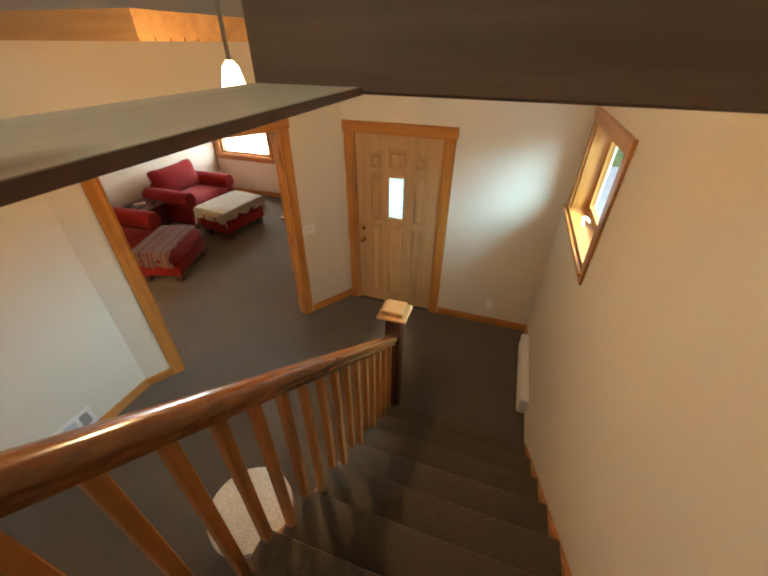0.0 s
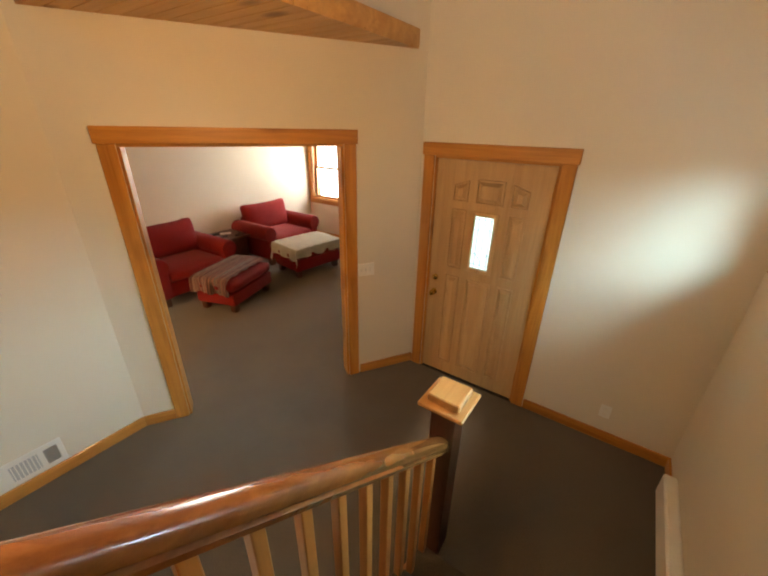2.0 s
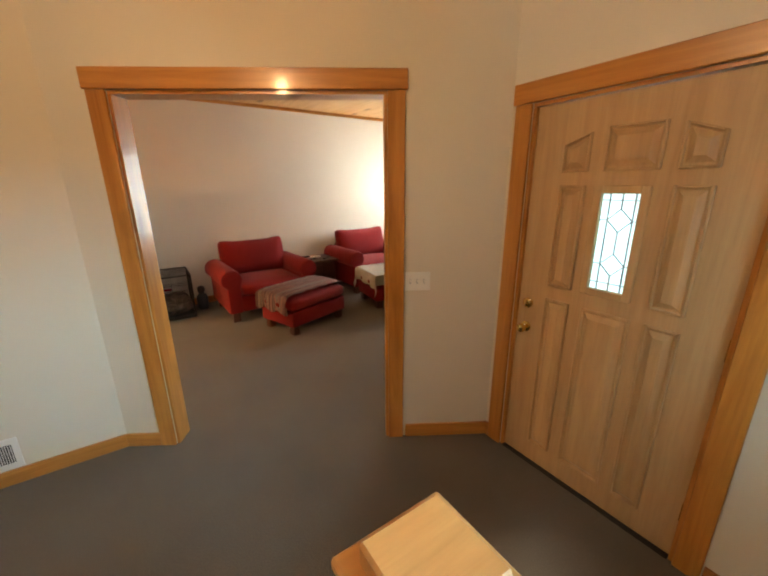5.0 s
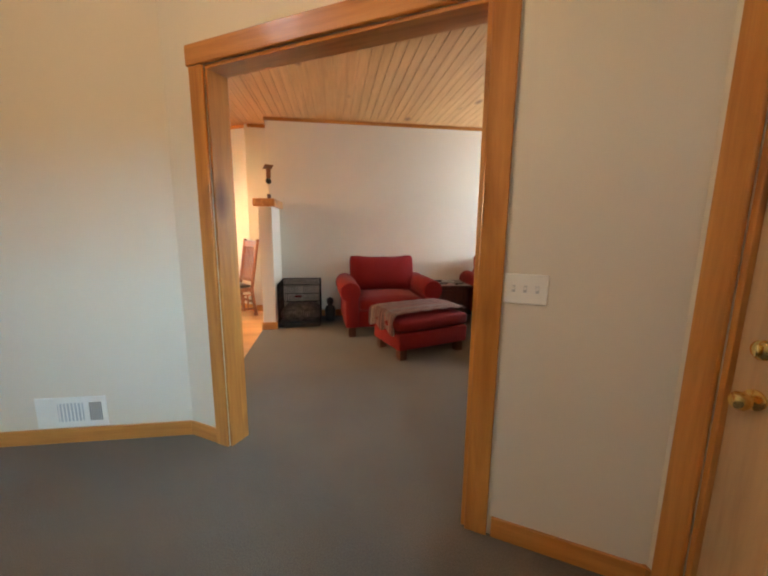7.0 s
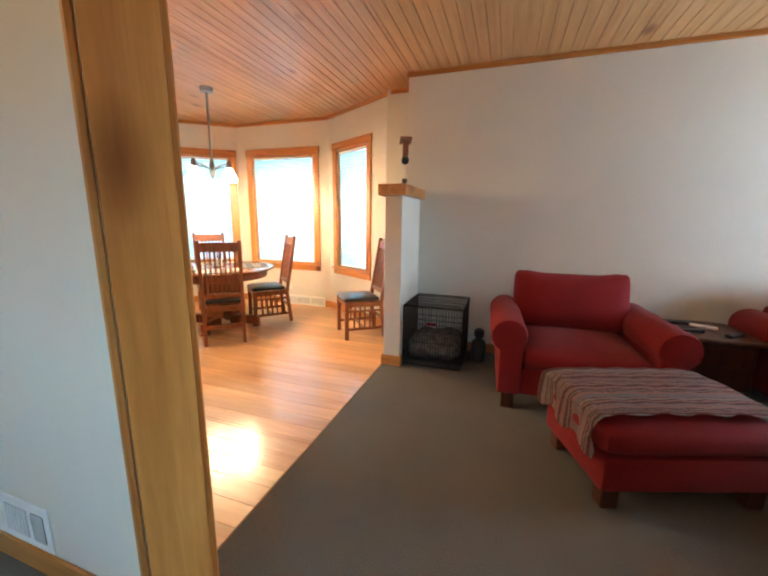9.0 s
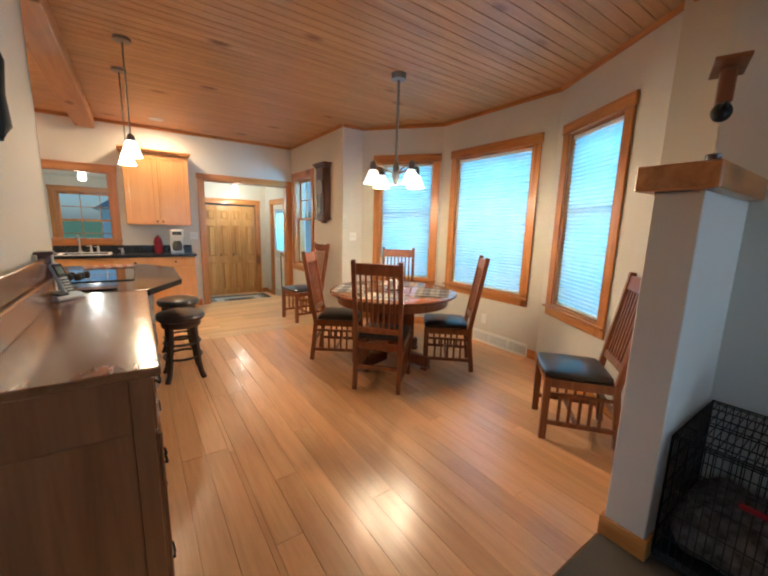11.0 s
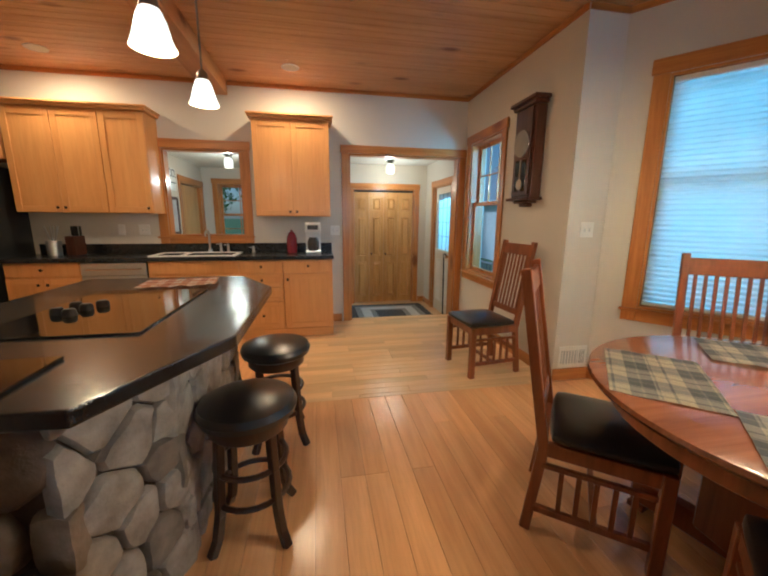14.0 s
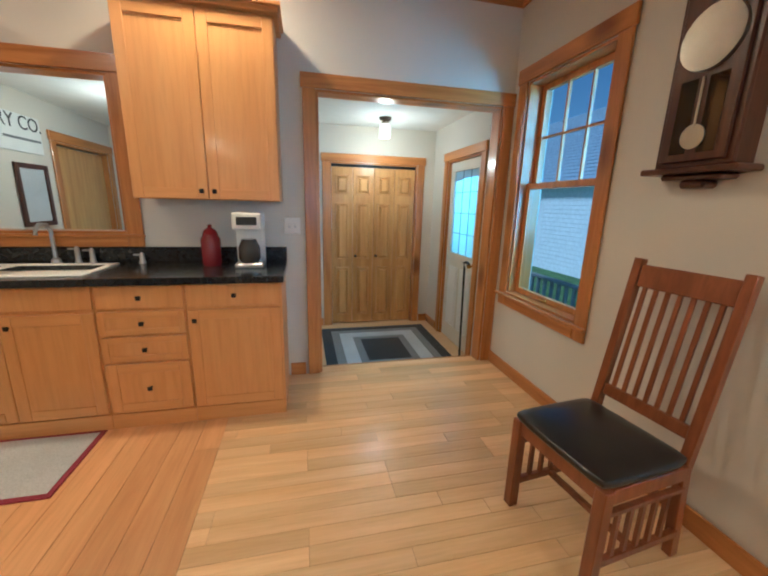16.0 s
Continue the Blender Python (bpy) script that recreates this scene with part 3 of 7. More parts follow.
def crown(p0, p1, z=CEIL):
    m = on_wall(p0, p1)
    length = math.hypot(p1[0] - p0[0], p1[1] - p0[1])
    bm = bmesh.new()
    bx(bm, 0, length, 0.0015, 0.020, z - 0.045, z - 0.001, 0.004)
    ob = solid("trim", bm, M_TRIMX, "narrow pine ceiling trim", "trim", "structure", "ceiling trim")
    ob.matrix_basis = m
    return ob


def along(p0, p1, s):
    k = s / math.hypot(p1[0] - p0[0], p1[1] - p0[1])
    return (p0[0] + (p1[0] - p0[0]) * k, p0[1] + (p1[1] - p0[1]) * k)


baseboard((-2.68, 1.645), (-2.68, -0.72))
baseboard(DB, along(DB, DA, DL - 1.85))
baseboard(along(DB, DA, DL - 0.225), DA)
baseboard((0.82, 3.70), (-0.235, 3.70))
baseboard((-1.385, 3.70), (-1.42, 3.70))
baseboard((0.82, 3.42), (0.82, 3.70))
baseboard((-5.70, 6.5), (-5.70, 1.81))
baseboard((-1.5, 6.5), (-5.70, 6.5))
baseboard((-5.70, 1.81), (-5.04, 1.81))
baseboard((-5.04, 1.826), (-5.04, 1.634))
baseboard((-5.04, 1.65), (-5.70, 1.65))
for a, b in zip(bay[1:], bay):
    baseboard(a, b, h=0.10)
    crown(a, b)
baseboard((-5.79, -2.35), (-5.79, -4.37), h=0.10)
baseboard((-4.19, -4.37), (-4.075, -4.37), h=0.10)
baseboard((-2.90, -0.783), (-2.90, 1.66))
crown((-5.79, -2.35), (-5.79, -4.37))
crown((-5.79, -4.37), (0.15, -4.37))
crown((-5.70, 6.5), (-5.70, 1.66))
crown((-5.70, 1.66), (-6.10, 1.66))
crown((-2.90, -0.783), (-2.90, 1.66))
baseboard((-5.79, -6.03), (-5.67, -6.03), -0.18)
baseboard((-4.42, -6.03), (-3.9, -6.03), -0.18)
baseboard((-5.79, -5.69), (-5.79, -6.03), -0.18)


def casing(parent, s0, s1, z0, z1, w=0.095, t=0.020, sill=False, depth=0.15, legs=True, apron=0.10):
    """Boards round an opening, the jamb inside it, and a sill where asked; in the axes of its wall."""
    top = z1 + w + 0.004
    box_part("casing_side", parent, M_TRIMZ, s0 - w, s0, 0.002, t, z0 - (apron if sill else 0), z1, 0.004)
    box_part("casing_side", parent, M_TRIMZ, s1, s1 + w, 0.002, t, z0 - (apron if sill else 0), z1, 0.004)
    box_part("casing_head", parent, M_TRIMX, s0 - w - 0.012, s1 + w + 0.012, 0.002, t + 0.006, z1 + 0.0005, top, 0.004)
    j = 0.018
    box_part("jamb", parent, M_TRIMZ, s0, s0 + j, -depth, 0.001, z0, z1 - j, 0.002)
    box_part("jamb", parent, M_TRIMZ, s1 - j, s1, -depth, 0.001, z0, z1 - j, 0.002)
    box_part("jamb", parent, M_TRIMX, s0, s1, -depth, 0.001, z1 - j + 0.0005, z1, 0.002)
    if sill:
        box_part("sill", parent, M_TRIMX, s0 - w - 0.015, s1 + w + 0.015, t + 0.001, t + 0.030, z0 - 0.022, z0, 0.005)
        box_part("sill", parent, M_TRIMX, s0 + 0.0005, s1 - 0.0005, -depth, t + 0.001, z0 - 0.001, z0 + 0.018, 0.002)
        box_part("apron", parent, M_TRIMX, s0 + 0.0005, s1 - 0.0005, 0.002, t, z0 - apron, z0 - 0.023, 0.004)


def sash(parent, s0, s1, z0, z1, y, material=M_TRIMZ, bars=(0, 0), f=0.042):
    """One window sash with its pane and glazing bars."""
    bm = bmesh.new()
    bx(bm, s0, s0 + f, y - 0.02, y + 0.02, z0, z1, 0.003)
    bx(bm, s1 - f, s1, y - 0.02, y + 0.02, z0, z1, 0.003)
    bx(bm, s0 + f, s1 - f, y - 0.019, y + 0.019, z0, z0 + f, 0.003)
    bx(bm, s0 + f, s1 - f, y - 0.019, y + 0.019, z1 - f, z1, 0.003)
    fr = part("window_frame", bm, material, parent)
    for k in range(bars[0]):
        x = s0 + f + (s1 - s0 - 2 * f) * (k + 1) / (bars[0] + 1)
        box_part("glazing_bar", fr, material, x - 0.008, x + 0.008, y - 0.012, y + 0.012, z0 + f, z1 - f, 0.002)
    for k in range(bars[1]):
        z = z0 + f + (z1 - z0 - 2 * f) * (k + 1) / (bars[1] + 1)
        box_part("glazing_bar", fr, material, s0 + f, s1 - f, y - 0.011, y + 0.011, z - 0.008, z + 0.008, 0.002)
    g = box_part("pane", parent, M_GLASS, s0 + f - 0.004, s1 - f + 0.004, y - 0.003, y + 0.003, z0 + f - 0.004, z1 - f + 0.004, 0.0)
    g.visible_shadow = False


def pleated(parent, s0, s1, z0, z1, y, pitch=0.036):
    """A cellular shade, folded in even pleats, with head and bottom rails."""
    bm = bmesh.new()
    n = int((z1 - z0) / pitch)
    rows = []
    for k in range(2 * n + 1):
        z = z0 + (z1 - z0) * k / (2 * n)
        dy = 0.009 if k % 2 else -0.009
        rows.append([bm.verts.new((s0, y + dy, z)), bm.verts.new((s1, y + dy, z))])
    for a, b in zip(rows, rows[1:]):
        bm.faces.new((a[0], a[1], b[1], b[0]))
    part("shade", bm, M_CLOTH, parent, "white pleated cellular shade, drawn down")
    box_part("bottom_rail", parent, M_WHITE, s0, s1, y - 0.014, y + 0.014, z0 - 0.022, z0 - 0.001, 0.004)
    box_part("head_rail", parent, M_WHITE, s0, s1, y - 0.02, y + 0.02, z1 + 0.001, z1 + 0.035, 0.004)


def bay_window(name, p0, p1, o, label, double):
    w = thing(name, on_wall(p0, p1), label, "window", "bay windows", "structure")
    casing(w, *o, sill=True, depth=0.17)
    s0, s1, z0, z1 = o[0] + 0.018, o[1] - 0.018, o[2] + 0.018, o[3] - 0.018
    if double:
        zm = (z0 + z1) / 2 + 0.12
        sash(w, s0, s1, zm - 0.02, z1, -0.135, bars=(2, 1))
        sash(w, s0, s1, z0, zm + 0.02, -0.10)
    else:
        sash(w, s0, s1, z0, z1, -0.12, bars=(3, 0))
    pleated(w, s0 + 0.006, s1 - 0.006, z0 + 0.03, z1 - 0.04, -0.035)
    return w


bay_window("window_1", bay[2], bay[1], BL, "pine-cased bay window with a drawn white pleated shade", True)
bay_window("window_2", bay[3], bay[2], BC, "wide pine-cased bay window with a drawn white pleated shade", False)
bay_window("window_3", bay[4], bay[3], BR, "pine-cased bay window with a pleated shade, nearest the half wall", True)

w = thing("window_4", on_wall((-5.79, -2.35), (-5.79, -6.03)), "tall pine double-hung kitchen window without a shade", "window", "", "structure")
o = (KW[0] - 2.35, KW[1] - 2.35, KW[2], KW[3])
casing(w, *o, sill=True, depth=0.18)
sash(w, o[0] + 0.02, o[1] - 0.02, 1.47, o[3] - 0.018, -0.12, bars=(2, 1))
sash(w, o[0] + 0.02, o[1] - 0.02, o[2] + 0.018, 1.51, -0.075)
box_part("sash_lift", w, M_BRASS, (o[0] + o[1]) / 2 - 0.04, (o[0] + o[1]) / 2 + 0.04, -0.05, -0.035, o[2] + 0.03, o[2] + 0.045, 0.003, "small brass sash lift")

w = thing("window_5", on_wall((-5.79, -4.37), (0.3, -4.37)), "pine-cased inner window over the sink to the utility room", "window", "", "structure")
casing(w, SK[0] + 5.79, SK[1] + 5.79, SK[2], SK[3], sill=True, depth=0.12, apron=0.085)

w = thing("window_6", on_wall((0.82, -1.9), (0.82, 3.7)), "small pine awning window beside the stairs with a crank", "window", "", "structure")
o = (SW[0] + 1.9, SW[1] + 1.9, SW[2], SW[3])
casing(w, *o, sill=True, depth=0.16, w=0.085, apron=0.09)
sash(w, o[0] + 0.02, o[1] - 0.02, o[2] + 0.018, o[3] - 0.018, -0.135, f=0.055)
bm = bmesh.new()
tube(bm, [(o[0] + 0.66, -0.10, o[2] + 0.03), (o[0] + 0.66, -0.06, o[2] + 0.07), (o[0] + 0.60, -0.03, o[2] + 0.085), (o[0] + 0.52, -0.025, o[2] + 0.05)], 0.011)
part("crank", bm, M_WHITE, w, "white crank handle", True)

w = thing("window_7", on_wall((-1.5, 6.5), (-5.7, 6.5)), "bright pine-cased living room window", "window", "", "structure")
o = (4.2 - LW[1], 4.2 - LW[0], LW[2], LW[3])
casing(w, *o, sill=True)
sash(w, o[0] + 0.02, o[1] - 0.02, 1.42, o[3] - 0.018, -0.11)
sash(w, o[0] + 0.02, o[1] - 0.02, o[2] + 0.018, 1.46, -0.075)

w = thing("window_8", on_wall((-3.9, -7.1), (-1.85, -7.1)), "small pine utility room window with glazing bars", "window", "", "structure")
casing(w, 0.75, 1.79, 0.80, 1.92, sill=True, w=0.085)
sash(w, 0.77, 1.77, 1.34, 1.902, -0.10, bars=(2, 1))
sash(w, 0.77, 1.77, 0.818, 1.38, -0.06, bars=(2, 1))

w = thing("opening_trim", on_wall(DB, DA), "knotty honey pine casing round the wide living room opening", "door casing", "", "structure")
casing(w, DL - OP[1], DL - OP[0], 0.0, OP[3], depth=0.132)
m = on_wall(DA, DB) @ Matrix.Translation((0, 0.13, 0))
w = thing("opening_trim", m, "honey pine casing on the living room side of the opening", "door casing", "", "structure")
for a, b, c, d in ((OP[0] - 0.095, OP[0], 0, OP[3]), (OP[1], OP[1] + 0.095, 0, OP[3]), (OP[0] - 0.1, OP[1] + 0.1, OP[3] + 0.0005, OP[3] + 0.1)):
    box_part("casing_side", w, M_TRIMZ if d - c > 1 else M_TRIMX, a, b, 0.002, 0.02, c, d, 0.004)
w = thing("hall_trim", on_wall((-5.79, -4.37), (0.3, -4.37)), "honey pine casing round the opening to the back entry", "door casing", "", "structure")
casing(w, HO[0] + 5.79, HO[1] + 5.79, 0.0, HO[3], depth=0.122, w=0.088)
bm = bmesh.new()
bx(bm, -2.98, -2.77, -4.368, -0.85, 2.63, 2.815, 0.006)
solid("beam", bm, M_BEAM, "exposed fir ceiling beam over the kitchen", "beam", "structure")

# front door
fd = thing("door_1", on_wall((0.88, 3.70), (-1.41, 3.70)), "closed oiled fir front door with small leaded glass", "door", "", "structure")
a, b = 0.88 - FD[1], 0.88 - FD[0]
casing(fd, a, b, 0.0, FD[3], w=0.095, depth=0.16)
d0, d1, dy = a + 0.020, b - 0.020, -0.020
bm = bmesh.new()
gx0, gx1, gz0, gz1 = (d0 + d1) / 2 - 0.084 + 0.008, (d0 + d1) / 2 + 0.084 + 0.008, 1.165, 1.62
for q in ((d0, gx0, 0.008, 2.028), (gx1, d1, 0.008, 2.028), (gx0, gx1, 0.008, gz0), (gx0, gx1, gz1, 2.028)):
    bx(bm, q[0], q[1], dy - 0.045, dy, q[2], q[3])
slab = part("door_slab", bm, M_DOOR, fd, "oiled fir door leaf")


def raised(parent, x0, x1, z0, z1, y, material, slant=(0.0, 0.0), deep=1.0):
    """A raised panel: a sunk groove with a bevelled field standing in it; slant lifts the two upper corners."""
    bm = bmesh.new()
    bx(bm, x0, x1, y - 0.001, y + 0.003, z0, z1)
    e = 0.012
    for q in ((x0, x0 + e, z0, z1), (x1 - e, x1, z0, z1), (x0 + e, x1 - e, z0, z0 + e), (x0 + e, x1 - e, z1 - e, z1)):
        bx(bm, q[0], q[1], y, y + 0.010 * deep, q[2], q[3], 0.004)
    i = 0.020
    lo = [bm.verts.new((x, y + 0.003, z)) for x, z in ((x0 + i, z0 + i), (x1 - i, z0 + i), (x1 - i, z1 - i), (x0 + i, z1 - i))]
    i = 0.045
    hi = [bm.verts.new((x, y + 0.013 * deep, z)) for x, z in ((x0 + i, z0 + i), (x1 - i, z0 + i), (x1 - i, z1 - i), (x0 + i, z1 - i))]
    bm.faces.new(hi)
    for k in range(4):
        bm.faces.new((lo[k], lo[(k + 1) % 4], hi[(k + 1) % 4], hi[k]))
    if slant != (0.0, 0.0):
        for v in bm.verts:
            if v.co.z > (z0 + z1) / 2:
                u = (v.co.x - x0) / (x1 - x0)
                v.co.z += slant[0] * (1 - u) + slant[1] * u
    return part("panel", bm, material, parent)


W = d1 - d0
cols = ((d0 + 0.150, d0 + 0.280), (d0 + 0.335, d1 - 0.355), (d1 - 0.290, d1 - 0.160))
for k, (p, q) in enumerate(cols):
    raised(slab, p, q, 0.14, 1.06, dy, M_DOOR, deep=1.6)
    raised(slab, p, q, 1.71, 1.89 if k == 1 else 1.84, dy, M_DOOR, ((0.0, 0.045), (0.008, 0.008), (0.045, 0.0))[k], 1.6)
    if k != 1:
        raised(slab, p, q, 1.13, 1.65, dy, M_DOOR, deep=1.6)
bm = bmesh.new()
for q in ((gx0 - 0.03, gx0 + 0.006, gz0 - 0.03, gz1 + 0.03), (gx1 - 0.006, gx1 + 0.03, gz0 - 0.03, gz1 + 0.03), (gx0 + 0.006, gx1 - 0.006, gz0 - 0.03, gz0 + 0.006), (gx0 + 0.006, gx1 - 0.006, gz1 - 0.006, gz1 + 0.03)):
    bx(bm, q[0], q[1], dy, dy + 0.014, q[2], q[3], 0.004)
part("glass_frame", bm, M_DOOR, slab, "fir bead round the glass")
g = box_part("pane", slab, M_LEADGLASS, gx0, gx1, dy - 0.03, dy - 0.024, gz0, gz1, 0.0, "frosted leaded glass")
bm = bmesh.new()


def came(x0, z0, x1, z1, r=0.003):
    bar(bm, (x0, dy - 0.022, z0), (x1, dy - 0.022, z1), 2 * r, 0.005)


gm = (gx0 + gx1) / 2
il, ir = gx0 + 0.032, gx1 - 0.032
came(il, gz0, il, gz1)
came(ir, gz0, ir, gz1)
came(gx0, gz0 + 0.035, gx1, gz0 + 0.035)
came(gx0, gz1 - 0.035, gx1, gz1 - 0.035)
for zc in (gz0 + 0.125, gz1 - 0.125):
    came(il, zc, gm, zc + 0.052)
    came(gm, zc + 0.052, ir, zc)
    came(ir, zc, gm, zc - 0.052)
    came(gm, zc - 0.052, il, zc)
    came(gx0, zc, il, zc)
    came(ir, zc, gx1, zc)
came(gm, gz0 + 0.177, gm, gz1 - 0.177)
came(gm, gz0, gm, gz0 + 0.073)
came(gm, gz1 - 0.073, gm, gz1)
part("lead_came", bm, M_LEAD, slab, "grey lead strips in two diamonds")


def knob(parent, x, z, y, r=0.027, mat=M_BRASS, deadbolt=False):
    bm = bmesh.new()
    t = Matrix.Translation((x, y, z)) @ Matrix.Rotation(radians(-90), 4, "X")
    if deadbolt:
        lathe(bm, [(0.001, 0), (r, 0), (r, 0.012), (r * 0.7, 0.018), (0.001, 0.018)], 18, t)
        bx(bm, -0.005, 0.005, -0.018, 0.018, 0.018, 0.032, 0.003, t)
    else:
        lathe(bm, [(0.001, 0), (r * 1.1, 0), (r * 1.1, 0.006), (r * 0.45, 0.012), (r * 0.4, 0.03), (r * 0.9, 0.038), (r, 0.052), (r * 0.75, 0.064), (0.001, 0.068)], 18, t)
    return part("deadbolt" if deadbolt else "knob", bm, mat, parent, "polished brass", True)


knob(slab, d1 - 0.06, 0.86, dy)
knob(slab, d1 - 0.06, 1.005, dy, 0.028, deadbolt=True)
for z in (0.22, 1.0, 1.82):
    bm = bmesh.new()
    tube(bm, [(d0 - 0.004, dy + 0.008, z), (d0 - 0.004, dy + 0.008, z + 0.09)], 0.007)
    part("hinge", bm, M_BRASS, slab, "brass hinge knuckle", True)
box_part("threshold", fd, M_IRON, d0, d1, -0.14, 0.01, 0.0, 0.008, 0.002, "dark metal sill")

# closet bifold doors
cd = thing("door_2", on_wall((-5.79, -6.03), (-3.9, -6.03)), "closed pine bifold closet doors with raised panels", "door", "", "structure")
a, b = CL[0] + 5.79, CL[1] + 5.79
casing(cd, a, b, -0.18, CL[3], w=0.085, depth=0.12)
box_part("track", cd, M_IRON, a + 0.02, b - 0.02, -0.05, -0.02, CL[3] - 0.05, CL[3] - 0.02, 0.0, "dark sliding track")
lw = (b - a - 0.044) / 4
for k in range(4):
    x0, x1 = a + 0.022 + k * lw + 0.002, a + 0.022 + (k + 1) * lw - 0.002
    leaf = box_part("door_leaf", cd, M_PINEDOOR, x0, x1, -0.055, -0.025, -0.165, CL[3] - 0.052, 0.003)
    for z0, z1 in ((-0.06, 0.56), (0.66, 1.34), (1.44, 1.66)):
        raised(leaf, x0 + 0.045, x1 - 0.045, z0, z1, -0.025, M_PINEDOOR, deep=2.0)
    if k in (1, 2):
        knob(leaf, x1 - 0.03 if k == 1 else x1 - 0.03, 0.70, -0.025, 0.014, M_IRON)

# side door with half glass
sd = thing("door_3", on_wall((-5.79, -2.35), (-5.79, -6.03)), "closed cream side door with a tall glazed upper half", "door", "", "structure")
a, b = 4.79 - 2.35, 5.57 - 2.35
casing(sd, a, b, -0.18, 1.81, w=0.085, depth=0.18)
bm = bmesh.new()
x0, x1, z0, z1 = a + 0.02, b - 0.02, -0.17, 1.79
g0, g1, h0, h1 = x0 + 0.10, x1 - 0.10, 0.83, 1.69
for q in ((x0, g0, z0, z1), (g1, x1, z0, z1), (g0, g1, z0, h0), (g0, g1, h1, z1)):
    bx(bm, q[0], q[1], -0.075, -0.03, q[2], q[3])
slab = part("door_slab", bm, plain("cream_door_paint", (0.70, 0.66, 0.56), 0.5, vary=0.03), sd)
for p, q in ((x0 + 0.10, (x0 + x1) / 2 - 0.03), ((x0 + x1) / 2 + 0.03, x1 - 0.10)):
    raised(slab, p, q, 0.0, 0.68, -0.03, M_WHITE)
box_part("pane", slab, M_LEADGLASS, g0, g1, -0.055, -0.05, h0, h1, 0.0, "frosted patterned glass")
bm = bmesh.new()
dy = -0.026
for k in (1, 2):
    bar(bm, (g0 + (g1 - g0) * k / 3, dy - 0.022, h0), (g0 + (g1 - g0) * k / 3, dy - 0.022, h1), 0.008, 0.006)
for k in (1, 2, 3):
    bar(bm, (g0, dy - 0.022, h0 + (h1 - h0) * k / 4), (g1, dy - 0.022, h0 + (h1 - h0) * k / 4), 0.008, 0.006)
part("lead_came", bm, M_LEAD, slab, "grey lead grid")
knob(slab, x0 + 0.05, 0.76, -0.03, 0.024, M_BRASS)

# ---- stairs ----
RISE, RUN, SY = 0.1825, 0.245, 2.06
stair = thing("staircase", Matrix.Translation((0.25, SY, 0)), "carpeted brown straight staircase against the wall", "stairs", "", "structure")
for k in range(12):
    bm = bmesh.new()
    y1 = -k * RUN
    bx(bm, -0.62, 0.542, y1 - RUN - 0.004, y1 + 0.022, 0.0 if k == 0 else k * RISE - 0.05, (k + 1) * RISE, 0.014, None, 2)
    part("step", bm, M_STAIR, stair, "", True)
bm = bmesh.new()
bx(bm, -0.62, 0.568, -3.84, -12 * RUN, 1.9, 12 * RISE, 0.01)
part("landing", bm, M_STAIR, stair, "carpeted landing")
bm = bmesh.new()
prismpts = [(0.0, 0.0), (-12 * RUN, 12 * RISE - 0.06), (-12 * RUN, 0.0)]
lo = [bm.verts.new((-0.66, y + 0.03, z)) for y, z in prismpts]
hi = [bm.verts.new((-0.621, y + 0.03, z)) for y, z in prismpts]
bm.faces.new(lo)
bm.faces.new(hi[::-1])
for k in range(3):
    bm.faces.new((lo[k], hi[k], hi[(k + 1) % 3], lo[(k + 1) % 3]))
part("stringer", bm, M_BALUSTER, stair, "orange oak stringer")
bm = bmesh.new()
lo = [(0.06, 0.0), (0.06, 0.10), (-12 * RUN, 12 * RISE + 0.10), (-12 * RUN, 12 * RISE - 0.2)]
va = [bm.verts.new((0.543, y, z)) for y, z in lo]
vb = [bm.verts.new((0.568, y, z)) for y, z in lo]
bm.faces.new(va)
bm.faces.new(vb[::-1])
for k in range(4):
    bm.faces.new((va[k], vb[k], vb[(k + 1) % 4], va[(k + 1) % 4]))
part("skirt_board", bm, M_TRIMY, stair, "honey pine skirt board")

SL = RISE / RUN
rail = thing("stair_railing", Matrix.Translation((-0.345, 2.265, 0)), "varnished oak stair railing with square balusters", "railing")
post = box_part("newel_post", rail, M_DARKWOOD, -0.074, 0.050, -0.104, 0.020, 0.0, 1.082, 0.004, "dark square newel post")
bm = bmesh.new()
bx(bm, -0.124, 0.100, -0.154, 0.070, 1.0825, 1.105, 0.005)
bx(bm, -0.092, 0.068, -0.122, 0.038, 1.105, 1.148, 0.006)
part("cap", bm, wood("pale_oak_cap", (0.34, 0.15, 0.045), (0.52, 0.26, 0.09), 1, 0.5, 0.8), post, "pale oak stepped cap")


def rail_z(y):
    """Height of the rail's upper side at y from the newel."""
    return 0.868 - (y + 0.04) * SL


bm = bmesh.new()
y0, y1 = -0.045, -2.44
half = [(0.020, -0.075), (0.032, -0.070), (0.033, -0.056), (0.024, -0.050), (0.025, -0.044), (0.037, -0.036), (0.038, -0.022), (0.032, -0.009), (0.020, -0.002), (0.007, 0.0)]
prof = half + [(-x, z) for x, z in reversed(half)]
r0 = [bm.verts.new((x, y0, rail_z(y0) + z * 1.25)) for x, z in prof]
r1 = [bm.verts.new((x, y1, rail_z(y1) + z * 1.25)) for x, z in prof]
n = len(prof)
for k in range(n):
    bm.faces.new((r0[k], r0[(k + 1) % n], r1[(k + 1) % n], r1[k]))
bm.faces.new(r0)
bm.faces.new(r1[::-1])
part("handrail", bm, M_RAIL, rail, "polished moulded handrail", True)
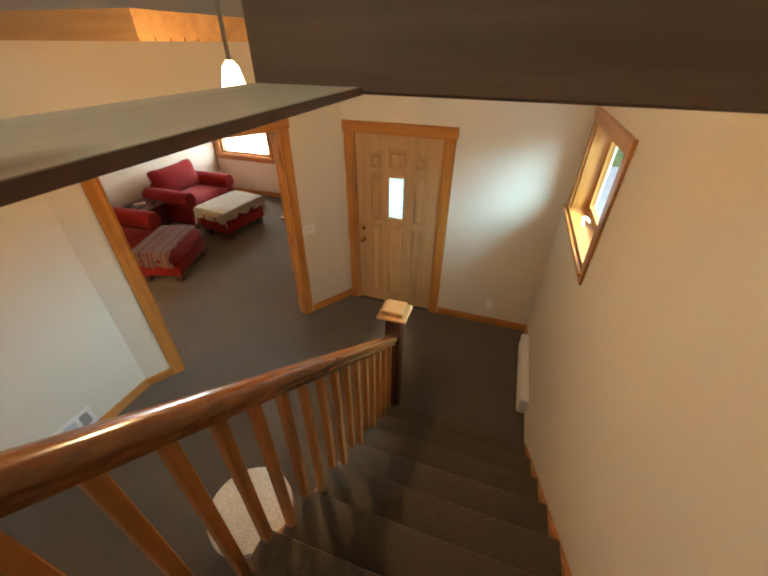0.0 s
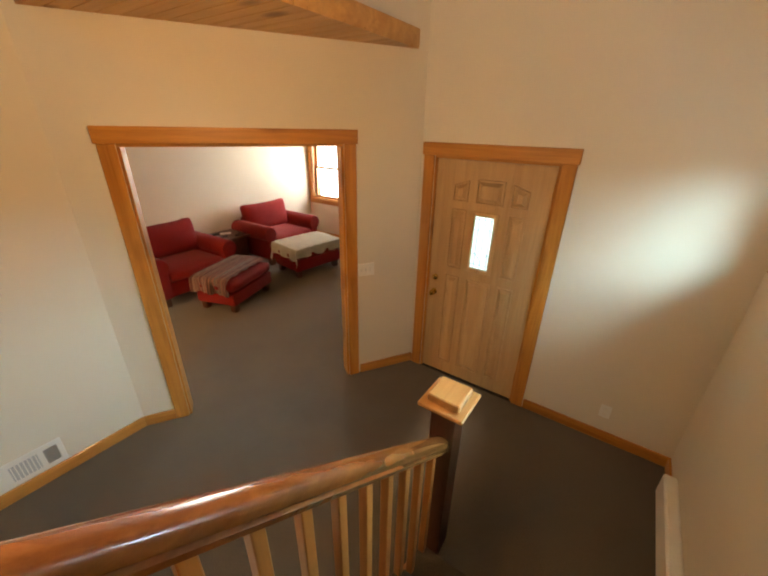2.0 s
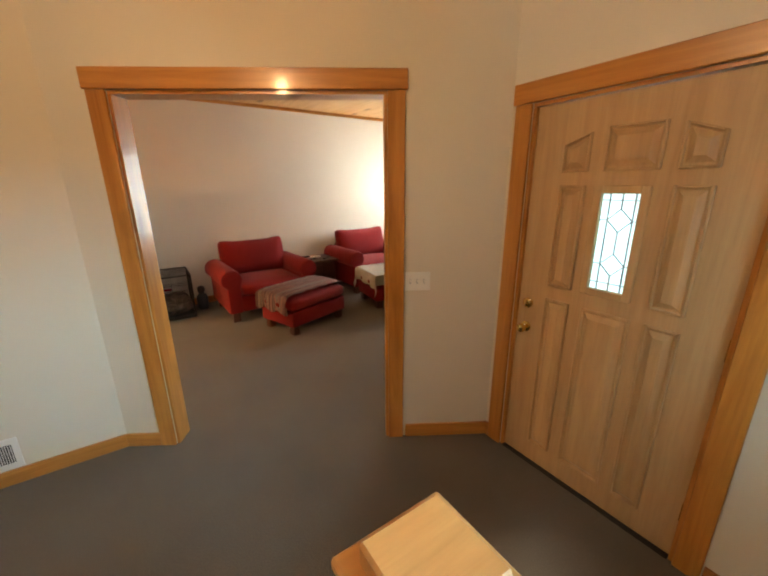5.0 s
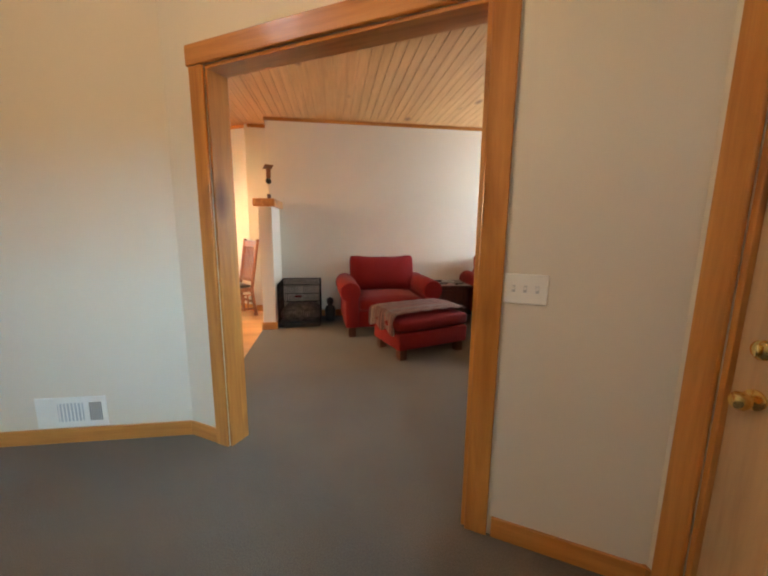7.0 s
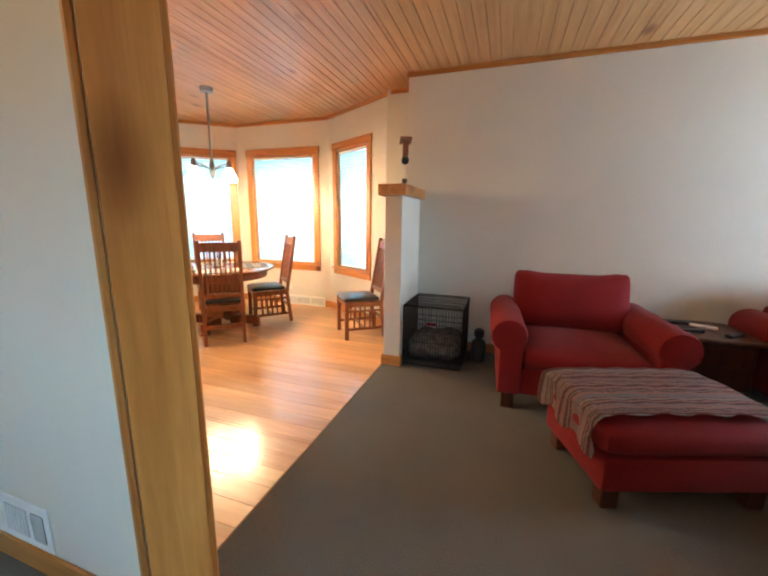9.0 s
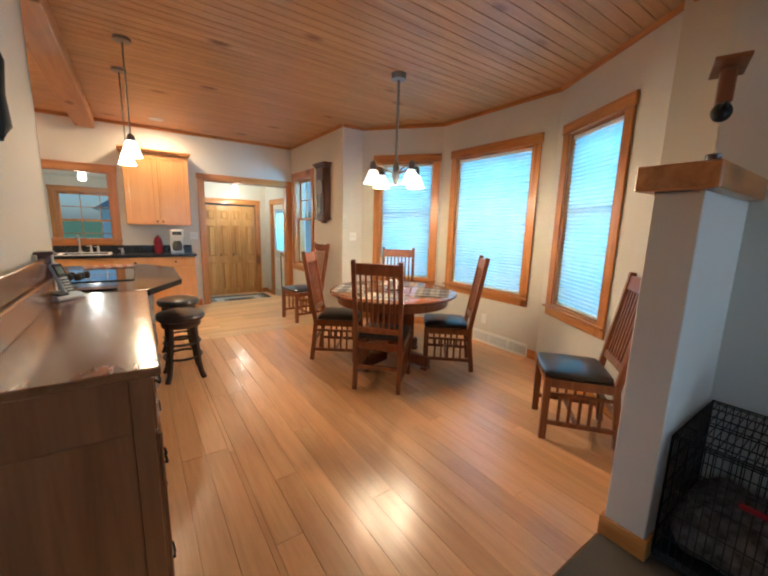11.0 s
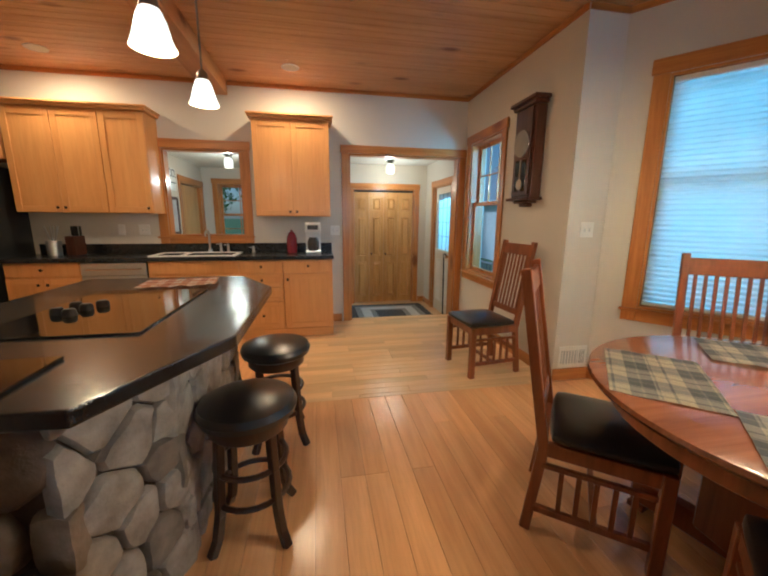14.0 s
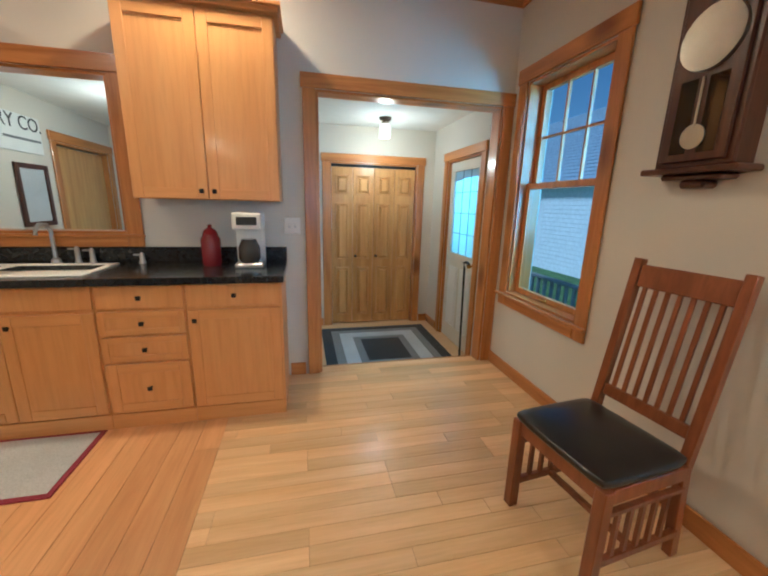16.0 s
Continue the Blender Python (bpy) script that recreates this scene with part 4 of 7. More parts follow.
for k in range(1, 20):
    y = -0.0895 - k * RUN / 2
    foot = RISE * max(0, math.floor((SY + 0.02 - (2.265 + y)) / RUN) + 1)
    box_part("baluster", rail, M_BALUSTER, -0.017, 0.017, y - 0.017, y + 0.017, foot + 0.001, rail_z(y) - 0.085, 0.003)

bm = bmesh.new()
bx(bm, -0.36, -0.095, -1.78, 1.00, 2.686, 2.700, 0.003)
ledge_ = solid("ledge", bm, M_LEDGE, "pale knotty pine ledge board above the stairs", "ledge", "structure")
# dark strip paints the shade on the ledge's near edge
box_part("edge_band", ledge_, M_DARKWOOD, -0.0945, -0.088, -1.78, 1.00, 2.6855, 2.7005, 0.001, "near edge with its shade put into the colour")
bm = bmesh.new()
bx(bm, -0.36, 0.818, 1.002, 1.12, 2.686, 2.92, 0.006)
# the brown takes in the shade on the beam's unlit face
solid("header_beam", bm, wood("shaded_brown_beam", (0.105, 0.058, 0.027), (0.180, 0.105, 0.052), 0, 0.5, 0.7), "brown beam across the stairwell, shade put into its colour", "beam", "structure")

# ---- foyer fittings ----


def switch_plate(name, m, gangs, label, category="light switch", outlet=False):
    w = thing(name, m, label, category, "wall plates")
    h = 0.016 + 0.021 * gangs
    box_part("plate", w, M_WHITE, -h, h, 0.001, 0.007, -0.058, 0.058, 0.003)
    for k in range(gangs):
        x = (k - (gangs - 1) / 2) * 0.042
        if outlet:
            for z in (-0.022, 0.022):
                box_part("socket", w, M_CEIL, x - 0.015, x + 0.015, 0.0071, 0.009, z - 0.013, z + 0.013, 0.002)
        else:
            box_part("toggle_slot", w, M_LIGHTRUG, x - 0.006, x + 0.006, 0.0071, 0.0085, -0.013, 0.013, 0.0)
            box_part("toggle", w, M_WHITE, x - 0.0045, x + 0.0045, 0.0086, 0.024, -0.002, 0.011, 0.002)
    return w


def vent(name, m, w, h, label, slats, cells):
    """A louvred register: frame, backing and slats in cells."""
    v = thing(name, m, label, "vent", "vents")
    box_part("frame", v, M_WHITE, 0, w, 0.001, 0.008, 0, h, 0.003)
    for c0, c1 in cells:
        box_part("backing", v, M_BLACK if c1 - c0 < 0.1 else M_LIGHTRUG, c0, c1, 0.0081, 0.0095, h * 0.2, h * 0.8, 0.0)
        for k in range(slats):
            x = c0 + (c1 - c0) * (k + 0.5) / slats
            box_part("slat", v, M_WHITE, x - 0.0028 * (0.5 if c1 - c0 < 0.1 else 1), x + 0.0028 * (0.5 if c1 - c0 < 0.1 else 1), 0.0096, 0.014, h * 0.2, h * 0.8, 0.0)
    return v


wd = on_wall(DB, DA)
switch_plate("light_switch", wd @ Matrix.Translation((0.498, 0, 1.10)), 3, "white three-gang light switch on the angled wall")
wf = on_wall((0.88, 3.70), (-1.41, 3.70))
switch_plate("wall_outlet", wf @ Matrix.Translation((0.53, 0, 0.275)), 1, "white outlet on the front wall", "outlet", True)
wl = on_wall((-2.68, 1.645), (-2.68, -1.8))
vent("floor_register", wl @ Matrix.Translation((0.479, 0.0, 0.10)), 0.39, 0.195, "white metal return vent above the baseboard", 7, ((0.03, 0.10), (0.13, 0.27)))
bm = bmesh.new()
bx(bm, 0.74, 0.817, 2.48, 3.40, 0.02, 0.20, 0.012)
solid("baseboard_heater", bm, M_WHITE, "white metal baseboard heater by the stair foot", "heater")

lamp = thing("pendant_lamp", Matrix.Translation((-0.82, 1.50, -0.06)), "lit frosted glass pendant hanging in the foyer", "lamp")
bm = bmesh.new()
lathe(bm, [(0.030, 2.625), (0.050, 2.625), (0.044, 2.70), (0.030, 2.76), (0.012, 2.78)], 20)
part("shade", bm, M_SHADEGLASS, lamp, "glowing frosted glass", True)
bm = bmesh.new()
tube(bm, [(0, 0, 2.78), (0, 0, TOP + 0.06)], 0.008)
part("stem", bm, M_PEWTER, lamp, "dark metal stem", True)
bulb("bulb_foyer", (-0.82, 1.50, 2.53), 40, (1.0, 0.61, 0.29))

basket = thing("round_stool", Matrix.Translation((-0.86, 0.90, 0.0)), "round white cushioned stool with a pale wooden base", "stool")
bm = bmesh.new()
lathe(bm, [(0.05, 0.36), (0.22, 0.36), (0.255, 0.38), (0.25, 0.43), (0.18, 0.46), (0.02, 0.47)], 28)
part("seat", bm, M_BLANKET, basket, "white cushion", True)
for k in range(4):
    a = k * math.pi / 2 + 0.6
    box_part("leg", basket, M_LEDGE, 0.2 * math.cos(a) - 0.02, 0.2 * math.cos(a) + 0.02, 0.2 * math.sin(a) - 0.02, 0.2 * math.sin(a) + 0.02, 0, 0.36, 0.004)

# ---- living room ----


def armchair(m, label, width=1.22):
    """A wide rolled-arm chair with a loose back cushion; it faces its own +y."""
    c = thing("armchair", m, label, "armchair", "red armchairs")
    hw = width / 2
    bm = bmesh.new()
    bx(bm, -hw + 0.14, hw - 0.14, -0.45, 0.43, 0.12, 0.32, 0.02, None, 2)
    part("base", bm, M_RED, c, "", True)
    for s in (-1, 1):
        bm = bmesh.new()
        bx(bm, s * hw - s * 0.04, s * (hw - 0.20), -0.46, 0.45, 0.12, 0.54, 0.02, None, 2)
        t = Matrix.Translation((s * (hw - 0.10), -0.46, 0.555)) @ Matrix.Rotation(radians(-90), 4, "X")
        lathe(bm, [(0.02, 0.0), (0.118, 0.006), (0.128, 0.03), (0.128, 0.88), (0.118, 0.908), (0.02, 0.915)], 22, t)
        part("arm", bm, M_RED, c, "rolled arm", True)
    bm = bmesh.new()
    bx(bm, -hw + 0.18, hw - 0.18, -0.47, -0.30, 0.12, 0.72, 0.05, None, 3)
    part("backrest", bm, M_RED, c, "", True)
    bm = bmesh.new()
    cushion(bm, -hw + 0.205, hw - 0.205, -0.28, 0.47, 0.32, 0.47, 0.035, r=0.06)
    part("seat", bm, M_RED, c, "loose seat cushion", True)
    bm = bmesh.new()
    t = Matrix.Translation((0, -0.24, 0.45)) @ Matrix.Rotation(radians(14), 4, "X")
    vs = cushion(bm, -hw + 0.17, hw - 0.17, -0.11, 0.11, 0.0, 0.47, 0.02, r=0.09)
    for v in vs:
        u = (v.co.x / (hw - 0.17))
        v.co.z += (0.075 * abs(u) ** 4 - 0.012) * (1 if v.co.z > 0.25 else 0)
        v.co.y += 0.03 * (1 - u * u) * math.sin(min(1, max(0, v.co.z / 0.47)) * math.pi)
    bmesh.ops.transform(bm, matrix=t, verts=vs)
    part("back_cushion", bm, M_RED, c, "plump loose back cushion", True)
    for x in (-hw + 0.12, hw - 0.12):
        for y in (-0.38, 0.38):
            box_part("foot", c, M_DARKWOOD, x - 0.045, x + 0.045, y - 0.045, y + 0.045, 0, 0.12, 0.006, "dark wooden foot")
    return c


def ottoman(m, label, throw):
    o = thing("ottoman", m, label, "ottoman", "red ottomans")
    bm = bmesh.new()
    bx(bm, -0.40, 0.40, -0.29, 0.29, 0.11, 0.29, 0.025, None, 2)
    part("base", bm, M_RED, o, "", True)
    bm = bmesh.new()
    cushion(bm, -0.405, 0.405, -0.295, 0.295, 0.29, 0.435, 0.035, r=0.055)
    part("cushion", bm, M_RED, o, "boxed top cushion", True)
    for x in (-0.33, 0.33):
        for y in (-0.22, 0.22):
            box_part("foot", o, M_DARKWOOD, x - 0.04, x + 0.04, y - 0.04, y + 0.04, 0, 0.11, 0.006, "dark wooden foot")
    return o


def throw_over(name, m, material, label, x0, x1, y0, y1, drops, rag, seed):
    """A cloth lying on an ottoman: flat over its top, folding down past its edges."""
    rng = random.Random(seed)
    bm = bmesh.new()
    n = 34
    ex, ey, top = 0.418, 0.308, 0.492
    grid = []
    for i in range(n + 1):
        row = []
        for j in range(n + 1):
            u = x0 + (x1 - x0) * i / n + rag * math.sin(j * 0.9 + seed) * (i in (0, n))
            v = y0 + (y1 - y0) * j / n + rag * math.sin(i * 1.1 + seed) * (j in (0, n))
            px, py, z = u, v, top - 0.022 * ((u / ex) ** 4 + (v / ey) ** 4) / 2 + 0.003 * math.sin(u * 40 + v * 17) 
            ox, oy = max(0, abs(u) - ex), max(0, abs(v) - ey)
            if ox or oy:
                z = top - 0.024 - (ox + oy) * 0.97
                px = math.copysign(ex + 0.012 + 0.020 * math.sin(v * 26 + seed) * min(1, ox * 8), u) if ox else u
                py = math.copysign(ey + 0.012 + 0.020 * math.sin(u * 24 + seed) * min(1, oy * 8), v) if oy else v
            row.append(bm.verts.new((px, py, z + rng.uniform(-0.002, 0.002))))
        grid.append(row)
    for i in range(n):
        for j in range(n):
            bm.faces.new((grid[i][j], grid[i + 1][j], grid[i + 1][j + 1], grid[i][j + 1]))
    bmesh.ops.solidify(bm, geom=bm.faces[:], thickness=-0.010)
    ob = solid(name, bm, material, label, "blanket", smooth=True)
    ob.matrix_basis = m
    return ob


def facing(x, y, fx, fy, z=0.0):
    """The pose of a thing that stands at x, y and turns its +y towards (fx, fy)."""
    return pose(x, y, z, 0, 0, math.degrees(math.atan2(-fx, fy)))


arm_a = armchair(facing(-5.03, 3.24, 1.0, 0.05), "red fabric armchair with rolled arms beside the pet crate")
arm_b = armchair(facing(-5.20, 5.14, 1.0, 0.03), "red fabric armchair with rolled arms at the room's end", 1.26)
oa = facing(-4.12, 3.49, 0.945, 0.327) @ Matrix.Diagonal((1.07, 1.0, 1.0, 1.0))
ottoman(oa, "red fabric ottoman under a striped woven throw", True)
throw_over("throw_blanket", oa, M_THROW, "red and grey striped woven throw on the ottoman", -0.43, 0.62, -0.36, 0.24, 0, 0.012, 3)
ob_ = facing(-4.20, 4.93, 0.97, -0.12) @ Matrix.Diagonal((1.12, 1.08, 1.04, 1.0))
ottoman(ob_, "red fabric ottoman under a white fleece blanket", True)
throw_over("white_blanket", ob_, M_BLANKET, "rumpled white fleece blanket on the ottoman", -0.58, 0.58, -0.46, 0.44, 0, 0.008, 8)

st = thing("side_table", Matrix.Translation((-5.38, 4.21, 0)), "dark wooden side table between the armchairs", "side table")
box_part("tabletop", st, M_DARKWOOD, -0.28, 0.28, -0.27, 0.27, 0.50, 0.53, 0.006)
box_part("body", st, M_DARKWOOD, -0.24, 0.24, -0.23, 0.23, 0.14, 0.4995, 0.004)
box_part("drawer", st, M_DARKWOOD, 0.2405, 0.252, -0.20, 0.20, 0.32, 0.46, 0.004)
for x in (-0.22, 0.22):
    for y in (-0.21, 0.21):
        box_part("leg", st, M_DARKWOOD, x - 0.02, x + 0.02, y - 0.02, y + 0.02, 0, 0.139, 0.003)
for k, (x, y, r, col) in enumerate(((0.10, -0.12, 10, M_BLACK), (-0.05, 0.02, -25, M_WHITE), (0.14, 0.13, 40, M_BLACK), (-0.12, -0.14, 5, M_IRON))):
    bm = bmesh.new()
    bx(bm, -0.024, 0.024, -0.085, 0.085, 0.0, 0.022, 0.006)
    ob = solid("remote_control", bm, col, "slim remote control on the side table", "remote", group="remotes")
    ob.matrix_basis = pose(-5.38 + x, 4.21 + y, 0.531, 0, 0, r)

# wire pet crate
cr = thing("pet_crate", Matrix.Translation((-5.36, 2.10, 0)), "black wire pet crate with patterned bedding inside", "pet crate")
X0, X1, Y0, Y1, H = -0.30, 0.27, -0.27, 0.27, 0.56
box_part("tray", cr, M_BLACK, X0, X1, Y0, Y1, 0.008, 0.05, 0.004, "black plastic tray")


def grate(name, pts):
    bm = bmesh.new()
    for a, b, r in pts:
        tube(bm, [a, b], r, 5)
    return part(name, bm, M_IRON, cr)


def side(name, f, w, h, step_u=0.026, step_v=0.11):
    pts = []
    k = 0
    while k * step_u <= w + 1e-6:
        pts.append((f(k * step_u, 0), f(k * step_u, h), 0.0022))
        k += 1
    k = 0
    while k * step_v <= h + 1e-6:
        pts.append((f(0, k * step_v), f(w, k * step_v), 0.0032))
        k += 1
    pts += [(f(0, h), f(w, h), 0.004), (f(0, 0), f(0, h), 0.004), (f(w, 0), f(w, h), 0.004)]
    grate(name, pts)


side("front_grille", lambda u, v: (X1, Y0 + u, 0.02 + v), Y1 - Y0, H)
side("back_grille", lambda u, v: (X0, Y0 + u, 0.02 + v), Y1 - Y0, H)
side("side_grille", lambda u, v: (X0 + u, Y0, 0.02 + v), X1 - X0, H)
side("side_grille", lambda u, v: (X0 + u, Y1, 0.02 + v), X1 - X0, H)
side("top_grille", lambda u, v: (X0 + v, Y0 + u, 0.02 + H), Y1 - Y0, X1 - X0)
box_part("latch", cr, M_CERAMIC, X1 + 0.003, X1 + 0.012, -0.05, 0.04, 0.41, 0.435, 0.003, "small red plate")
bm = bmesh.new()
vs = cushion(bm, X0 + 0.03, X1 - 0.03, Y0 + 0.03, Y1 - 0.03, 0.0, 0.16, 0.05, 10, r=0.07)
for v in vs:
    v.co.z += 0.035 * noise.noise(v.co * 9) + 0.02
    v.co.z = max(0.0, v.co.z)
ob = solid("pet_bed", bm, M_BEDDING, "rumpled patterned pet bedding in the crate", "pet bed", smooth=True)
ob.matrix_basis = Matrix.Translation((-5.36, 2.10, 0.052))
bm = bmesh.new()
lathe(bm, [(0.02, 0), (0.07, 0.0), (0.075, 0.15), (0.06, 0.2), (0.03, 0.22), (0.05, 0.26), (0.045, 0.31), (0.01, 0.33)], 16)
ob = solid("black_jug", bm, M_BLACK, "small black jug on the carpet by the armchair", "jug", smooth=True)
ob.matrix_basis = Matrix.Translation((-5.45, 2.50, 0))

con = thing("hutch", facing(-1.96, 4.42, -1, 0), "tall dark mahogany hutch with a worktop and crown", "cabinet")
box_part("base", con, M_DARKWOOD, -0.55, 0.55, -0.40, 0.42, 0.06, 0.86, 0.006)
box_part("plinth", con, M_DARKWOOD, -0.53, 0.53, -0.39, 0.40, 0.0, 0.0595, 0.003)
box_part("worktop", con, M_CHERRYX, -0.575, 0.575, -0.40, 0.46, 0.8605, 0.892, 0.008, "glossy worktop")
box_part("upper_case", con, M_DARKWOOD, -0.54, 0.54, -0.40, 0.30, 0.8925, 1.96, 0.006)
bm = bmesh.new()
bx(bm, -0.57, 0.57, -0.40, 0.34, 1.9605, 1.99, 0.006)
bx(bm, -0.60, 0.60, -0.40, 0.37, 1.99, 2.02, 0.008)
part("crown", bm, M_DARKWOOD, con, "stepped crown")
for s_ in (-1, 1):
    lo_ = box_part("door", con, M_DARKWOOD, min(s_ * 0.01, s_ * 0.52), max(s_ * 0.01, s_ * 0.52), 0.4205, 0.438, 0.10, 0.83, 0.004)
    raised_x = sorted((s_ * 0.07, s_ * 0.46))
    box_part("panel", lo_, M_DARKWOOD, raised_x[0], raised_x[1], 0.4385, 0.445, 0.17, 0.76, 0.004)
    up_ = box_part("door", con, M_DARKWOOD, min(s_ * 0.01, s_ * 0.52), max(s_ * 0.01, s_ * 0.52), 0.3005, 0.318, 0.94, 1.93, 0.004)
    box_part("panel", up_, M_DARKWOOD, raised_x[0], raised_x[1], 0.3185, 0.325, 1.01, 1.86, 0.004)

# bird and birdhouse ornament on the pier
orn = thing("wooden_ornament", pose(-5.36, 1.735, 1.656, 0, 0, 20), "small carved birdhouse with a bird on a thin stick", "ornament")
bm = bmesh.new()
lathe(bm, [(0.001, 0), (0.020, 0.0), (0.028, 0.075), (0.020, 0.080), (0.001, 0.078)], 14)
part("base", bm, M_DARKWOOD, orn, "dark red wooden cone", True)
bm = bmesh.new()
tube(bm, [(0, 0, 0.07), (0.004, 0.002, 0.15), (0.0, 0, 0.22)], 0.005)
part("stick", bm, M_LEDGE, orn, "thin pale stick", True)
bm = bmesh.new()
bx(bm, -0.028, 0.032, -0.026, 0.026, 0.275, 0.405, 0.006)
house = part("birdhouse", bm, M_CHERRY, orn, "red-brown box")
bm = bmesh.new()
bx(bm, -0.075, 0.075, -0.055, 0.055, -0.008, 0.008, 0.003, Matrix.Translation((0.005, 0, 0.418)) @ Matrix.Rotation(radians(-10), 4, "Y"))
part("roof", bm, M_CHERRY, house, "slanted board roof")
bm = bmesh.new()
bmesh.ops.create_uvsphere(bm, u_segments=16, v_segments=10, radius=1.0)
for v in bm.verts:
    v.co = Vector((v.co.x * 0.050 - 0.004, v.co.y * 0.036, 0.245 + v.co.z * 0.040 - 0.25 * v.co.x * 0.05))
tube(bm, [(0.03, 0, 0.25), (0.06, 0, 0.262), (0.085, 0, 0.258)], [0.016, 0.010, 0.004], 8)
tube(bm, [(-0.04, 0, 0.27), (-0.062, 0, 0.268), (-0.078, 0, 0.262)], [0.022, 0.010, 0.002], 8)
part("bird", bm, M_IRON, orn, "small dark carved bird", True)

# ---- dining room ----


def dining_chair(m, label):
    """A tall slat-back chair with a black leather seat; it faces its own +y."""
    c = thing("dining_chair", m, label, "chair", "dining chairs")
    hw, fy, by, sh = 0.205, 0.205, -0.205, 0.435
    for s in (-1, 1):
        bm = bmesh.new()
        bar(bm, (s * hw, fy, 0), (s * hw, fy, sh), 0.044, 0.044, 0.003)
        part("front_leg", bm, M_CHERRY, c)
        bm = bmesh.new()
        bar(bm, (s * hw * 0.94, by - 0.045, 0), (s * hw * 0.94, by, 0.40), 0.036, 0.042, 0.003)
        bar(bm, (s * hw * 0.94, by, 0.395), (s * hw * 0.94, by - 0.125, 1.13), 0.036, 0.040, 0.003)
        part("back_post", bm, M_CHERRY, c)
        box_part("seat_rail", c, M_CHERRY, s * hw - 0.014, s * hw + 0.014, by + 0.015, fy - 0.023, 0.375, sh, 0.003)
        box_part("stretcher", c, M_CHERRY, s * hw - 0.011, s * hw + 0.011, by - 0.02, fy - 0.023, 0.105, 0.135, 0.002)
        box_part("stretcher", c, M_CHERRY, s * hw - 0.011, s * hw + 0.011, by + 0.0, fy - 0.023, 0.318, 0.338, 0.002)
        for k in range(5):
            y = by + 0.075 + k * 0.062
            box_part("spindle", c, M_CHERRY, s * hw - 0.007, s * hw + 0.007, y - 0.009, y + 0.009, 0.1352, 0.3178, 0.0)
    box_part("seat_rail", c, M_CHERRY, -hw + 0.0225, hw - 0.0225, fy - 0.014, fy + 0.014, 0.375, sh, 0.003)
    box_part("seat_rail", c, M_CHERRY, -hw + 0.02, hw - 0.02, by - 0.012, by + 0.012, 0.36, 0.42, 0.003)
    box_part("stretcher", c, M_CHERRY, -hw + 0.012, hw - 0.012, -0.012, 0.012, 0.108, 0.132, 0.002)
    box_part("stretcher", c, M_CHERRY, -hw + 0.02, hw - 0.02, by - 0.04, by - 0.018, 0.19, 0.225, 0.002)
    t = Matrix.Translation((0, by, 0.395)) @ Matrix.Rotation(math.atan2(0.125, 0.735), 4, "X")
    box_part("top_rail", c, M_CHERRY, -hw * 0.94 + 0.018, hw * 0.94 - 0.018, -0.011, 0.011, 0.625, 0.722, 0.004, m=t)
    box_part("lower_rail", c, M_CHERRY, -hw * 0.94 + 0.018, hw * 0.94 - 0.018, -0.011, 0.011, 0.115, 0.168, 0.004, m=t)
    for k in range(7):
        x = (k - 3) * 0.0465
        box_part("slat", c, M_CHERRY, x - 0.0085, x + 0.0085, -0.006, 0.006, 0.1682, 0.6248, 0.001, m=t)
    bm = bmesh.new()
    cushion(bm, -0.218, 0.218, -0.185, 0.232, 0.436, 0.480, 0.022, 8, r=0.026)
    part("seat", bm, M_LEATHER, c, "black leather seat pad", True)
    return c


first = dining_chair(facing(-5.11, -0.285, -0.73, -0.68), "cherry slat-back dining chair with black leather seat at the table")
copy_thing(first, facing(-5.08, -1.085, -0.78, 0.62))
copy_thing(first, facing(-5.91, -0.29, 0.74, -0.66))
copy_thing(first, facing(-5.95, -1.22, 0.60, 0.75))
dining_chair(facing(-5.81, 1.08, 0.62, -0.78), "cherry slat-back chair with black leather seat beside the half wall")
dining_chair(facing(-5.325, -2.725, 1.0, 0.11), "cherry slat-back chair with black leather seat under the wall clock")

TX, TY = -5.49, -0.68
tb = thing("round_table", Matrix.Translation((TX, TY, 0)), "round cherry pedestal dining table", "table")
bm = bmesh.new()
lathe(bm, [(0.05, 0.715), (0.62, 0.715), (0.645, 0.722), (0.655, 0.735), (0.650, 0.748), (0.64, 0.752), (0.02, 0.752)], 64)
part("tabletop", bm, M_CHERRYX, tb, "glossy round top", True)
bm = bmesh.new()
lathe(bm, [(0.30, 0.63), (0.565, 0.63), (0.57, 0.6345), (0.57, 0.714), (0.30, 0.714)], 56)
part("apron", bm, M_CHERRY, tb, "", True)
bm = bmesh.new()
bx(bm, -0.17, 0.17, -0.17, 0.17, 0.14, 0.63, 0.01)
part("pedestal", bm, M_CHERRY, tb)
for k in range(4):
    bm = bmesh.new()
    bx(bm, 0.10, 0.47, -0.04, 0.04, 0.03, 0.14, 0.015, Matrix.Rotation(k * math.pi / 2 + 0.3, 4, "Z"))
    bx(bm, 0.40, 0.47, -0.045, 0.045, 0.0, 0.03, 0.005, Matrix.Rotation(k * math.pi / 2 + 0.3, 4, "Z"))
    part("foot", bm, M_CHERRY, tb)


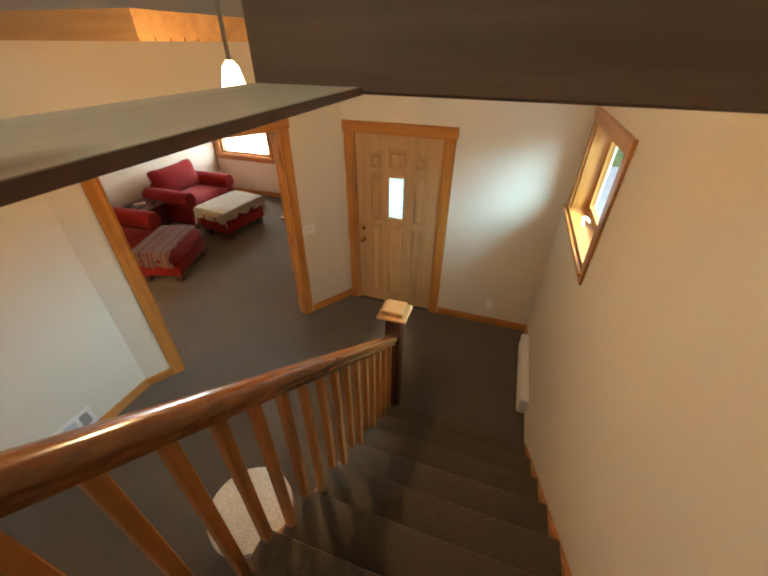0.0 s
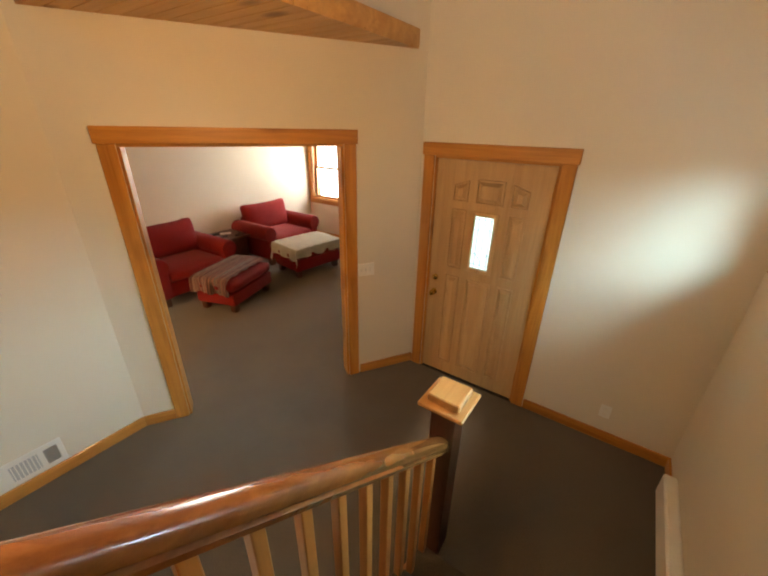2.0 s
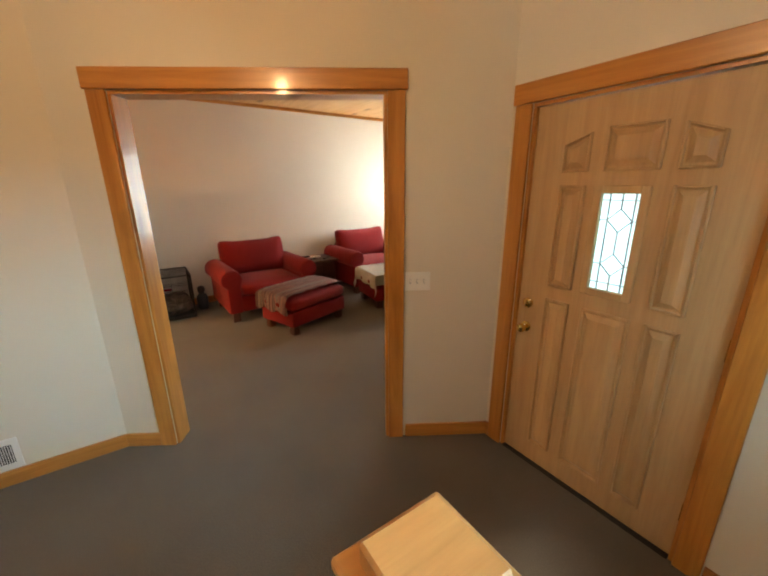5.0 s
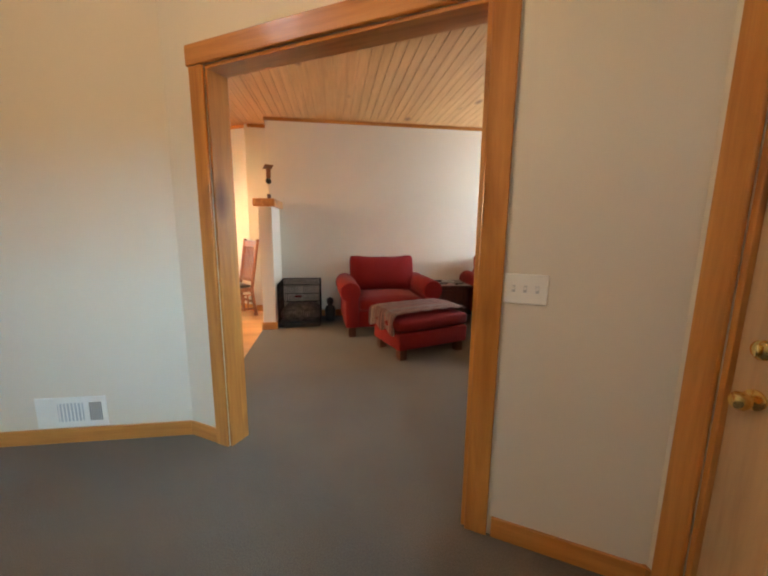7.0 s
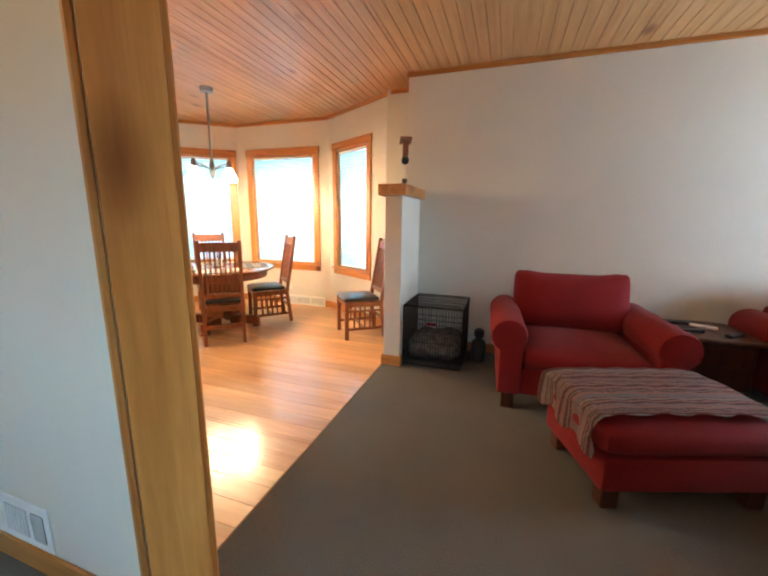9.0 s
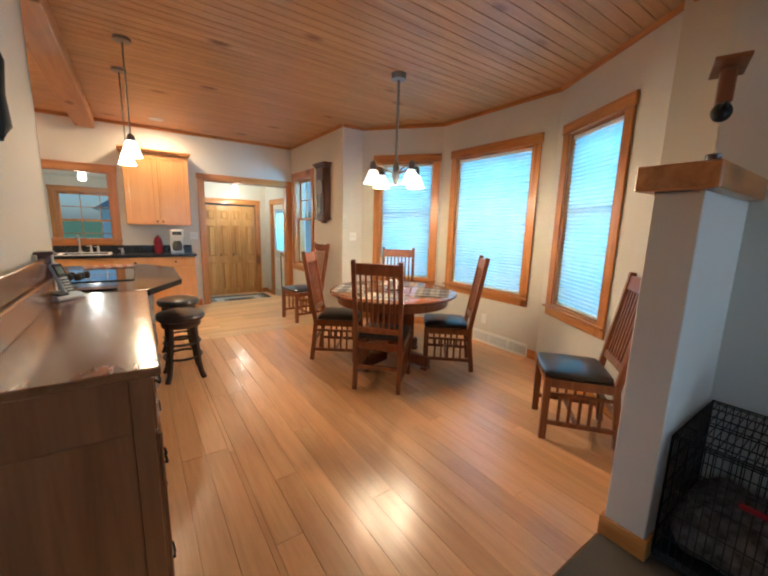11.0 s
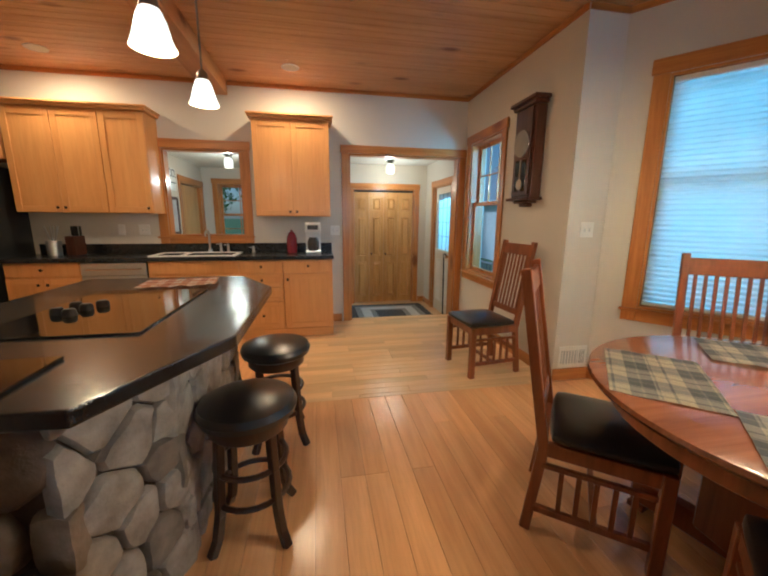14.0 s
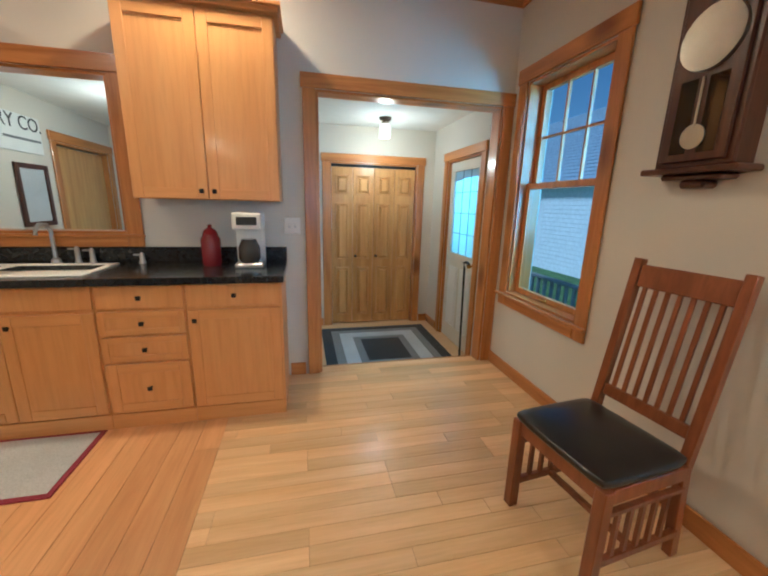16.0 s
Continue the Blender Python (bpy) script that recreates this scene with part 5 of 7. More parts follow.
def placemat(x, y, r, seed):
    bm = bmesh.new()
    n = 14
    grid = [[bm.verts.new((-0.23 + 0.46 * i / n, -0.16 + 0.32 * j / n, 0.004 + 0.004 * noise.noise(Vector((i * 0.4, j * 0.4, seed))))) for j in range(n + 1)] for i in range(n + 1)]
    for i in range(n):
        for j in range(n):
            bm.faces.new((grid[i][j], grid[i + 1][j], grid[i + 1][j + 1], grid[i][j + 1]))
    bmesh.ops.solidify(bm, geom=bm.faces[:], thickness=-0.003)
    ob = solid("placemat", bm, M_PLACEMAT, "blue and cream plaid cloth placemat on the table", "placemat", group="placemats", smooth=True)
    ob.matrix_basis = pose(x, y, 0.754, 0, 0, r)


placemat(TX + 0.30, TY + 0.28, 135, 1)
placemat(TX + 0.36, TY - 0.24, 50, 2)
placemat(TX - 0.26, TY + 0.32, 45, 3)
placemat(TX - 0.28, TY - 0.30, 140, 4)
sh = thing("shaker_set", Matrix.Translation((TX, TY, 0.7525)), "salt and pepper shakers in a dark metal holder", "shakers")
box_part("tray", sh, M_IRON, -0.06, 0.06, -0.035, 0.035, 0.0, 0.012, 0.003)
for s, mt in ((-1, M_WHITE), (1, M_STEEL)):
    bm = bmesh.new()
    lathe(bm, [(0.004, 0.013), (0.021, 0.013), (0.018, 0.07), (0.02, 0.10), (0.004, 0.112)], 14, Matrix.Translation((s * 0.028, 0, 0)))
    part("shaker", bm, mt, sh, "", True)
bm = bmesh.new()
tube(bm, [(0, 0, 0.012), (0, 0, 0.15)], 0.004)
part("stem", bm, M_IRON, sh, "", True)


def bell(bm, x, y, z, r=0.075, h=0.12):
    """A flared, square-shouldered glass lamp shade, open below."""
    lathe(bm, [(0.030, h), (0.036, h - 0.005), (0.048, h * 0.72), (r * 0.82, h * 0.30), (r, 0.0), (r - 0.006, 0.002), (0.04, h * 0.70), (0.02, h - 0.012)], 22, Matrix.Translation((x, y, z)))


CX, CY = -5.42, -0.60
ch = thing("chandelier", Matrix.Translation((CX, CY, 0)), "pewter chandelier with four lit frosted glass shades", "chandelier")
bm = bmesh.new()
lathe(bm, [(0.01, CEIL - 0.055), (0.065, CEIL - 0.05), (0.07, CEIL - 0.002), (0.01, CEIL - 0.001)], 22)
part("canopy", bm, M_PEWTER, ch, "", True)
bm = bmesh.new()
tube(bm, [(0, 0, CEIL - 0.05), (0, 0, 2.02)], 0.013)
lathe(bm, [(0.005, 1.79), (0.022, 1.82), (0.034, 1.87), (0.030, 1.95), (0.018, 2.00), (0.005, 2.03)], 16)
part("stem", bm, M_PEWTER, ch, "", True)
for k in range(4):
    a = math.pi * k / 2 - 0.04
    px, py = 0.25 * math.cos(a), 0.25 * math.sin(a)
    bm = bmesh.new()
    tube(bm, [(0.02 * math.cos(a), 0.02 * math.sin(a), 1.90), (0.14 * math.cos(a), 0.14 * math.sin(a), 1.945), (px, py, 1.95)], 0.010)
    lathe(bm, [(0.012, 1.90), (0.030, 1.905), (0.030, 1.955), (0.016, 1.985), (0.005, 1.99)], 14, Matrix.Translation((px, py, 0)))
    arm = part("arm", bm, M_PEWTER, ch, "", True)
    bm = bmesh.new()
    bell(bm, px, py, 1.785, 0.086, 0.12)
    part("shade", bm, M_SHADEGLASS, arm, "glowing frosted glass", True)
    bulb("bulb_chandelier", (CX + px, CY + py, 1.775), 60)

for px, py, pz in ((-3.36, -1.42, 1.90), (-3.32, -2.15, 1.92)):
    pl = thing("island_pendant", Matrix.Translation((px, py, 0)), "small lit frosted glass pendant over the island", "lamp", "island pendants")
    bm = bmesh.new()
    bell(bm, 0, 0, pz, 0.075, 0.125)
    part("shade", bm, M_SHADEGLASS, pl, "glowing frosted glass", True)
    bm = bmesh.new()
    lathe(bm, [(0.01, pz + 0.12), (0.032, pz + 0.122), (0.028, pz + 0.16), (0.008, pz + 0.18)], 16)
    tube(bm, [(0, 0, pz + 0.17), (0, 0, CEIL - 0.01)], 0.006)
    lathe(bm, [(0.01, CEIL - 0.03), (0.06, CEIL - 0.025), (0.06, CEIL - 0.001), (0.01, CEIL - 0.0005)], 18)
    part("stem", bm, M_PEWTER, pl, "thin pewter stem and canopy", True)
    bulb("bulb_pendant", (px, py, pz - 0.02), 20)

for rx, ry in ((-3.69, -3.86), (-1.51, -3.88), (-2.43, -2.42)):
    rl = thing("recessed_light", Matrix.Translation((rx, ry, CEIL)), "round recessed ceiling light, lit", "recessed light", "recessed lights")
    bm = bmesh.new()
    lathe(bm, [(0.058, -0.006), (0.085, -0.008), (0.088, -0.001), (0.058, -0.001)], 24)
    part("trim_ring", bm, M_WHITE, rl, "", True)
    bm = bmesh.new()
    lathe(bm, [(0.002, -0.004), (0.057, -0.004), (0.057, -0.001), (0.002, -0.001)], 24)
    part("lens", bm, M_CANLIGHT, rl, "", True)
    area("lamp_recessed", (rx, ry, CEIL - 0.03), (rx, ry, 0), 0.12, 0.12, 52, WARM)

# sideboard against the wall
sb = thing("sideboard", Matrix.Translation((-2.92, 0.18, 0)), "brown oak sideboard with iron pulls and a railed back", "sideboard")
YN, YF, XF = 0.89, -0.49, -0.425
SH = 0.08
box_part("top", sb, M_BUFFY, XF - 0.02, 0.015, YF, YN, 0.872 + SH, 0.900 + SH, 0.005, "glossy oak top")
box_part("body", sb, M_BUFF, XF + 0.016, 0.012, YF + 0.03, YN - 0.03, 0.07, 0.8715 + SH, 0.003)
for y in (YF + 0.035, YN - 0.035):
    for x in (XF + 0.02, -0.02):
        box_part("leg", sb, M_BUFF, x - 0.02, x + 0.02, y - 0.022, y + 0.022, 0.0, 0.0695, 0.003)
for y in (YF + 0.03, YN - 0.03):
    s = 1 if y > 0 else -1
    box_part("corner_stile", sb, M_BUFF, XF + 0.006, XF + 0.06, y - 0.0 * s, y + 0.008 * s, 0.07, 0.871 + SH, 0.002)
    box_part("end_rail", sb, M_BUFF, XF + 0.061, -0.05, y, y + 0.006 * s, 0.78, 0.871 + SH, 0.002)
    box_part("end_rail", sb, M_BUFF, XF + 0.061, -0.05, y, y + 0.006 * s, 0.07, 0.16, 0.002)
    box_part("corner_stile", sb, M_BUFF, -0.049, 0.0, y, y + 0.008 * s, 0.07, 0.871 + SH, 0.002)


def pull(parent, y, z, upright=False):
    """An iron back plate with a hanging loop."""
    bm = bmesh.new()
    w, h = (0.026, 0.046) if upright else (0.050, 0.036)
    bx(bm, XF - 0.006, XF - 0.002, y - w, y + w, z - h, z + h, 0.002)
    tube(bm, [(XF - 0.006, y - w * 0.7, z + 0.006), (XF - 0.020, y - w * 0.75, z - 0.006), (XF - 0.024, y, z - 0.018), (XF - 0.020, y + w * 0.75, z - 0.006), (XF - 0.006, y + w * 0.7, z + 0.006)], 0.0045, 6)
    part("pull", bm, M_IRON, parent, "black iron pull", True)


def front(name, y0, y1, z0, z1, panel):
    f = box_part(name, sb, M_BUFF, XF - 0.002, XF + 0.015, y0, y1, z0, z1, 0.003)
    if panel:
        e = 0.055
        for a, b, c, d in ((y0, y0 + e, z0, z1), (y1 - e, y1, z0, z1), (y0 + e, y1 - e, z0, z0 + e), (y0 + e, y1 - e, z1 - e, z1)):
            box_part("rail", f, M_BUFF, XF - 0.012, XF - 0.0021, a + 0.0003, b - 0.0003, c, d, 0.002)
    return f


for k in range(3):
    y0 = YF + 0.045 + k * 0.435
    f = front("drawer", y0, y0 + 0.420, 0.765, 0.930, False)
    pull(f, y0 + 0.210, 0.850)
    f = front("door", y0, y0 + 0.208, 0.22, 0.75, True)
    pull(f, y0 + 0.183, 0.55, True)
    f = front("door", y0 + 0.212, y0 + 0.420, 0.22, 0.75, True)
    pull(f, y0 + 0.237, 0.55, True)
    f = front("drawer", y0, y0 + 0.420, 0.085, 0.205, False)
    pull(f, y0 + 0.210, 0.145)
for y in (YF + 0.045, YN - 0.045):
    box_part("gallery_post", sb, M_DARKWOOD, -0.045, 0.005, y - 0.025, y + 0.025, 0.9005 + SH, 1.205, 0.003)
    box_part("post_cap", sb, M_DARKWOOD, -0.058, 0.015, y - 0.038, y + 0.038, 1.2055, 1.223, 0.004)
box_part("gallery_rail", sb, M_BUFFY, -0.030, -0.008, YF + 0.071, YN - 0.071, 1.095, 1.19, 0.003)
box_part("gallery_rail", sb, M_BUFFY, -0.050, -0.006, YF + 0.071, YN - 0.071, 0.9005 + SH, 1.09, 0.003)

ph = thing("cordless_phone", facing(-3.00, -0.20, -0.80, 0.60, 0.9807), "silver and black cordless phone standing in its charging base", "telephone")
M_SILVER = plain("silver_plastic", (0.42, 0.42, 0.41), 0.35)
M_SCREEN = plain("grey_green_display", (0.20, 0.25, 0.22), 0.2)
bm = bmesh.new()
bx(bm, -0.075, 0.085, -0.055, 0.060, 0.001, 0.020, 0.008, None, 2)
bx(bm, -0.070, 0.080, -0.050, 0.045, 0.016, 0.034, 0.008, Matrix.Rotation(radians(-8), 4, "X"), 2)
base = part("base", bm, M_SILVER, ph, "silver charging base")
bm = bmesh.new()
bx(bm, 0.012, 0.076, -0.046, 0.050, 0.030, 0.046, 0.010, Matrix.Rotation(radians(-8), 4, "X"), 2)
part("speaker_pad", bm, M_BLACK, base, "black speaker panel")
lean = Matrix.Translation((-0.032, 0.020, 0.022)) @ Matrix.Rotation(radians(24), 4, "X")
bm = bmesh.new()
bx(bm, -0.029, 0.029, -0.024, 0.0, 0.0, 0.178, 0.010, lean, 3)
hs_ = part("handset", bm, M_SILVER, ph, "upright silver handset leaning back")
bm = bmesh.new()
bx(bm, -0.025, 0.025, 0.0002, 0.0030, 0.094, 0.168, 0.004, lean)
part("face", bm, M_BLACK, hs_, "black face plate")
box_part("screen", hs_, M_SCREEN, -0.018, 0.018, 0.0032, 0.0042, 0.112, 0.152, 0.001, "grey-green screen", lean)
for r in range(5):
    for c in range(3):
        box_part("key", hs_, M_BLACK, -0.022 + c * 0.0155, -0.009 + c * 0.0155, 0.0002, 0.0032, 0.012 + r * 0.0155, 0.023 + r * 0.0155, 0.001, "", lean)
bm = bmesh.new()
tube(bm, [(0.060, -0.040, 0.03), (0.066, -0.052, 0.10), (0.070, -0.058, 0.145)], [0.007, 0.006, 0.005], 8)
part("antenna", bm, M_BLACK, base, "black stub antenna", True)

# black shaped ornament high on the wall over the sideboard
orn = thing("wall_ornament", Matrix.Translation((-2.902, 0.33, 1.96)), "black and silver ornate round wall clock with side scrolls", "wall ornament")
bm = bmesh.new()
lathe(bm, [(0.10, 0), (0.19, 0.0), (0.20, 0.015), (0.18, 0.03), (0.13, 0.02)], 32, Matrix.Rotation(radians(-90), 4, "Y"))
part("rim", bm, M_IRON, orn, "", True)
bm = bmesh.new()
lathe(bm, [(0.002, 0.001), (0.128, 0.001), (0.128, 0.008), (0.002, 0.008)], 32, Matrix.Rotation(radians(-90), 4, "Y"))
part("dial", bm, M_WHITE, orn, "pale dial", True)
for s in (-1, 1):
    bm = bmesh.new()
    tube(bm, [(-0.015, s * 0.20, 0.16), (-0.02, s * 0.25, 0.05), (-0.02, s * 0.235, -0.08), (-0.015, s * 0.25, -0.2), (-0.012, s * 0.23, -0.26)], [0.02, 0.034, 0.026, 0.036, 0.012], 10)
    part("scroll", bm, M_IRON, orn, "", True)

# ---- kitchen island ----
TOPLINE = [(-2.45, -0.72), (-3.385, -0.69), (-3.625, -1.14), (-3.635, -2.03), (-3.40, -2.46), (-2.45, -2.46)]
isl = thing("kitchen_island", Matrix.Translation((-3.0, -1.55, 0)), "river-stone kitchen island with a black angled countertop", "kitchen island")
bm = bmesh.new()
prism(bm, [(x + 3.0, y + 1.55) for x, y in TOPLINE], 0.875, 0.920, 0.006)
part("countertop", bm, M_BLACKTOP, isl, "glossy black countertop")
BASE = [(-2.55, -0.83), (-3.25, -0.83), (-3.38, -1.16), (-3.38, -2.07), (-3.24, -2.33), (-2.55, -2.33)]
bm = bmesh.new()
prism(bm, [(x + 3.0, y + 1.55) for x, y in BASE], 0.0, 0.8745)
core = part("core", bm, M_MORTAR, isl, "dark mortar")


def cut(poly, p, nx, nz):
    """The part of a polygon on the near side of a line through p with the normal (nx, nz)."""
    out = []
    for i, a in enumerate(poly):
        b = poly[(i + 1) % len(poly)]
        da, db = (a[0] - p[0]) * nx + (a[1] - p[1]) * nz, (b[0] - p[0]) * nx + (b[1] - p[1]) * nz
        if da <= 0:
            out.append(a)
        if (da < 0 < db) or (db < 0 < da):
            t = da / (da - db)
            out.append((a[0] + (b[0] - a[0]) * t, a[1] + (b[1] - a[1]) * t))
    return out


def stone_face(p, q, pitch, gap, round_, proud, mats, seed):
    """Fitted stones over one upright face from p to q: uneven cells, each a domed block with worn edges."""
    rng = random.Random(seed)
    length = math.hypot(q[0] - p[0], q[1] - p[1])
    d = ((q[0] - p[0]) / length, (q[1] - p[1]) / length)
    nrm = (d[1], -d[0])
    if nrm[0] * ((p[0] + q[0]) / 2 + 3.0) + nrm[1] * ((p[1] + q[1]) / 2 + 1.55) < 0:
        nrm = (-nrm[0], -nrm[1])
    nx, nz = max(1, round(length / pitch)), max(2, round(0.87 / (pitch * 0.92)))
    seeds = []
    for j in range(nz):
        for i in range(nx + 1):
            seeds.append(((i + 0.5 * (j % 2) + rng.uniform(-0.30, 0.30)) * length / nx, (j + 0.5 + rng.uniform(-0.32, 0.32)) * 0.87 / nz))
    for c in seeds:
        poly = [(-0.035, 0.0), (length + 0.035, 0.0), (length + 0.035, 0.872), (-0.035, 0.872)]
        for o in seeds:
            dx, dz = o[0] - c[0], o[1] - c[1]
            r = math.hypot(dx, dz)
            if 0 < r < 3 * pitch and poly:
                poly = cut(poly, ((c[0] + o[0]) / 2 - dx / r * gap, (c[1] + o[1]) / 2 - dz / r * gap), dx / r, dz / r)
        if len(poly) < 3:
            continue
        mx, mz = sum(v[0] for v in poly) / len(poly), sum(v[1] for v in poly) / len(poly)
        n, ph_ = 18, rng.uniform(0, 60)
        ring = []
        for k in range(n):
            a = 2 * math.pi * k / n
            ux, uz = math.cos(a), math.sin(a)
            reach = 9.0
            for i, v in enumerate(poly):
                w = poly[(i + 1) % len(poly)]
                ex, ez = w[0] - v[0], w[1] - v[1]
                den = ux * ez - uz * ex
                if abs(den) > 1e-9:
                    t = ((v[0] - mx) * ez - (v[1] - mz) * ex) / den
                    s = ((v[0] - mx) * uz - (v[1] - mz) * ux) / den
                    if t > 0 and -1e-6 <= s <= 1 + 1e-6:
                        reach = min(reach, t)
            ring.append(reach)
        mean = sum(ring) / n
        ring = [min(v, mean * (1.9 - round_)) * (1 + 0.04 * noise.noise(Vector((k * 0.7, ph_, 0)))) for k, v in enumerate(ring)]
        bm = bmesh.new()
        rows = []
        for share, out in ((1.0, -0.012), (0.99, proud * 0.45), (0.90, proud * 0.85), (0.62, proud * 1.0)):
            row = []
            for k in range(n):
                a = 2 * math.pi * k / n
                sx, sz = mx + math.cos(a) * ring[k] * share, mz + math.sin(a) * ring[k] * share
                lift = out + (0.016 * noise.noise(Vector((sx * 7, sz * 7, ph_))) + 0.008 * noise.noise(Vector((sx * 21, sz * 21, ph_))) if out > 0 else 0)
                row.append(bm.verts.new((p[0] + 3.0 + d[0] * sx + nrm[0] * lift, p[1] + 1.55 + d[1] * sx + nrm[1] * lift, min(max(sz, 0.0), 0.873))))
            rows.append(row)
        for r0_, r1_ in zip(rows, rows[1:]):
            for k in range(n):
                bm.faces.new((r0_[k], r0_[(k + 1) % n], r1_[(k + 1) % n], r1_[k]))
        top_ = bm.verts.new((p[0] + 3.0 + d[0] * mx + nrm[0] * (proud * 1.02), p[1] + 1.55 + d[1] * mx + nrm[1] * (proud * 1.02), min(max(mz, 0.0), 0.873)))
        for k in range(n):
            bm.faces.new((rows[-1][k], rows[-1][(k + 1) % n], top_))
        bmesh.ops.recalc_face_normals(bm, faces=bm.faces[:])
        part("stone", bm, rng.choice(mats), core, "", True)


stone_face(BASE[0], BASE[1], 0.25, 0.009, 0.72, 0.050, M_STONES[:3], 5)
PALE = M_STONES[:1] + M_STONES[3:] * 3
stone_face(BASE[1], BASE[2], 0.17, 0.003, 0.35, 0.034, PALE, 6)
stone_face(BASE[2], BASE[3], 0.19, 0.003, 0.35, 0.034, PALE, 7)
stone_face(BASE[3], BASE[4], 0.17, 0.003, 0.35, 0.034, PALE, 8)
M_COOK = plain("black_cooktop_glass", (0.012, 0.010, 0.009), 0.06, vary=0.1, coat=0.5)
ck = thing("cooktop", Matrix.Translation((-3.03, -1.58, 0.9205)), "black glass cooktop with round burner knobs", "cooktop")
box_part("glass", ck, M_COOK, -0.27, 0.26, -0.40, 0.38, 0.0, 0.008, 0.002)
for k, (x, y) in enumerate(((0.16, 0.08), (0.10, 0.11), (0.09, 0.02), (0.15, -0.02), (0.06, -0.04))):
    bm = bmesh.new()
    lathe(bm, [(0.005, 0.008), (0.026, 0.008), (0.024, 0.028), (0.017, 0.036), (0.003, 0.037)], 16, Matrix.Translation((x, y, 0)))
    part("knob", bm, M_IRON, ck, "dark metal knob", True)
bm = bmesh.new()
bx(bm, -0.14, 0.14, -0.115, 0.115, 0.0, 0.010, 0.003)
ob = solid("cutting_board", bm, M_COOK, "dark glass cutting board on the island", "cutting board")
ob.matrix_basis = pose(-3.06, -0.88, 0.9205, 0, 0, 2)
bm = bmesh.new()
n = 16
grid = [[bm.verts.new((-0.20 + 0.40 * i / n, -0.13 + 0.26 * j / n, 0.016 + 0.009 * noise.noise(Vector((i * 0.5, j * 0.5, 3))))) for j in range(n + 1)] for i in range(n + 1)]
for i in range(n):
    for j in range(n):
        bm.faces.new((grid[i][j], grid[i + 1][j], grid[i + 1][j + 1], grid[i][j + 1]))
bmesh.ops.solidify(bm, geom=bm.faces[:], thickness=-0.013)
ob = solid("dish_towel", bm, M_TOWEL, "orange and white checked dish towel on the island", "towel", smooth=True)
ob.matrix_basis = pose(-3.10, -2.16, 0.9205, 0, 0, 8)


def stool(m, label):
    c = thing("bar_stool", m, label, "bar stool", "bar stools")
    bm = bmesh.new()
    lathe(bm, [(0.02, 0.530), (0.165, 0.530), (0.190, 0.545), (0.197, 0.570), (0.185, 0.595), (0.13, 0.613), (0.02, 0.620)], 36)
    part("seat", bm, M_LEATHER, c, "round black leather seat", True)
    bm = bmesh.new()
    lathe(bm, [(0.02, 0.475), (0.150, 0.475), (0.158, 0.485), (0.158, 0.5295), (0.02, 0.5295)], 30)
    part("seat_ring", bm, M_ESPRESSO, c, "", True)
    for k in range(4):
        a = k * math.pi / 2 + math.pi / 4
        ca, sa = math.cos(a), math.sin(a)
        bm = bmesh.new()
        pts = [(r * ca, r * sa, z) for r, z in ((0.135, 0.485), (0.145, 0.33), (0.155, 0.16), (0.175, 0.06), (0.205, 0.0))]
        for p, q in zip(pts, pts[1:]):
            bar(bm, p, (q[0], q[1], q[2] - (0.0 if q[2] == 0 else 0.004)), 0.034, 0.034, 0.004)
        part("leg", bm, M_ESPRESSO, c)
    for z, r in ((0.20, 0.150), (0.33, 0.142)):
        bm = bmesh.new()
        tube(bm, [(r * math.cos(t * math.pi / 12), r * math.sin(t * math.pi / 12), z) for t in range(25)], 0.012, 8)
        part("foot_ring", bm, M_ESPRESSO, c, "", True)
    return c


s1 = stool(pose(-3.61, -1.31, 0), "round backless bar stool with black leather seat at the island")
copy_thing(s1, pose(-3.65, -1.95, 0, 0, 0, 8))

M_BIN = plain("dark_green_plastic", (0.022, 0.030, 0.024), 0.3)
bin_ = thing("trash_can", pose(-3.22, -0.60, 0.0), "dark green plastic bin between sideboard and island", "bin")
bin_.scale = (0.95, 0.75, 1.2)
bm = bmesh.new()
lathe(bm, [(0.02, 0), (0.13, 0.0), (0.15, 0.02), (0.165, 0.36), (0.17, 0.37)], 24)
part("body", bm, M_BIN, bin_, "", True)
bm = bmesh.new()
bx(bm, -0.17, 0.17, -0.12, 0.12, 0.371, 0.40, 0.02)
part("lid", bm, M_BIN, bin_, "flat lid")
box_part("sticker", bin_, M_WHITE, -0.165, -0.163, -0.05, 0.05, 0.10, 0.24, 0.0, "white and red sticker")

# ---- kitchen units ----
YB, YC = -4.368, -3.85


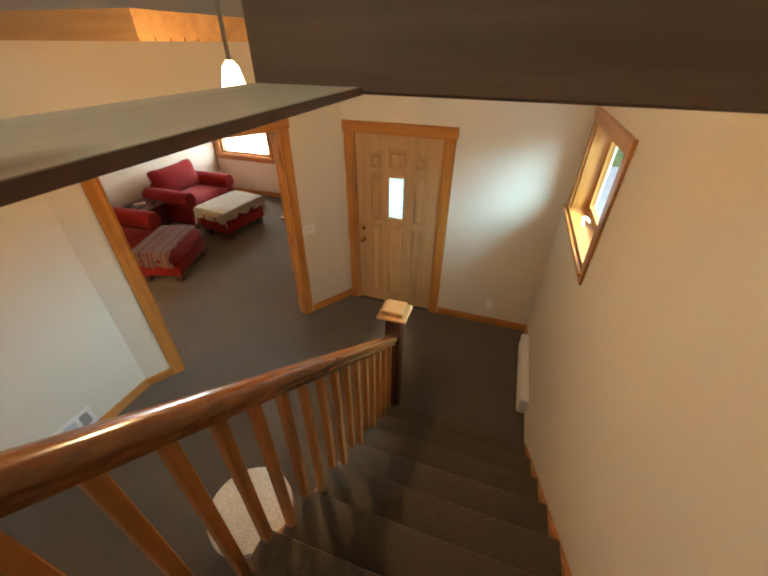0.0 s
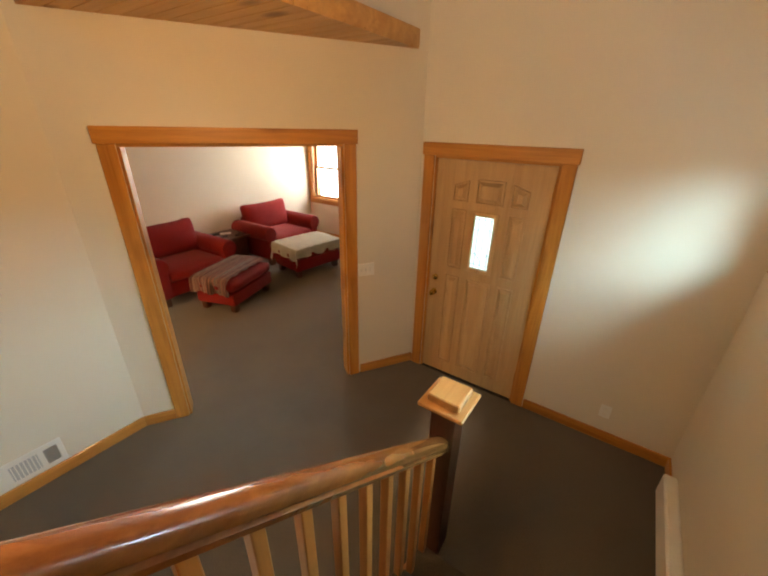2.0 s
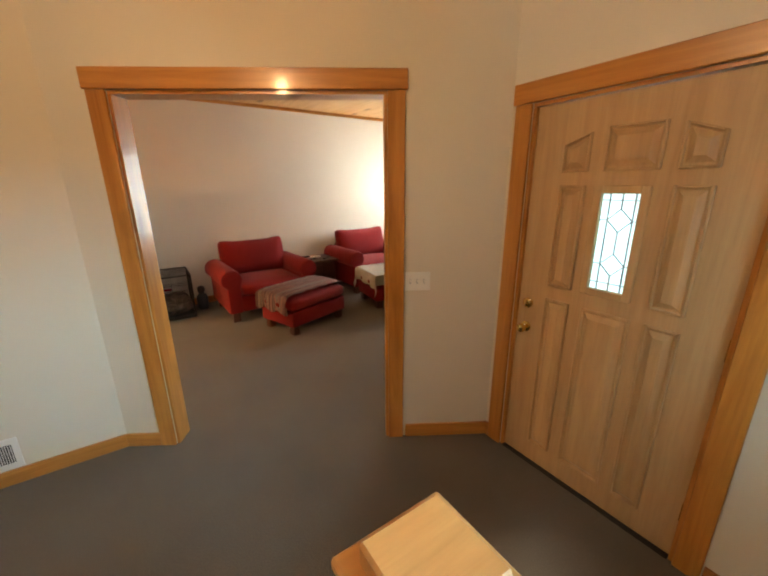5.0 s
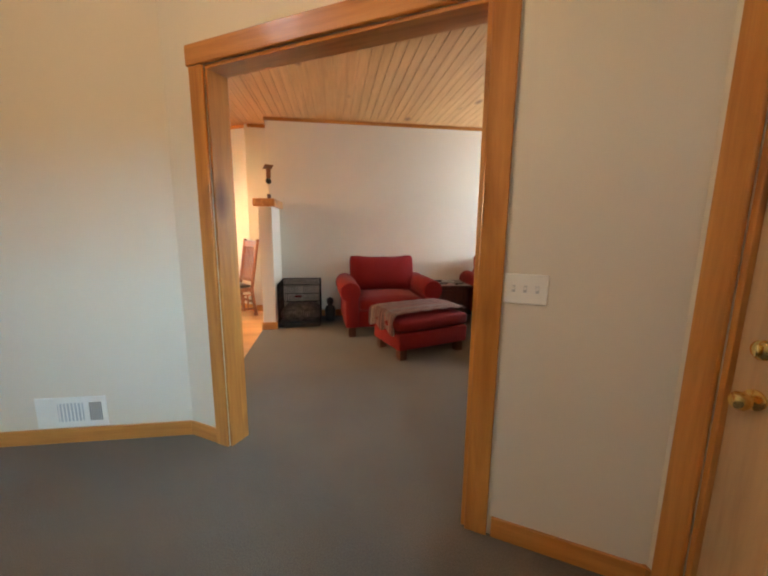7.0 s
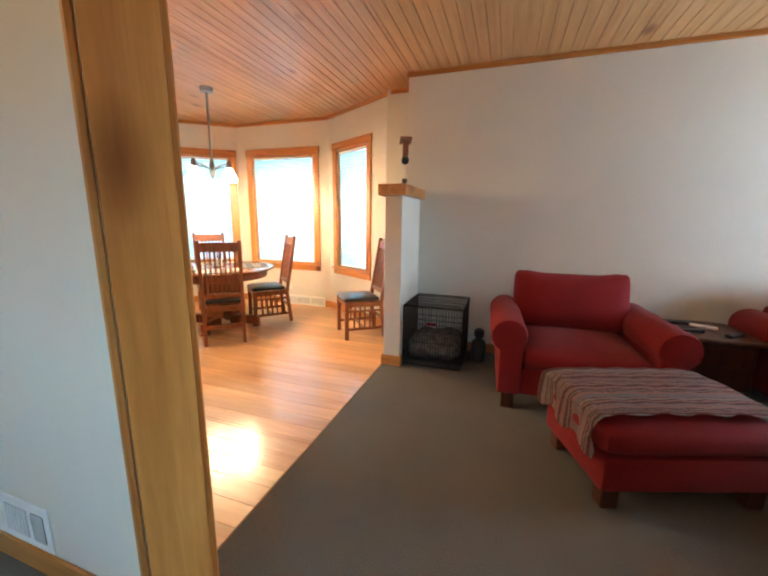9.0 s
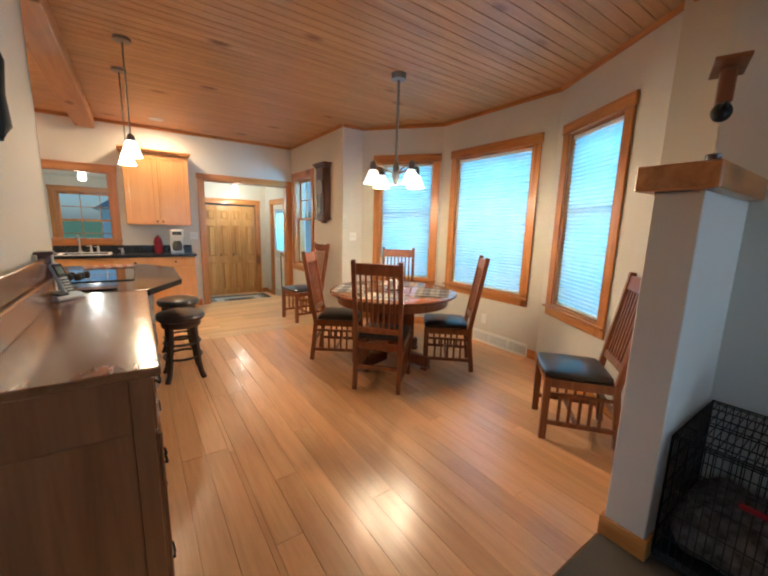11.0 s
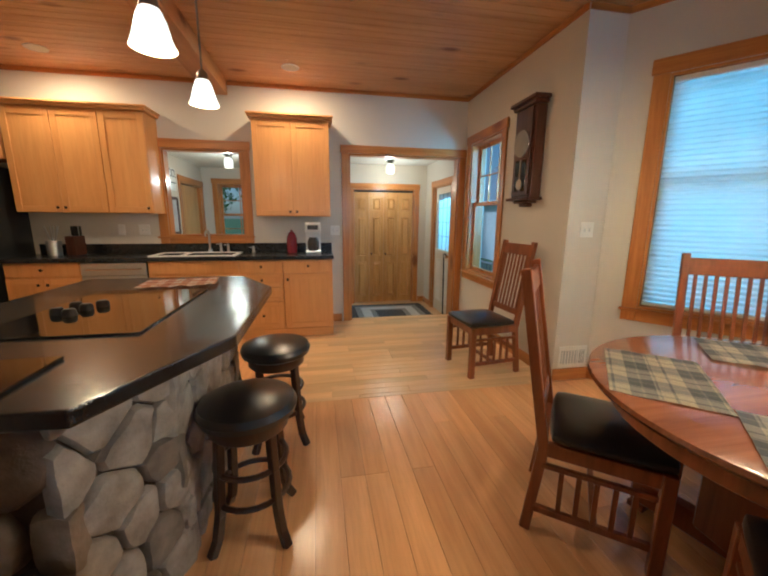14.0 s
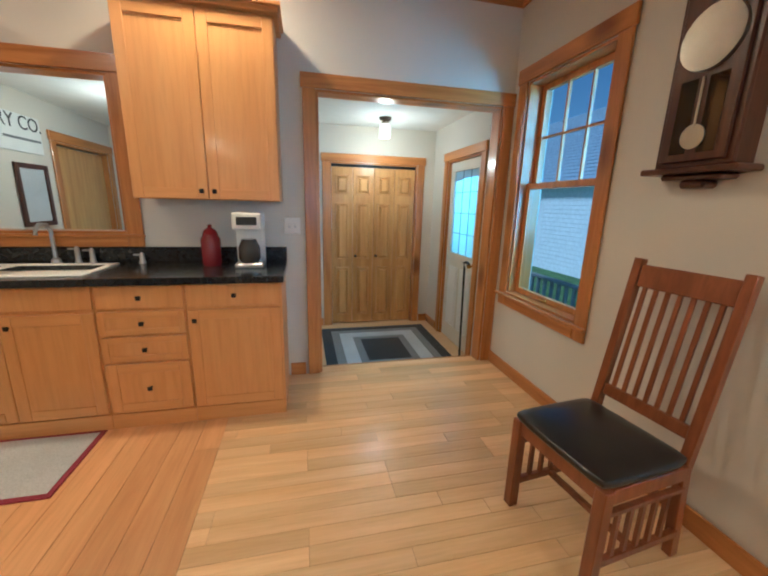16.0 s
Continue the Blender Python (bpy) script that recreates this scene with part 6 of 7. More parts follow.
def shaker(parent, name, x0, x1, z0, z1, y, knobs=(), flat=False):
    """A cabinet front: flat field with a raised frame round it, and its knobs."""
    d = box_part(name, parent, M_CAB, x0, x1, y, y + 0.012, z0, z1, 0.002)
    e = 0.058 if z1 - z0 > 0.3 else 0.034
    for a, b, c, f, mt in ((x0, x0 + e, z0, z1, M_CAB), (x1 - e, x1, z0, z1, M_CAB), (x0 + e, x1 - e, z0, z0 + e, M_CABX), (x0 + e, x1 - e, z1 - e, z1, M_CABX)):
        if not flat:
            box_part("rail", d, mt, a + 0.0002, b - 0.0002, y + 0.0121, y + 0.020, c, f, 0.0025)
    for kx, kz in knobs:
        bm = bmesh.new()
        bx(bm, kx - 0.013, kx + 0.013, y + 0.034, y + 0.042, kz - 0.013, kz + 0.013, 0.004)
        tube(bm, [(kx, y + 0.012, kz), (kx, y + 0.035, kz)], 0.006)
        part("knob", bm, M_IRON, d, "square dark iron knob")
    return d


def base_unit(x0, x1, label):
    c = thing("base_cabinet", Matrix.Translation((x0, YC, 0)), label, "kitchen cabinet", "base cabinets")
    w = x1 - x0
    box_part("body", c, M_CAB, 0.0008, w - 0.0008, YB - YC, -0.001, 0.0, 0.872, 0.001)
    box_part("plinth", c, M_CABX, 0.0008, w - 0.0008, 0.0, 0.012, 0.0, 0.095, 0.003)
    return c, w


c, w = base_unit(-4.06, -3.53, "maple base cabinet with one drawer over one door")
shaker(c, "drawer", 0.012, w - 0.008, 0.735, 0.862, 0.0, [(w / 2, 0.80)], True)
shaker(c, "door", 0.012, w - 0.008, 0.105, 0.715, 0.0, [(w - 0.045, 0.655)])
c, w = base_unit(-3.53, -3.08, "maple base cabinet with four drawers")
for z0, z1 in ((0.735, 0.862), (0.585, 0.718), (0.425, 0.568), (0.105, 0.408)):
    shaker(c, "drawer", 0.008, w - 0.008, z0, z1, 0.0, [(w / 2, (z0 + z1) / 2)], z0 > 0.7)
c, w = base_unit(-3.08, -2.20, "maple sink cabinet with two doors")
shaker(c, "drawer", 0.008, w - 0.008, 0.735, 0.862, 0.0, (), True)
shaker(c, "door", 0.008, w / 2 - 0.002, 0.105, 0.715, 0.0, [(w / 2 - 0.045, 0.655)])
shaker(c, "door", w / 2 + 0.002, w - 0.008, 0.105, 0.715, 0.0, [(w / 2 + 0.045, 0.655)])
dw = thing("dishwasher", Matrix.Translation((-2.20, YC, 0)), "pale steel dishwasher under the counter", "dishwasher")
box_part("body", dw, M_BLACK, 0.004, 0.596, YB - YC, -0.001, 0.0, 0.87, 0.002)
box_part("door", dw, M_STEEL, 0.008, 0.592, 0.0, 0.022, 0.11, 0.73, 0.005, "pale steel door")
box_part("control_panel", dw, M_STEEL, 0.008, 0.592, 0.0, 0.026, 0.735, 0.862, 0.005)
bm = bmesh.new()
tube(bm, [(0.05, 0.026, 0.80), (0.07, 0.05, 0.80), (0.53, 0.05, 0.80), (0.55, 0.026, 0.80)], 0.009)
part("handle", bm, M_CHROME, dw, "", True)
c, w = base_unit(-1.60, -0.95, "maple base cabinet with a drawer and two doors")
shaker(c, "drawer", 0.008, w - 0.008, 0.735, 0.862, 0.0, [(w / 2, 0.80)], True)
shaker(c, "door", 0.008, w / 2 - 0.002, 0.105, 0.715, 0.0, [(w / 2 - 0.04, 0.655)])
shaker(c, "door", w / 2 + 0.002, w - 0.008, 0.105, 0.715, 0.0, [(w / 2 + 0.04, 0.655)])

ct = thing("worktop", Matrix.Translation((-2.5, -4.1, 0)), "black worktop with a low splashback along the wall", "worktop")
bm = bmesh.new()
SX0, SX1, SY0, SY1 = -0.52, 0.28, -0.15, 0.22
for q in ((-1.575, SX0, -0.266, 0.305), (SX1, 1.55, -0.266, 0.305), (SX0, SX1, -0.266, SY0), (SX0, SX1, SY1, 0.305)):
    bx(bm, q[0], q[1], q[2], q[3], 0.874, 0.914)
bx(bm, -1.575, 1.55, 0.305, 0.312, 0.874, 0.914, 0.003)
part("top", bm, M_BLACKTOP, ct, "black counter")
box_part("splashback", ct, M_BLACKTOP, -1.575, 1.55, -0.266, -0.245, 0.9145, 1.015, 0.003)
sk = thing("sink", Matrix.Translation((-2.5, -4.1, 0)), "white enamel double sink", "sink")
bm = bmesh.new()
for q in ((SX0 - 0.02, SX0 + 0.02, SY0 - 0.02, SY1 + 0.02), (SX1 - 0.02, SX1 + 0.02, SY0 - 0.02, SY1 + 0.02), (SX0 + 0.02, SX1 - 0.02, SY0 - 0.02, SY0 + 0.02), (SX0 + 0.02, SX1 - 0.02, SY1 - 0.02, SY1 + 0.02), (-0.02, 0.02, SY0 + 0.02, SY1 - 0.02)):
    bx(bm, q[0], q[1], q[2], q[3], 0.9145, 0.924, 0.003)
part("rim", bm, M_WHITE, sk, "white rim")
bm = bmesh.new()
bx(bm, SX0 + 0.01, SX1 - 0.01, SY0 + 0.01, SY1 - 0.01, 0.876, 0.886)
part("basin", bm, M_WHITE, sk, "shallow white basin")
fa = thing("faucet", Matrix.Translation((-2.68, -4.30, 0.9145)), "brushed steel sink faucet with side sprayer and handles", "faucet")
bm = bmesh.new()
tube(bm, [(0, 0, 0), (0, 0, 0.20), (0, 0.03, 0.245), (0, 0.09, 0.25), (0, 0.13, 0.22), (0, 0.135, 0.19)], 0.012)
lathe(bm, [(0.02, 0), (0.028, 0.0), (0.024, 0.03), (0.012, 0.04)], 14)
part("spout", bm, M_STEEL, fa, "", True)
for dx, hh in ((-0.12, 0.10), (-0.20, 0.09), (-0.48, 0.06)):
    bm = bmesh.new()
    lathe(bm, [(0.005, 0), (0.022, 0.0), (0.016, 0.02), (0.013, hh), (0.006, hh + 0.01)], 12, Matrix.Translation((dx, 0, 0)))
    bx(bm, dx - 0.006, dx + 0.05, -0.006, 0.006, hh - 0.01, hh, 0.002)
    part("handle", bm, M_STEEL, fa, "", True)


def wall_unit(x0, x1, z0, z1, doors, label, knobs):
    c = thing("wall_cabinet", Matrix.Translation((x0, -4.075, z0)), label, "kitchen cabinet", "wall cabinets")
    w, h = x1 - x0, z1 - z0
    box_part("body", c, M_CAB, 0.0, w, YB + 4.075, -0.001, 0.0, h, 0.002)
    e = [w * k / doors for k in range(doors + 1)]
    for k in range(doors):
        kx = e[k] + 0.035 if knobs[k] == "l" else e[k + 1] - 0.035
        shaker(c, "door", e[k] + 0.003, e[k + 1] - 0.003, 0.006, h - 0.02, 0.0, [(kx, 0.05)])
    bm = bmesh.new()
    bx(bm, -0.03, w + 0.03, YB + 4.077, 0.040, h + 0.0005, h + 0.030, 0.004)
    bx(bm, -0.045, w + 0.045, YB + 4.077, 0.056, h + 0.030, h + 0.050, 0.004)
    part("crown", bm, M_CABX, c, "stepped crown moulding")
    return c


wall_unit(-4.06, -3.25, 1.33, 2.345, 2, "maple wall cabinet with two doors beside the inner window", "rl")
wall_unit(-2.23, -1.00, 1.35, 2.345, 3, "long maple wall cabinet with three doors", "lrl")
wall_unit(-0.98, 0.10, 1.85, 2.32, 2, "short maple cabinet above the refrigerator", "rl")
fr = thing("refrigerator", Matrix.Translation((-0.45, -4.0, 0)), "steel refrigerator with dark sides", "refrigerator")
box_part("body", fr, M_BLACK, -0.45, 0.45, -0.36, 0.38, 0.02, 1.78, 0.006, "dark grey body")
box_part("door", fr, M_STEEL, -0.45, -0.003, 0.381, 0.44, 0.05, 1.78, 0.012, "steel door")
box_part("door", fr, M_STEEL, 0.003, 0.45, 0.381, 0.44, 0.05, 1.78, 0.012, "steel door")
box_part("base", fr, M_BLACK, -0.43, 0.43, -0.34, 0.36, 0.0, 0.0195, 0.0)

cm = thing("coffee_maker", Matrix.Translation((-3.855, -4.16, 0.9145)), "white and steel drip coffee maker on the worktop", "coffee maker")
box_part("base", cm, M_STEEL, -0.085, 0.085, -0.10, 0.11, 0.0, 0.03, 0.006)
box_part("column", cm, M_WHITE, -0.085, 0.085, -0.10, -0.01, 0.0305, 0.24, 0.006)
box_part("head", cm, M_WHITE, -0.088, 0.088, -0.10, 0.11, 0.2405, 0.345, 0.010)
box_part("display", cm, M_BLACK, -0.06, 0.06, 0.1105, 0.114, 0.27, 0.32, 0.002, "black display panel")
bm = bmesh.new()
lathe(bm, [(0.005, 0.031), (0.055, 0.031), (0.068, 0.06), (0.066, 0.13), (0.05, 0.165), (0.045, 0.18)], 20, Matrix.Translation((0, 0.05, 0)))
part("carafe", bm, plain("smoky_glass", (0.05, 0.045, 0.04), 0.08, coat=0.4), cm, "dark glass carafe", True)
bm = bmesh.new()
lathe(bm, [(0.005, 0), (0.055, 0.0), (0.062, 0.02), (0.06, 0.17), (0.045, 0.20), (0.048, 0.205), (0.035, 0.23), (0.012, 0.245), (0.014, 0.26), (0.003, 0.265)], 20)
ob = solid("canister", bm, M_CERAMIC, "dark red ceramic canister with a lid", "canister", smooth=True)
ob.matrix_basis = pose(-3.61, -4.19, 0.9145)
kb = thing("knife_block", pose(-1.42, -4.14, 0.9145, 0, 0, -12), "wooden knife block with dark handles", "knife block")
box_part("block", kb, M_DARKWOOD, -0.05, 0.05, -0.07, 0.07, 0, 0.20, 0.006)
for k in range(5):
    box_part("handle", kb, M_BLACK, -0.04 + k * 0.018, -0.028 + k * 0.018, -0.05 + 0.02 * (k % 3), -0.03 + 0.02 * (k % 3), 0.201, 0.30, 0.003)
bm = bmesh.new()
lathe(bm, [(0.005, 0), (0.06, 0.0), (0.065, 0.14), (0.06, 0.15)], 18)
for k in range(6):
    tube(bm, [(0.02 * math.cos(k), 0.02 * math.sin(k), 0.14), (0.06 * math.cos(k), 0.06 * math.sin(k), 0.30)], 0.006, 6)
ob = solid("utensil_crock", bm, M_STEEL, "steel crock with cooking utensils", "utensil holder", smooth=True)
ob.matrix_basis = pose(-1.22, -4.14, 0.9145)

wk = on_wall((-5.79, -4.37), (0.3, -4.37))
switch_plate("light_switch", wk @ Matrix.Translation((1.67, 0, 1.165)), 2, "white double switch by the hall opening")
switch_plate("wall_outlet", wk @ Matrix.Translation((4.03, 0, 1.17)), 1, "white outlet above the worktop", "outlet", True)
switch_plate("light_switch", wk @ Matrix.Translation((3.80, 0, 1.17)), 2, "white double switch above the worktop")
wr = on_wall(bay[1], bay[0])
switch_plate("light_switch", wr @ Matrix.Translation((0.15, 0, 1.24)), 2, "white double switch beside the bay")
vent("wall_register", wr @ Matrix.Translation((0.03, 0.016, 0.11)), 0.26, 0.19, "white wall register near the floor", 6, ((0.02, 0.07), (0.085, 0.24)))
wb = on_wall(bay[3], bay[2])
vent("wall_register", wb @ Matrix.Translation((0.09, 0.016, 0.0)), 0.78, 0.155, "long cream return grille below the bay window", 9, ((0.02, 0.25), (0.265, 0.51), (0.525, 0.76)))
switch_plate("wall_outlet", wb @ Matrix.Translation((0.73, 0, 0.30)), 1, "white outlet below the bay window", "outlet", True)

# wall clock
ck = thing("wall_clock", on_wall((-5.79, -2.35), (-5.79, -6.03)) @ Matrix.Translation((0.525, 0.002, 1.445)), "dark wooden pendulum wall clock with a glazed door", "clock")
box_part("case", ck, M_DARKWOOD, -0.15, 0.15, 0.0, 0.10, 0.06, 0.80, 0.006)
bm = bmesh.new()
bx(bm, -0.195, 0.195, 0.0, 0.145, 0.835, 0.865, 0.006)
bx(bm, -0.175, 0.175, 0.0, 0.125, 0.8005, 0.835, 0.01)
part("cornice", bm, M_DARKWOOD, ck)
bm = bmesh.new()
bx(bm, -0.185, 0.185, 0.0, 0.135, 0.035, 0.0595, 0.006)
bx(bm, -0.12, 0.12, 0.0, 0.10, 0.012, 0.035, 0.01)
bx(bm, -0.05, 0.05, 0.0, 0.08, -0.02, 0.012, 0.01)
part("plinth", bm, M_DARKWOOD, ck)
dr = box_part("door", ck, M_DARKWOOD, -0.125, 0.125, 0.1002, 0.115, 0.08, 0.79, 0.004)
bm = bmesh.new()
rot = Matrix.Translation((0, 0.1152, 0.51)) @ Matrix.Rotation(radians(-90), 4, "X")
lathe(bm, [(0.003, 0), (0.098, 0), (0.098, 0.004), (0.003, 0.004)], 32, rot)
dial = part("dial", bm, plain("aged_cream_dial", (0.66, 0.62, 0.52), 0.6), dr, "aged cream dial", True)
bm = bmesh.new()
lathe(bm, [(0.096, 0), (0.112, 0.0), (0.110, 0.012), (0.098, 0.010)], 32, rot)
part("bezel", bm, M_PEWTER, dr, "dull metal rim", True)
for k in range(12):
    a = k * math.pi / 6
    box_part("numeral", dial, M_BLACK, 0.072, 0.088, 0.0042, 0.0052, -0.004, 0.004, 0.0, "", Matrix.Translation((0, 0.1152, 0.51)) @ Matrix.Rotation(a, 4, "Y"))
for a, r in ((radians(190), 0.05), (radians(12), 0.075)):
    box_part("pointer", dial, M_BLACK, 0.0, r, 0.0055, 0.007, -0.003, 0.003, 0.0, "", Matrix.Translation((0, 0.1152, 0.51)) @ Matrix.Rotation(a, 4, "Y"))
for k, q in enumerate(((-0.085, -0.02), (0.02, 0.085))):
    box_part("door_window", dr, M_COOK, q[0], q[1], 0.1151, 0.117, 0.11, 0.38, 0.001, "dark glazed pane")
bm = bmesh.new()
lathe(bm, [(0.003, 0), (0.045, 0), (0.045, 0.005), (0.003, 0.008)], 24, Matrix.Translation((0, 0.118, 0.17)) @ Matrix.Rotation(radians(-90), 4, "X"))
tube(bm, [(0, 0.121, 0.20), (0, 0.121, 0.38)], 0.004)
part("pendulum", bm, plain("dull_brass", (0.42, 0.36, 0.26), 0.45, 0.6), dr, "brass pendulum", True)

# ---- back entry ----
for lx, ly in ((-5.05, -5.55), (-2.69, -5.50)):
    fl_ = thing("flush_light", Matrix.Translation((lx, ly, 2.20)), "small lit ceiling light with a ribbed glass jar", "lamp", "entry lights")
    bm = bmesh.new()
    lathe(bm, [(0.005, -0.03), (0.055, -0.03), (0.065, -0.001), (0.005, -0.001)], 20)
    lathe(bm, [(0.005, -0.06), (0.035, -0.06), (0.03, -0.03), (0.005, -0.03)], 16)
    part("canopy", bm, M_PEWTER, fl_, "", True)
    bm = bmesh.new()
    lathe(bm, [(0.005, -0.20), (0.05, -0.195), (0.056, -0.17), (0.056, -0.09), (0.04, -0.065), (0.005, -0.0605)], 20)
    part("shade", bm, M_SHADEGLASS, fl_, "glowing ribbed glass", True)
    bulb("bulb_entry", (lx, ly, 1.80), 34, (1.0, 0.80, 0.55))
rug = thing("entry_rug", Matrix.Translation((-5.02, -5.16, -0.18)), "grey and black rug of nested rectangles in the entry", "rug")
for k, (a, b, mt) in enumerate(((0.64, 0.70, M_DARKRUG), (0.53, 0.59, M_MIDRUG), (0.44, 0.50, M_LIGHTRUG), (0.30, 0.36, M_MIDRUG), (0.22, 0.28, M_DARKRUG))):
    box_part("band", rug, mt, -a, a, -b, b, 0.0 if k == 0 else 0.008 + k * 0.0015 - 0.0015, 0.008 + k * 0.0015, 0.0)
mat_ = thing("sink_mat", Matrix.Translation((-2.55, -3.55, 0.0)), "pale floor mat with a crimson border before the sink", "rug")
box_part("border", mat_, M_REDEDGE, -0.50, 0.50, -0.28, 0.22, 0.0005, 0.010, 0.002)
box_part("field", mat_, M_LIGHTRUG, -0.475, 0.475, -0.255, 0.195, 0.0105, 0.012, 0.0)
bm = bmesh.new()
tube(bm, [(0, 0, 0), (0.0, -0.04, 0.93)], 0.011)
tube(bm, [(0.0, -0.04, 0.92), (0.0, -0.06, 0.97), (0.0, 0.0, 0.985), (0.0, 0.05, 0.975)], 0.013)
ob = solid("walking_stick", bm, M_BLACK, "black walking stick leaning on the side door", "walking stick", smooth=True)
ob.matrix_basis = pose(-5.735, -4.84, -0.18, 0, 0, 0)
# utility room seen through the inner window
wu = on_wall((-1.85, -7.1), (-1.85, -4.49))
w = thing("door_4", wu, "pine-cased doorway of the utility room with an open pine door", "door", "", "structure")
casing(w, 0.115, 1.095, -0.18, 1.85, w=0.085, depth=0.10)
box_part("door_leaf", w, M_PINEDOOR, 0.14, 1.07, -0.09, -0.05, -0.17, 1.82, 0.003)
sign = thing("wall_sign", wu @ Matrix.Translation((1.52, 0.002, 1.86)), "white painted wooden sign with dark capital letters", "sign")
box_part("board", sign, M_WHITE, -0.22, 0.30, 0.0, 0.018, -0.17, 0.14, 0.004)
cu = bpy.data.curves.new("letters", "FONT")
cu.body, cu.size, cu.extrude = "RY CO.", 0.16, 0.001
cu.align_x = "CENTER"
tmp = bpy.data.objects.new("letters", cu)
me = bpy.data.meshes.new_from_object(tmp)
me.materials.append(M_BLACK)
bpy.data.objects.remove(tmp)
letters = new("letters", me)
letters.parent = sign
letters.matrix_basis = Matrix.Translation((0.03, 0.0195, 0.02)) @ Matrix.Rotation(math.pi, 4, "Z") @ Matrix.Rotation(radians(90), 4, "X")
box_part("small_print", sign, M_MIDRUG, -0.2, 0.24, 0.0181, 0.0195, -0.07, -0.05, 0.0, "grey line of small print")
pf = thing("picture_frame", wu @ Matrix.Translation((1.50, 0.002, 1.33)), "dark framed picture on the utility room wall", "picture")
bm = bmesh.new()
for q in ((-0.2, -0.16, -0.27, 0.27), (0.16, 0.2, -0.27, 0.27), (-0.16, 0.16, 0.23, 0.27), (-0.16, 0.16, -0.27, -0.23)):
    bx(bm, q[0], q[1], 0.0, 0.025, q[2], q[3], 0.003)
part("frame", bm, M_DARKWOOD, pf)
box_part("print", pf, M_LIGHTRUG, -0.158, 0.158, 0.002, 0.010, -0.228, 0.228, 0.0, "pale print")

# ---- outdoors ----
bm = bmesh.new()
prism(bm, [(-400, -400), (400, -400), (400, 400), (-400, 400)], -0.75, -0.62)
solid("ground", bm, M_GRASS, "lawn around the house", "ground", "structure")
# pale slab added so that the view through the stair window is brighter
bm = bmesh.new()
prism(bm, [(1.3, -9.0), (14.0, -9.0), (14.0, 14.0), (1.3, 14.0)], -0.62, -0.58)
solid("driveway", bm, M_CONCRETE, "pale concrete slab added to brighten the stair window's view", "driveway", "structure")
hs = thing("neighbour_house", pose(-12.0, -10.5, -0.62, 0, 0, -90), "white clapboard neighbouring house with a grey shingle roof", "house")
box_part("wall", hs, M_SIDING, -7.0, 9.0, -6.0, 0.0, 0.0, 2.9, 0.0, "white clapboard wall")
bm = bmesh.new()
for k in range(22):
    bx(bm, -7.02, 9.02, 0.001, 0.012 + 0.010, k * 0.13, k * 0.13 + 0.118, 0.004)
part("clapboard", bm, M_SIDING, hs, "overlapping white boards")
bm = bmesh.new()
pts = [(0.22, 2.75), (-3.0, 5.6), (-6.4, 2.75), (-6.4, 2.65), (0.22, 2.65)]
lo = [bm.verts.new((-7.4, y, z)) for y, z in pts]
hi = [bm.verts.new((9.4, y, z)) for y, z in pts]
bm.faces.new(lo)
bm.faces.new(hi[::-1])
for k in range(5):
    bm.faces.new((lo[k], hi[k], hi[(k + 1) % 5], lo[(k + 1) % 5]))
roof = part("roof", bm, M_SHINGLE, hs, "grey-blue shingle roof")
bm = bmesh.new()
for k in range(24):
    y = 0.22 - k * 0.135
    z = 2.75 + k * 0.135 * 2.85 / 3.22
    bx(bm, -7.4, 9.4, y - 0.14, y, z + 0.02, z + 0.035, 0.0, None)
part("shingle_course", bm, M_SHINGLE, roof, "overlapping shingle rows")
box_part("gutter", hs, M_WHITE, -7.4, 9.4, 0.22, 0.33, 2.62, 2.74, 0.02, "white gutter")
box_part("door", hs, M_CERAMIC, 2.80, 3.2, 0.024, 0.05, 0.1, 1.7, 0.006, "red door")
rl = thing("deck_railing", Matrix.Translation((-7.7, -5.0, -0.62)), "weathered grey deck railing outside the window", "railing")
box_part("rail", rl, M_GREYWOOD, -0.05, 0.05, -4.6, 1.6, 0.93, 0.97, 0.006)
box_part("rail", rl, M_GREYWOOD, -0.03, 0.03, -4.6, 1.6, 0.20, 0.25, 0.006)
for k in range(41):
    box_part("baluster", rl, M_GREYWOOD, -0.02, 0.02, -4.52 + k * 0.15, -4.48 + k * 0.15, 0.2505, 0.9295, 0.002)
box_part("deck", rl, M_GREYWOOD, -0.1, 1.65, -4.7, 1.7, 0.02, 0.08, 0.004)
for y in (-4.6, -2.0, 0.0, 1.6):
    box_part("post", rl, M_GREYWOOD, -0.055, 0.055, y - 0.055, y + 0.055, 0.0, 1.03, 0.004)


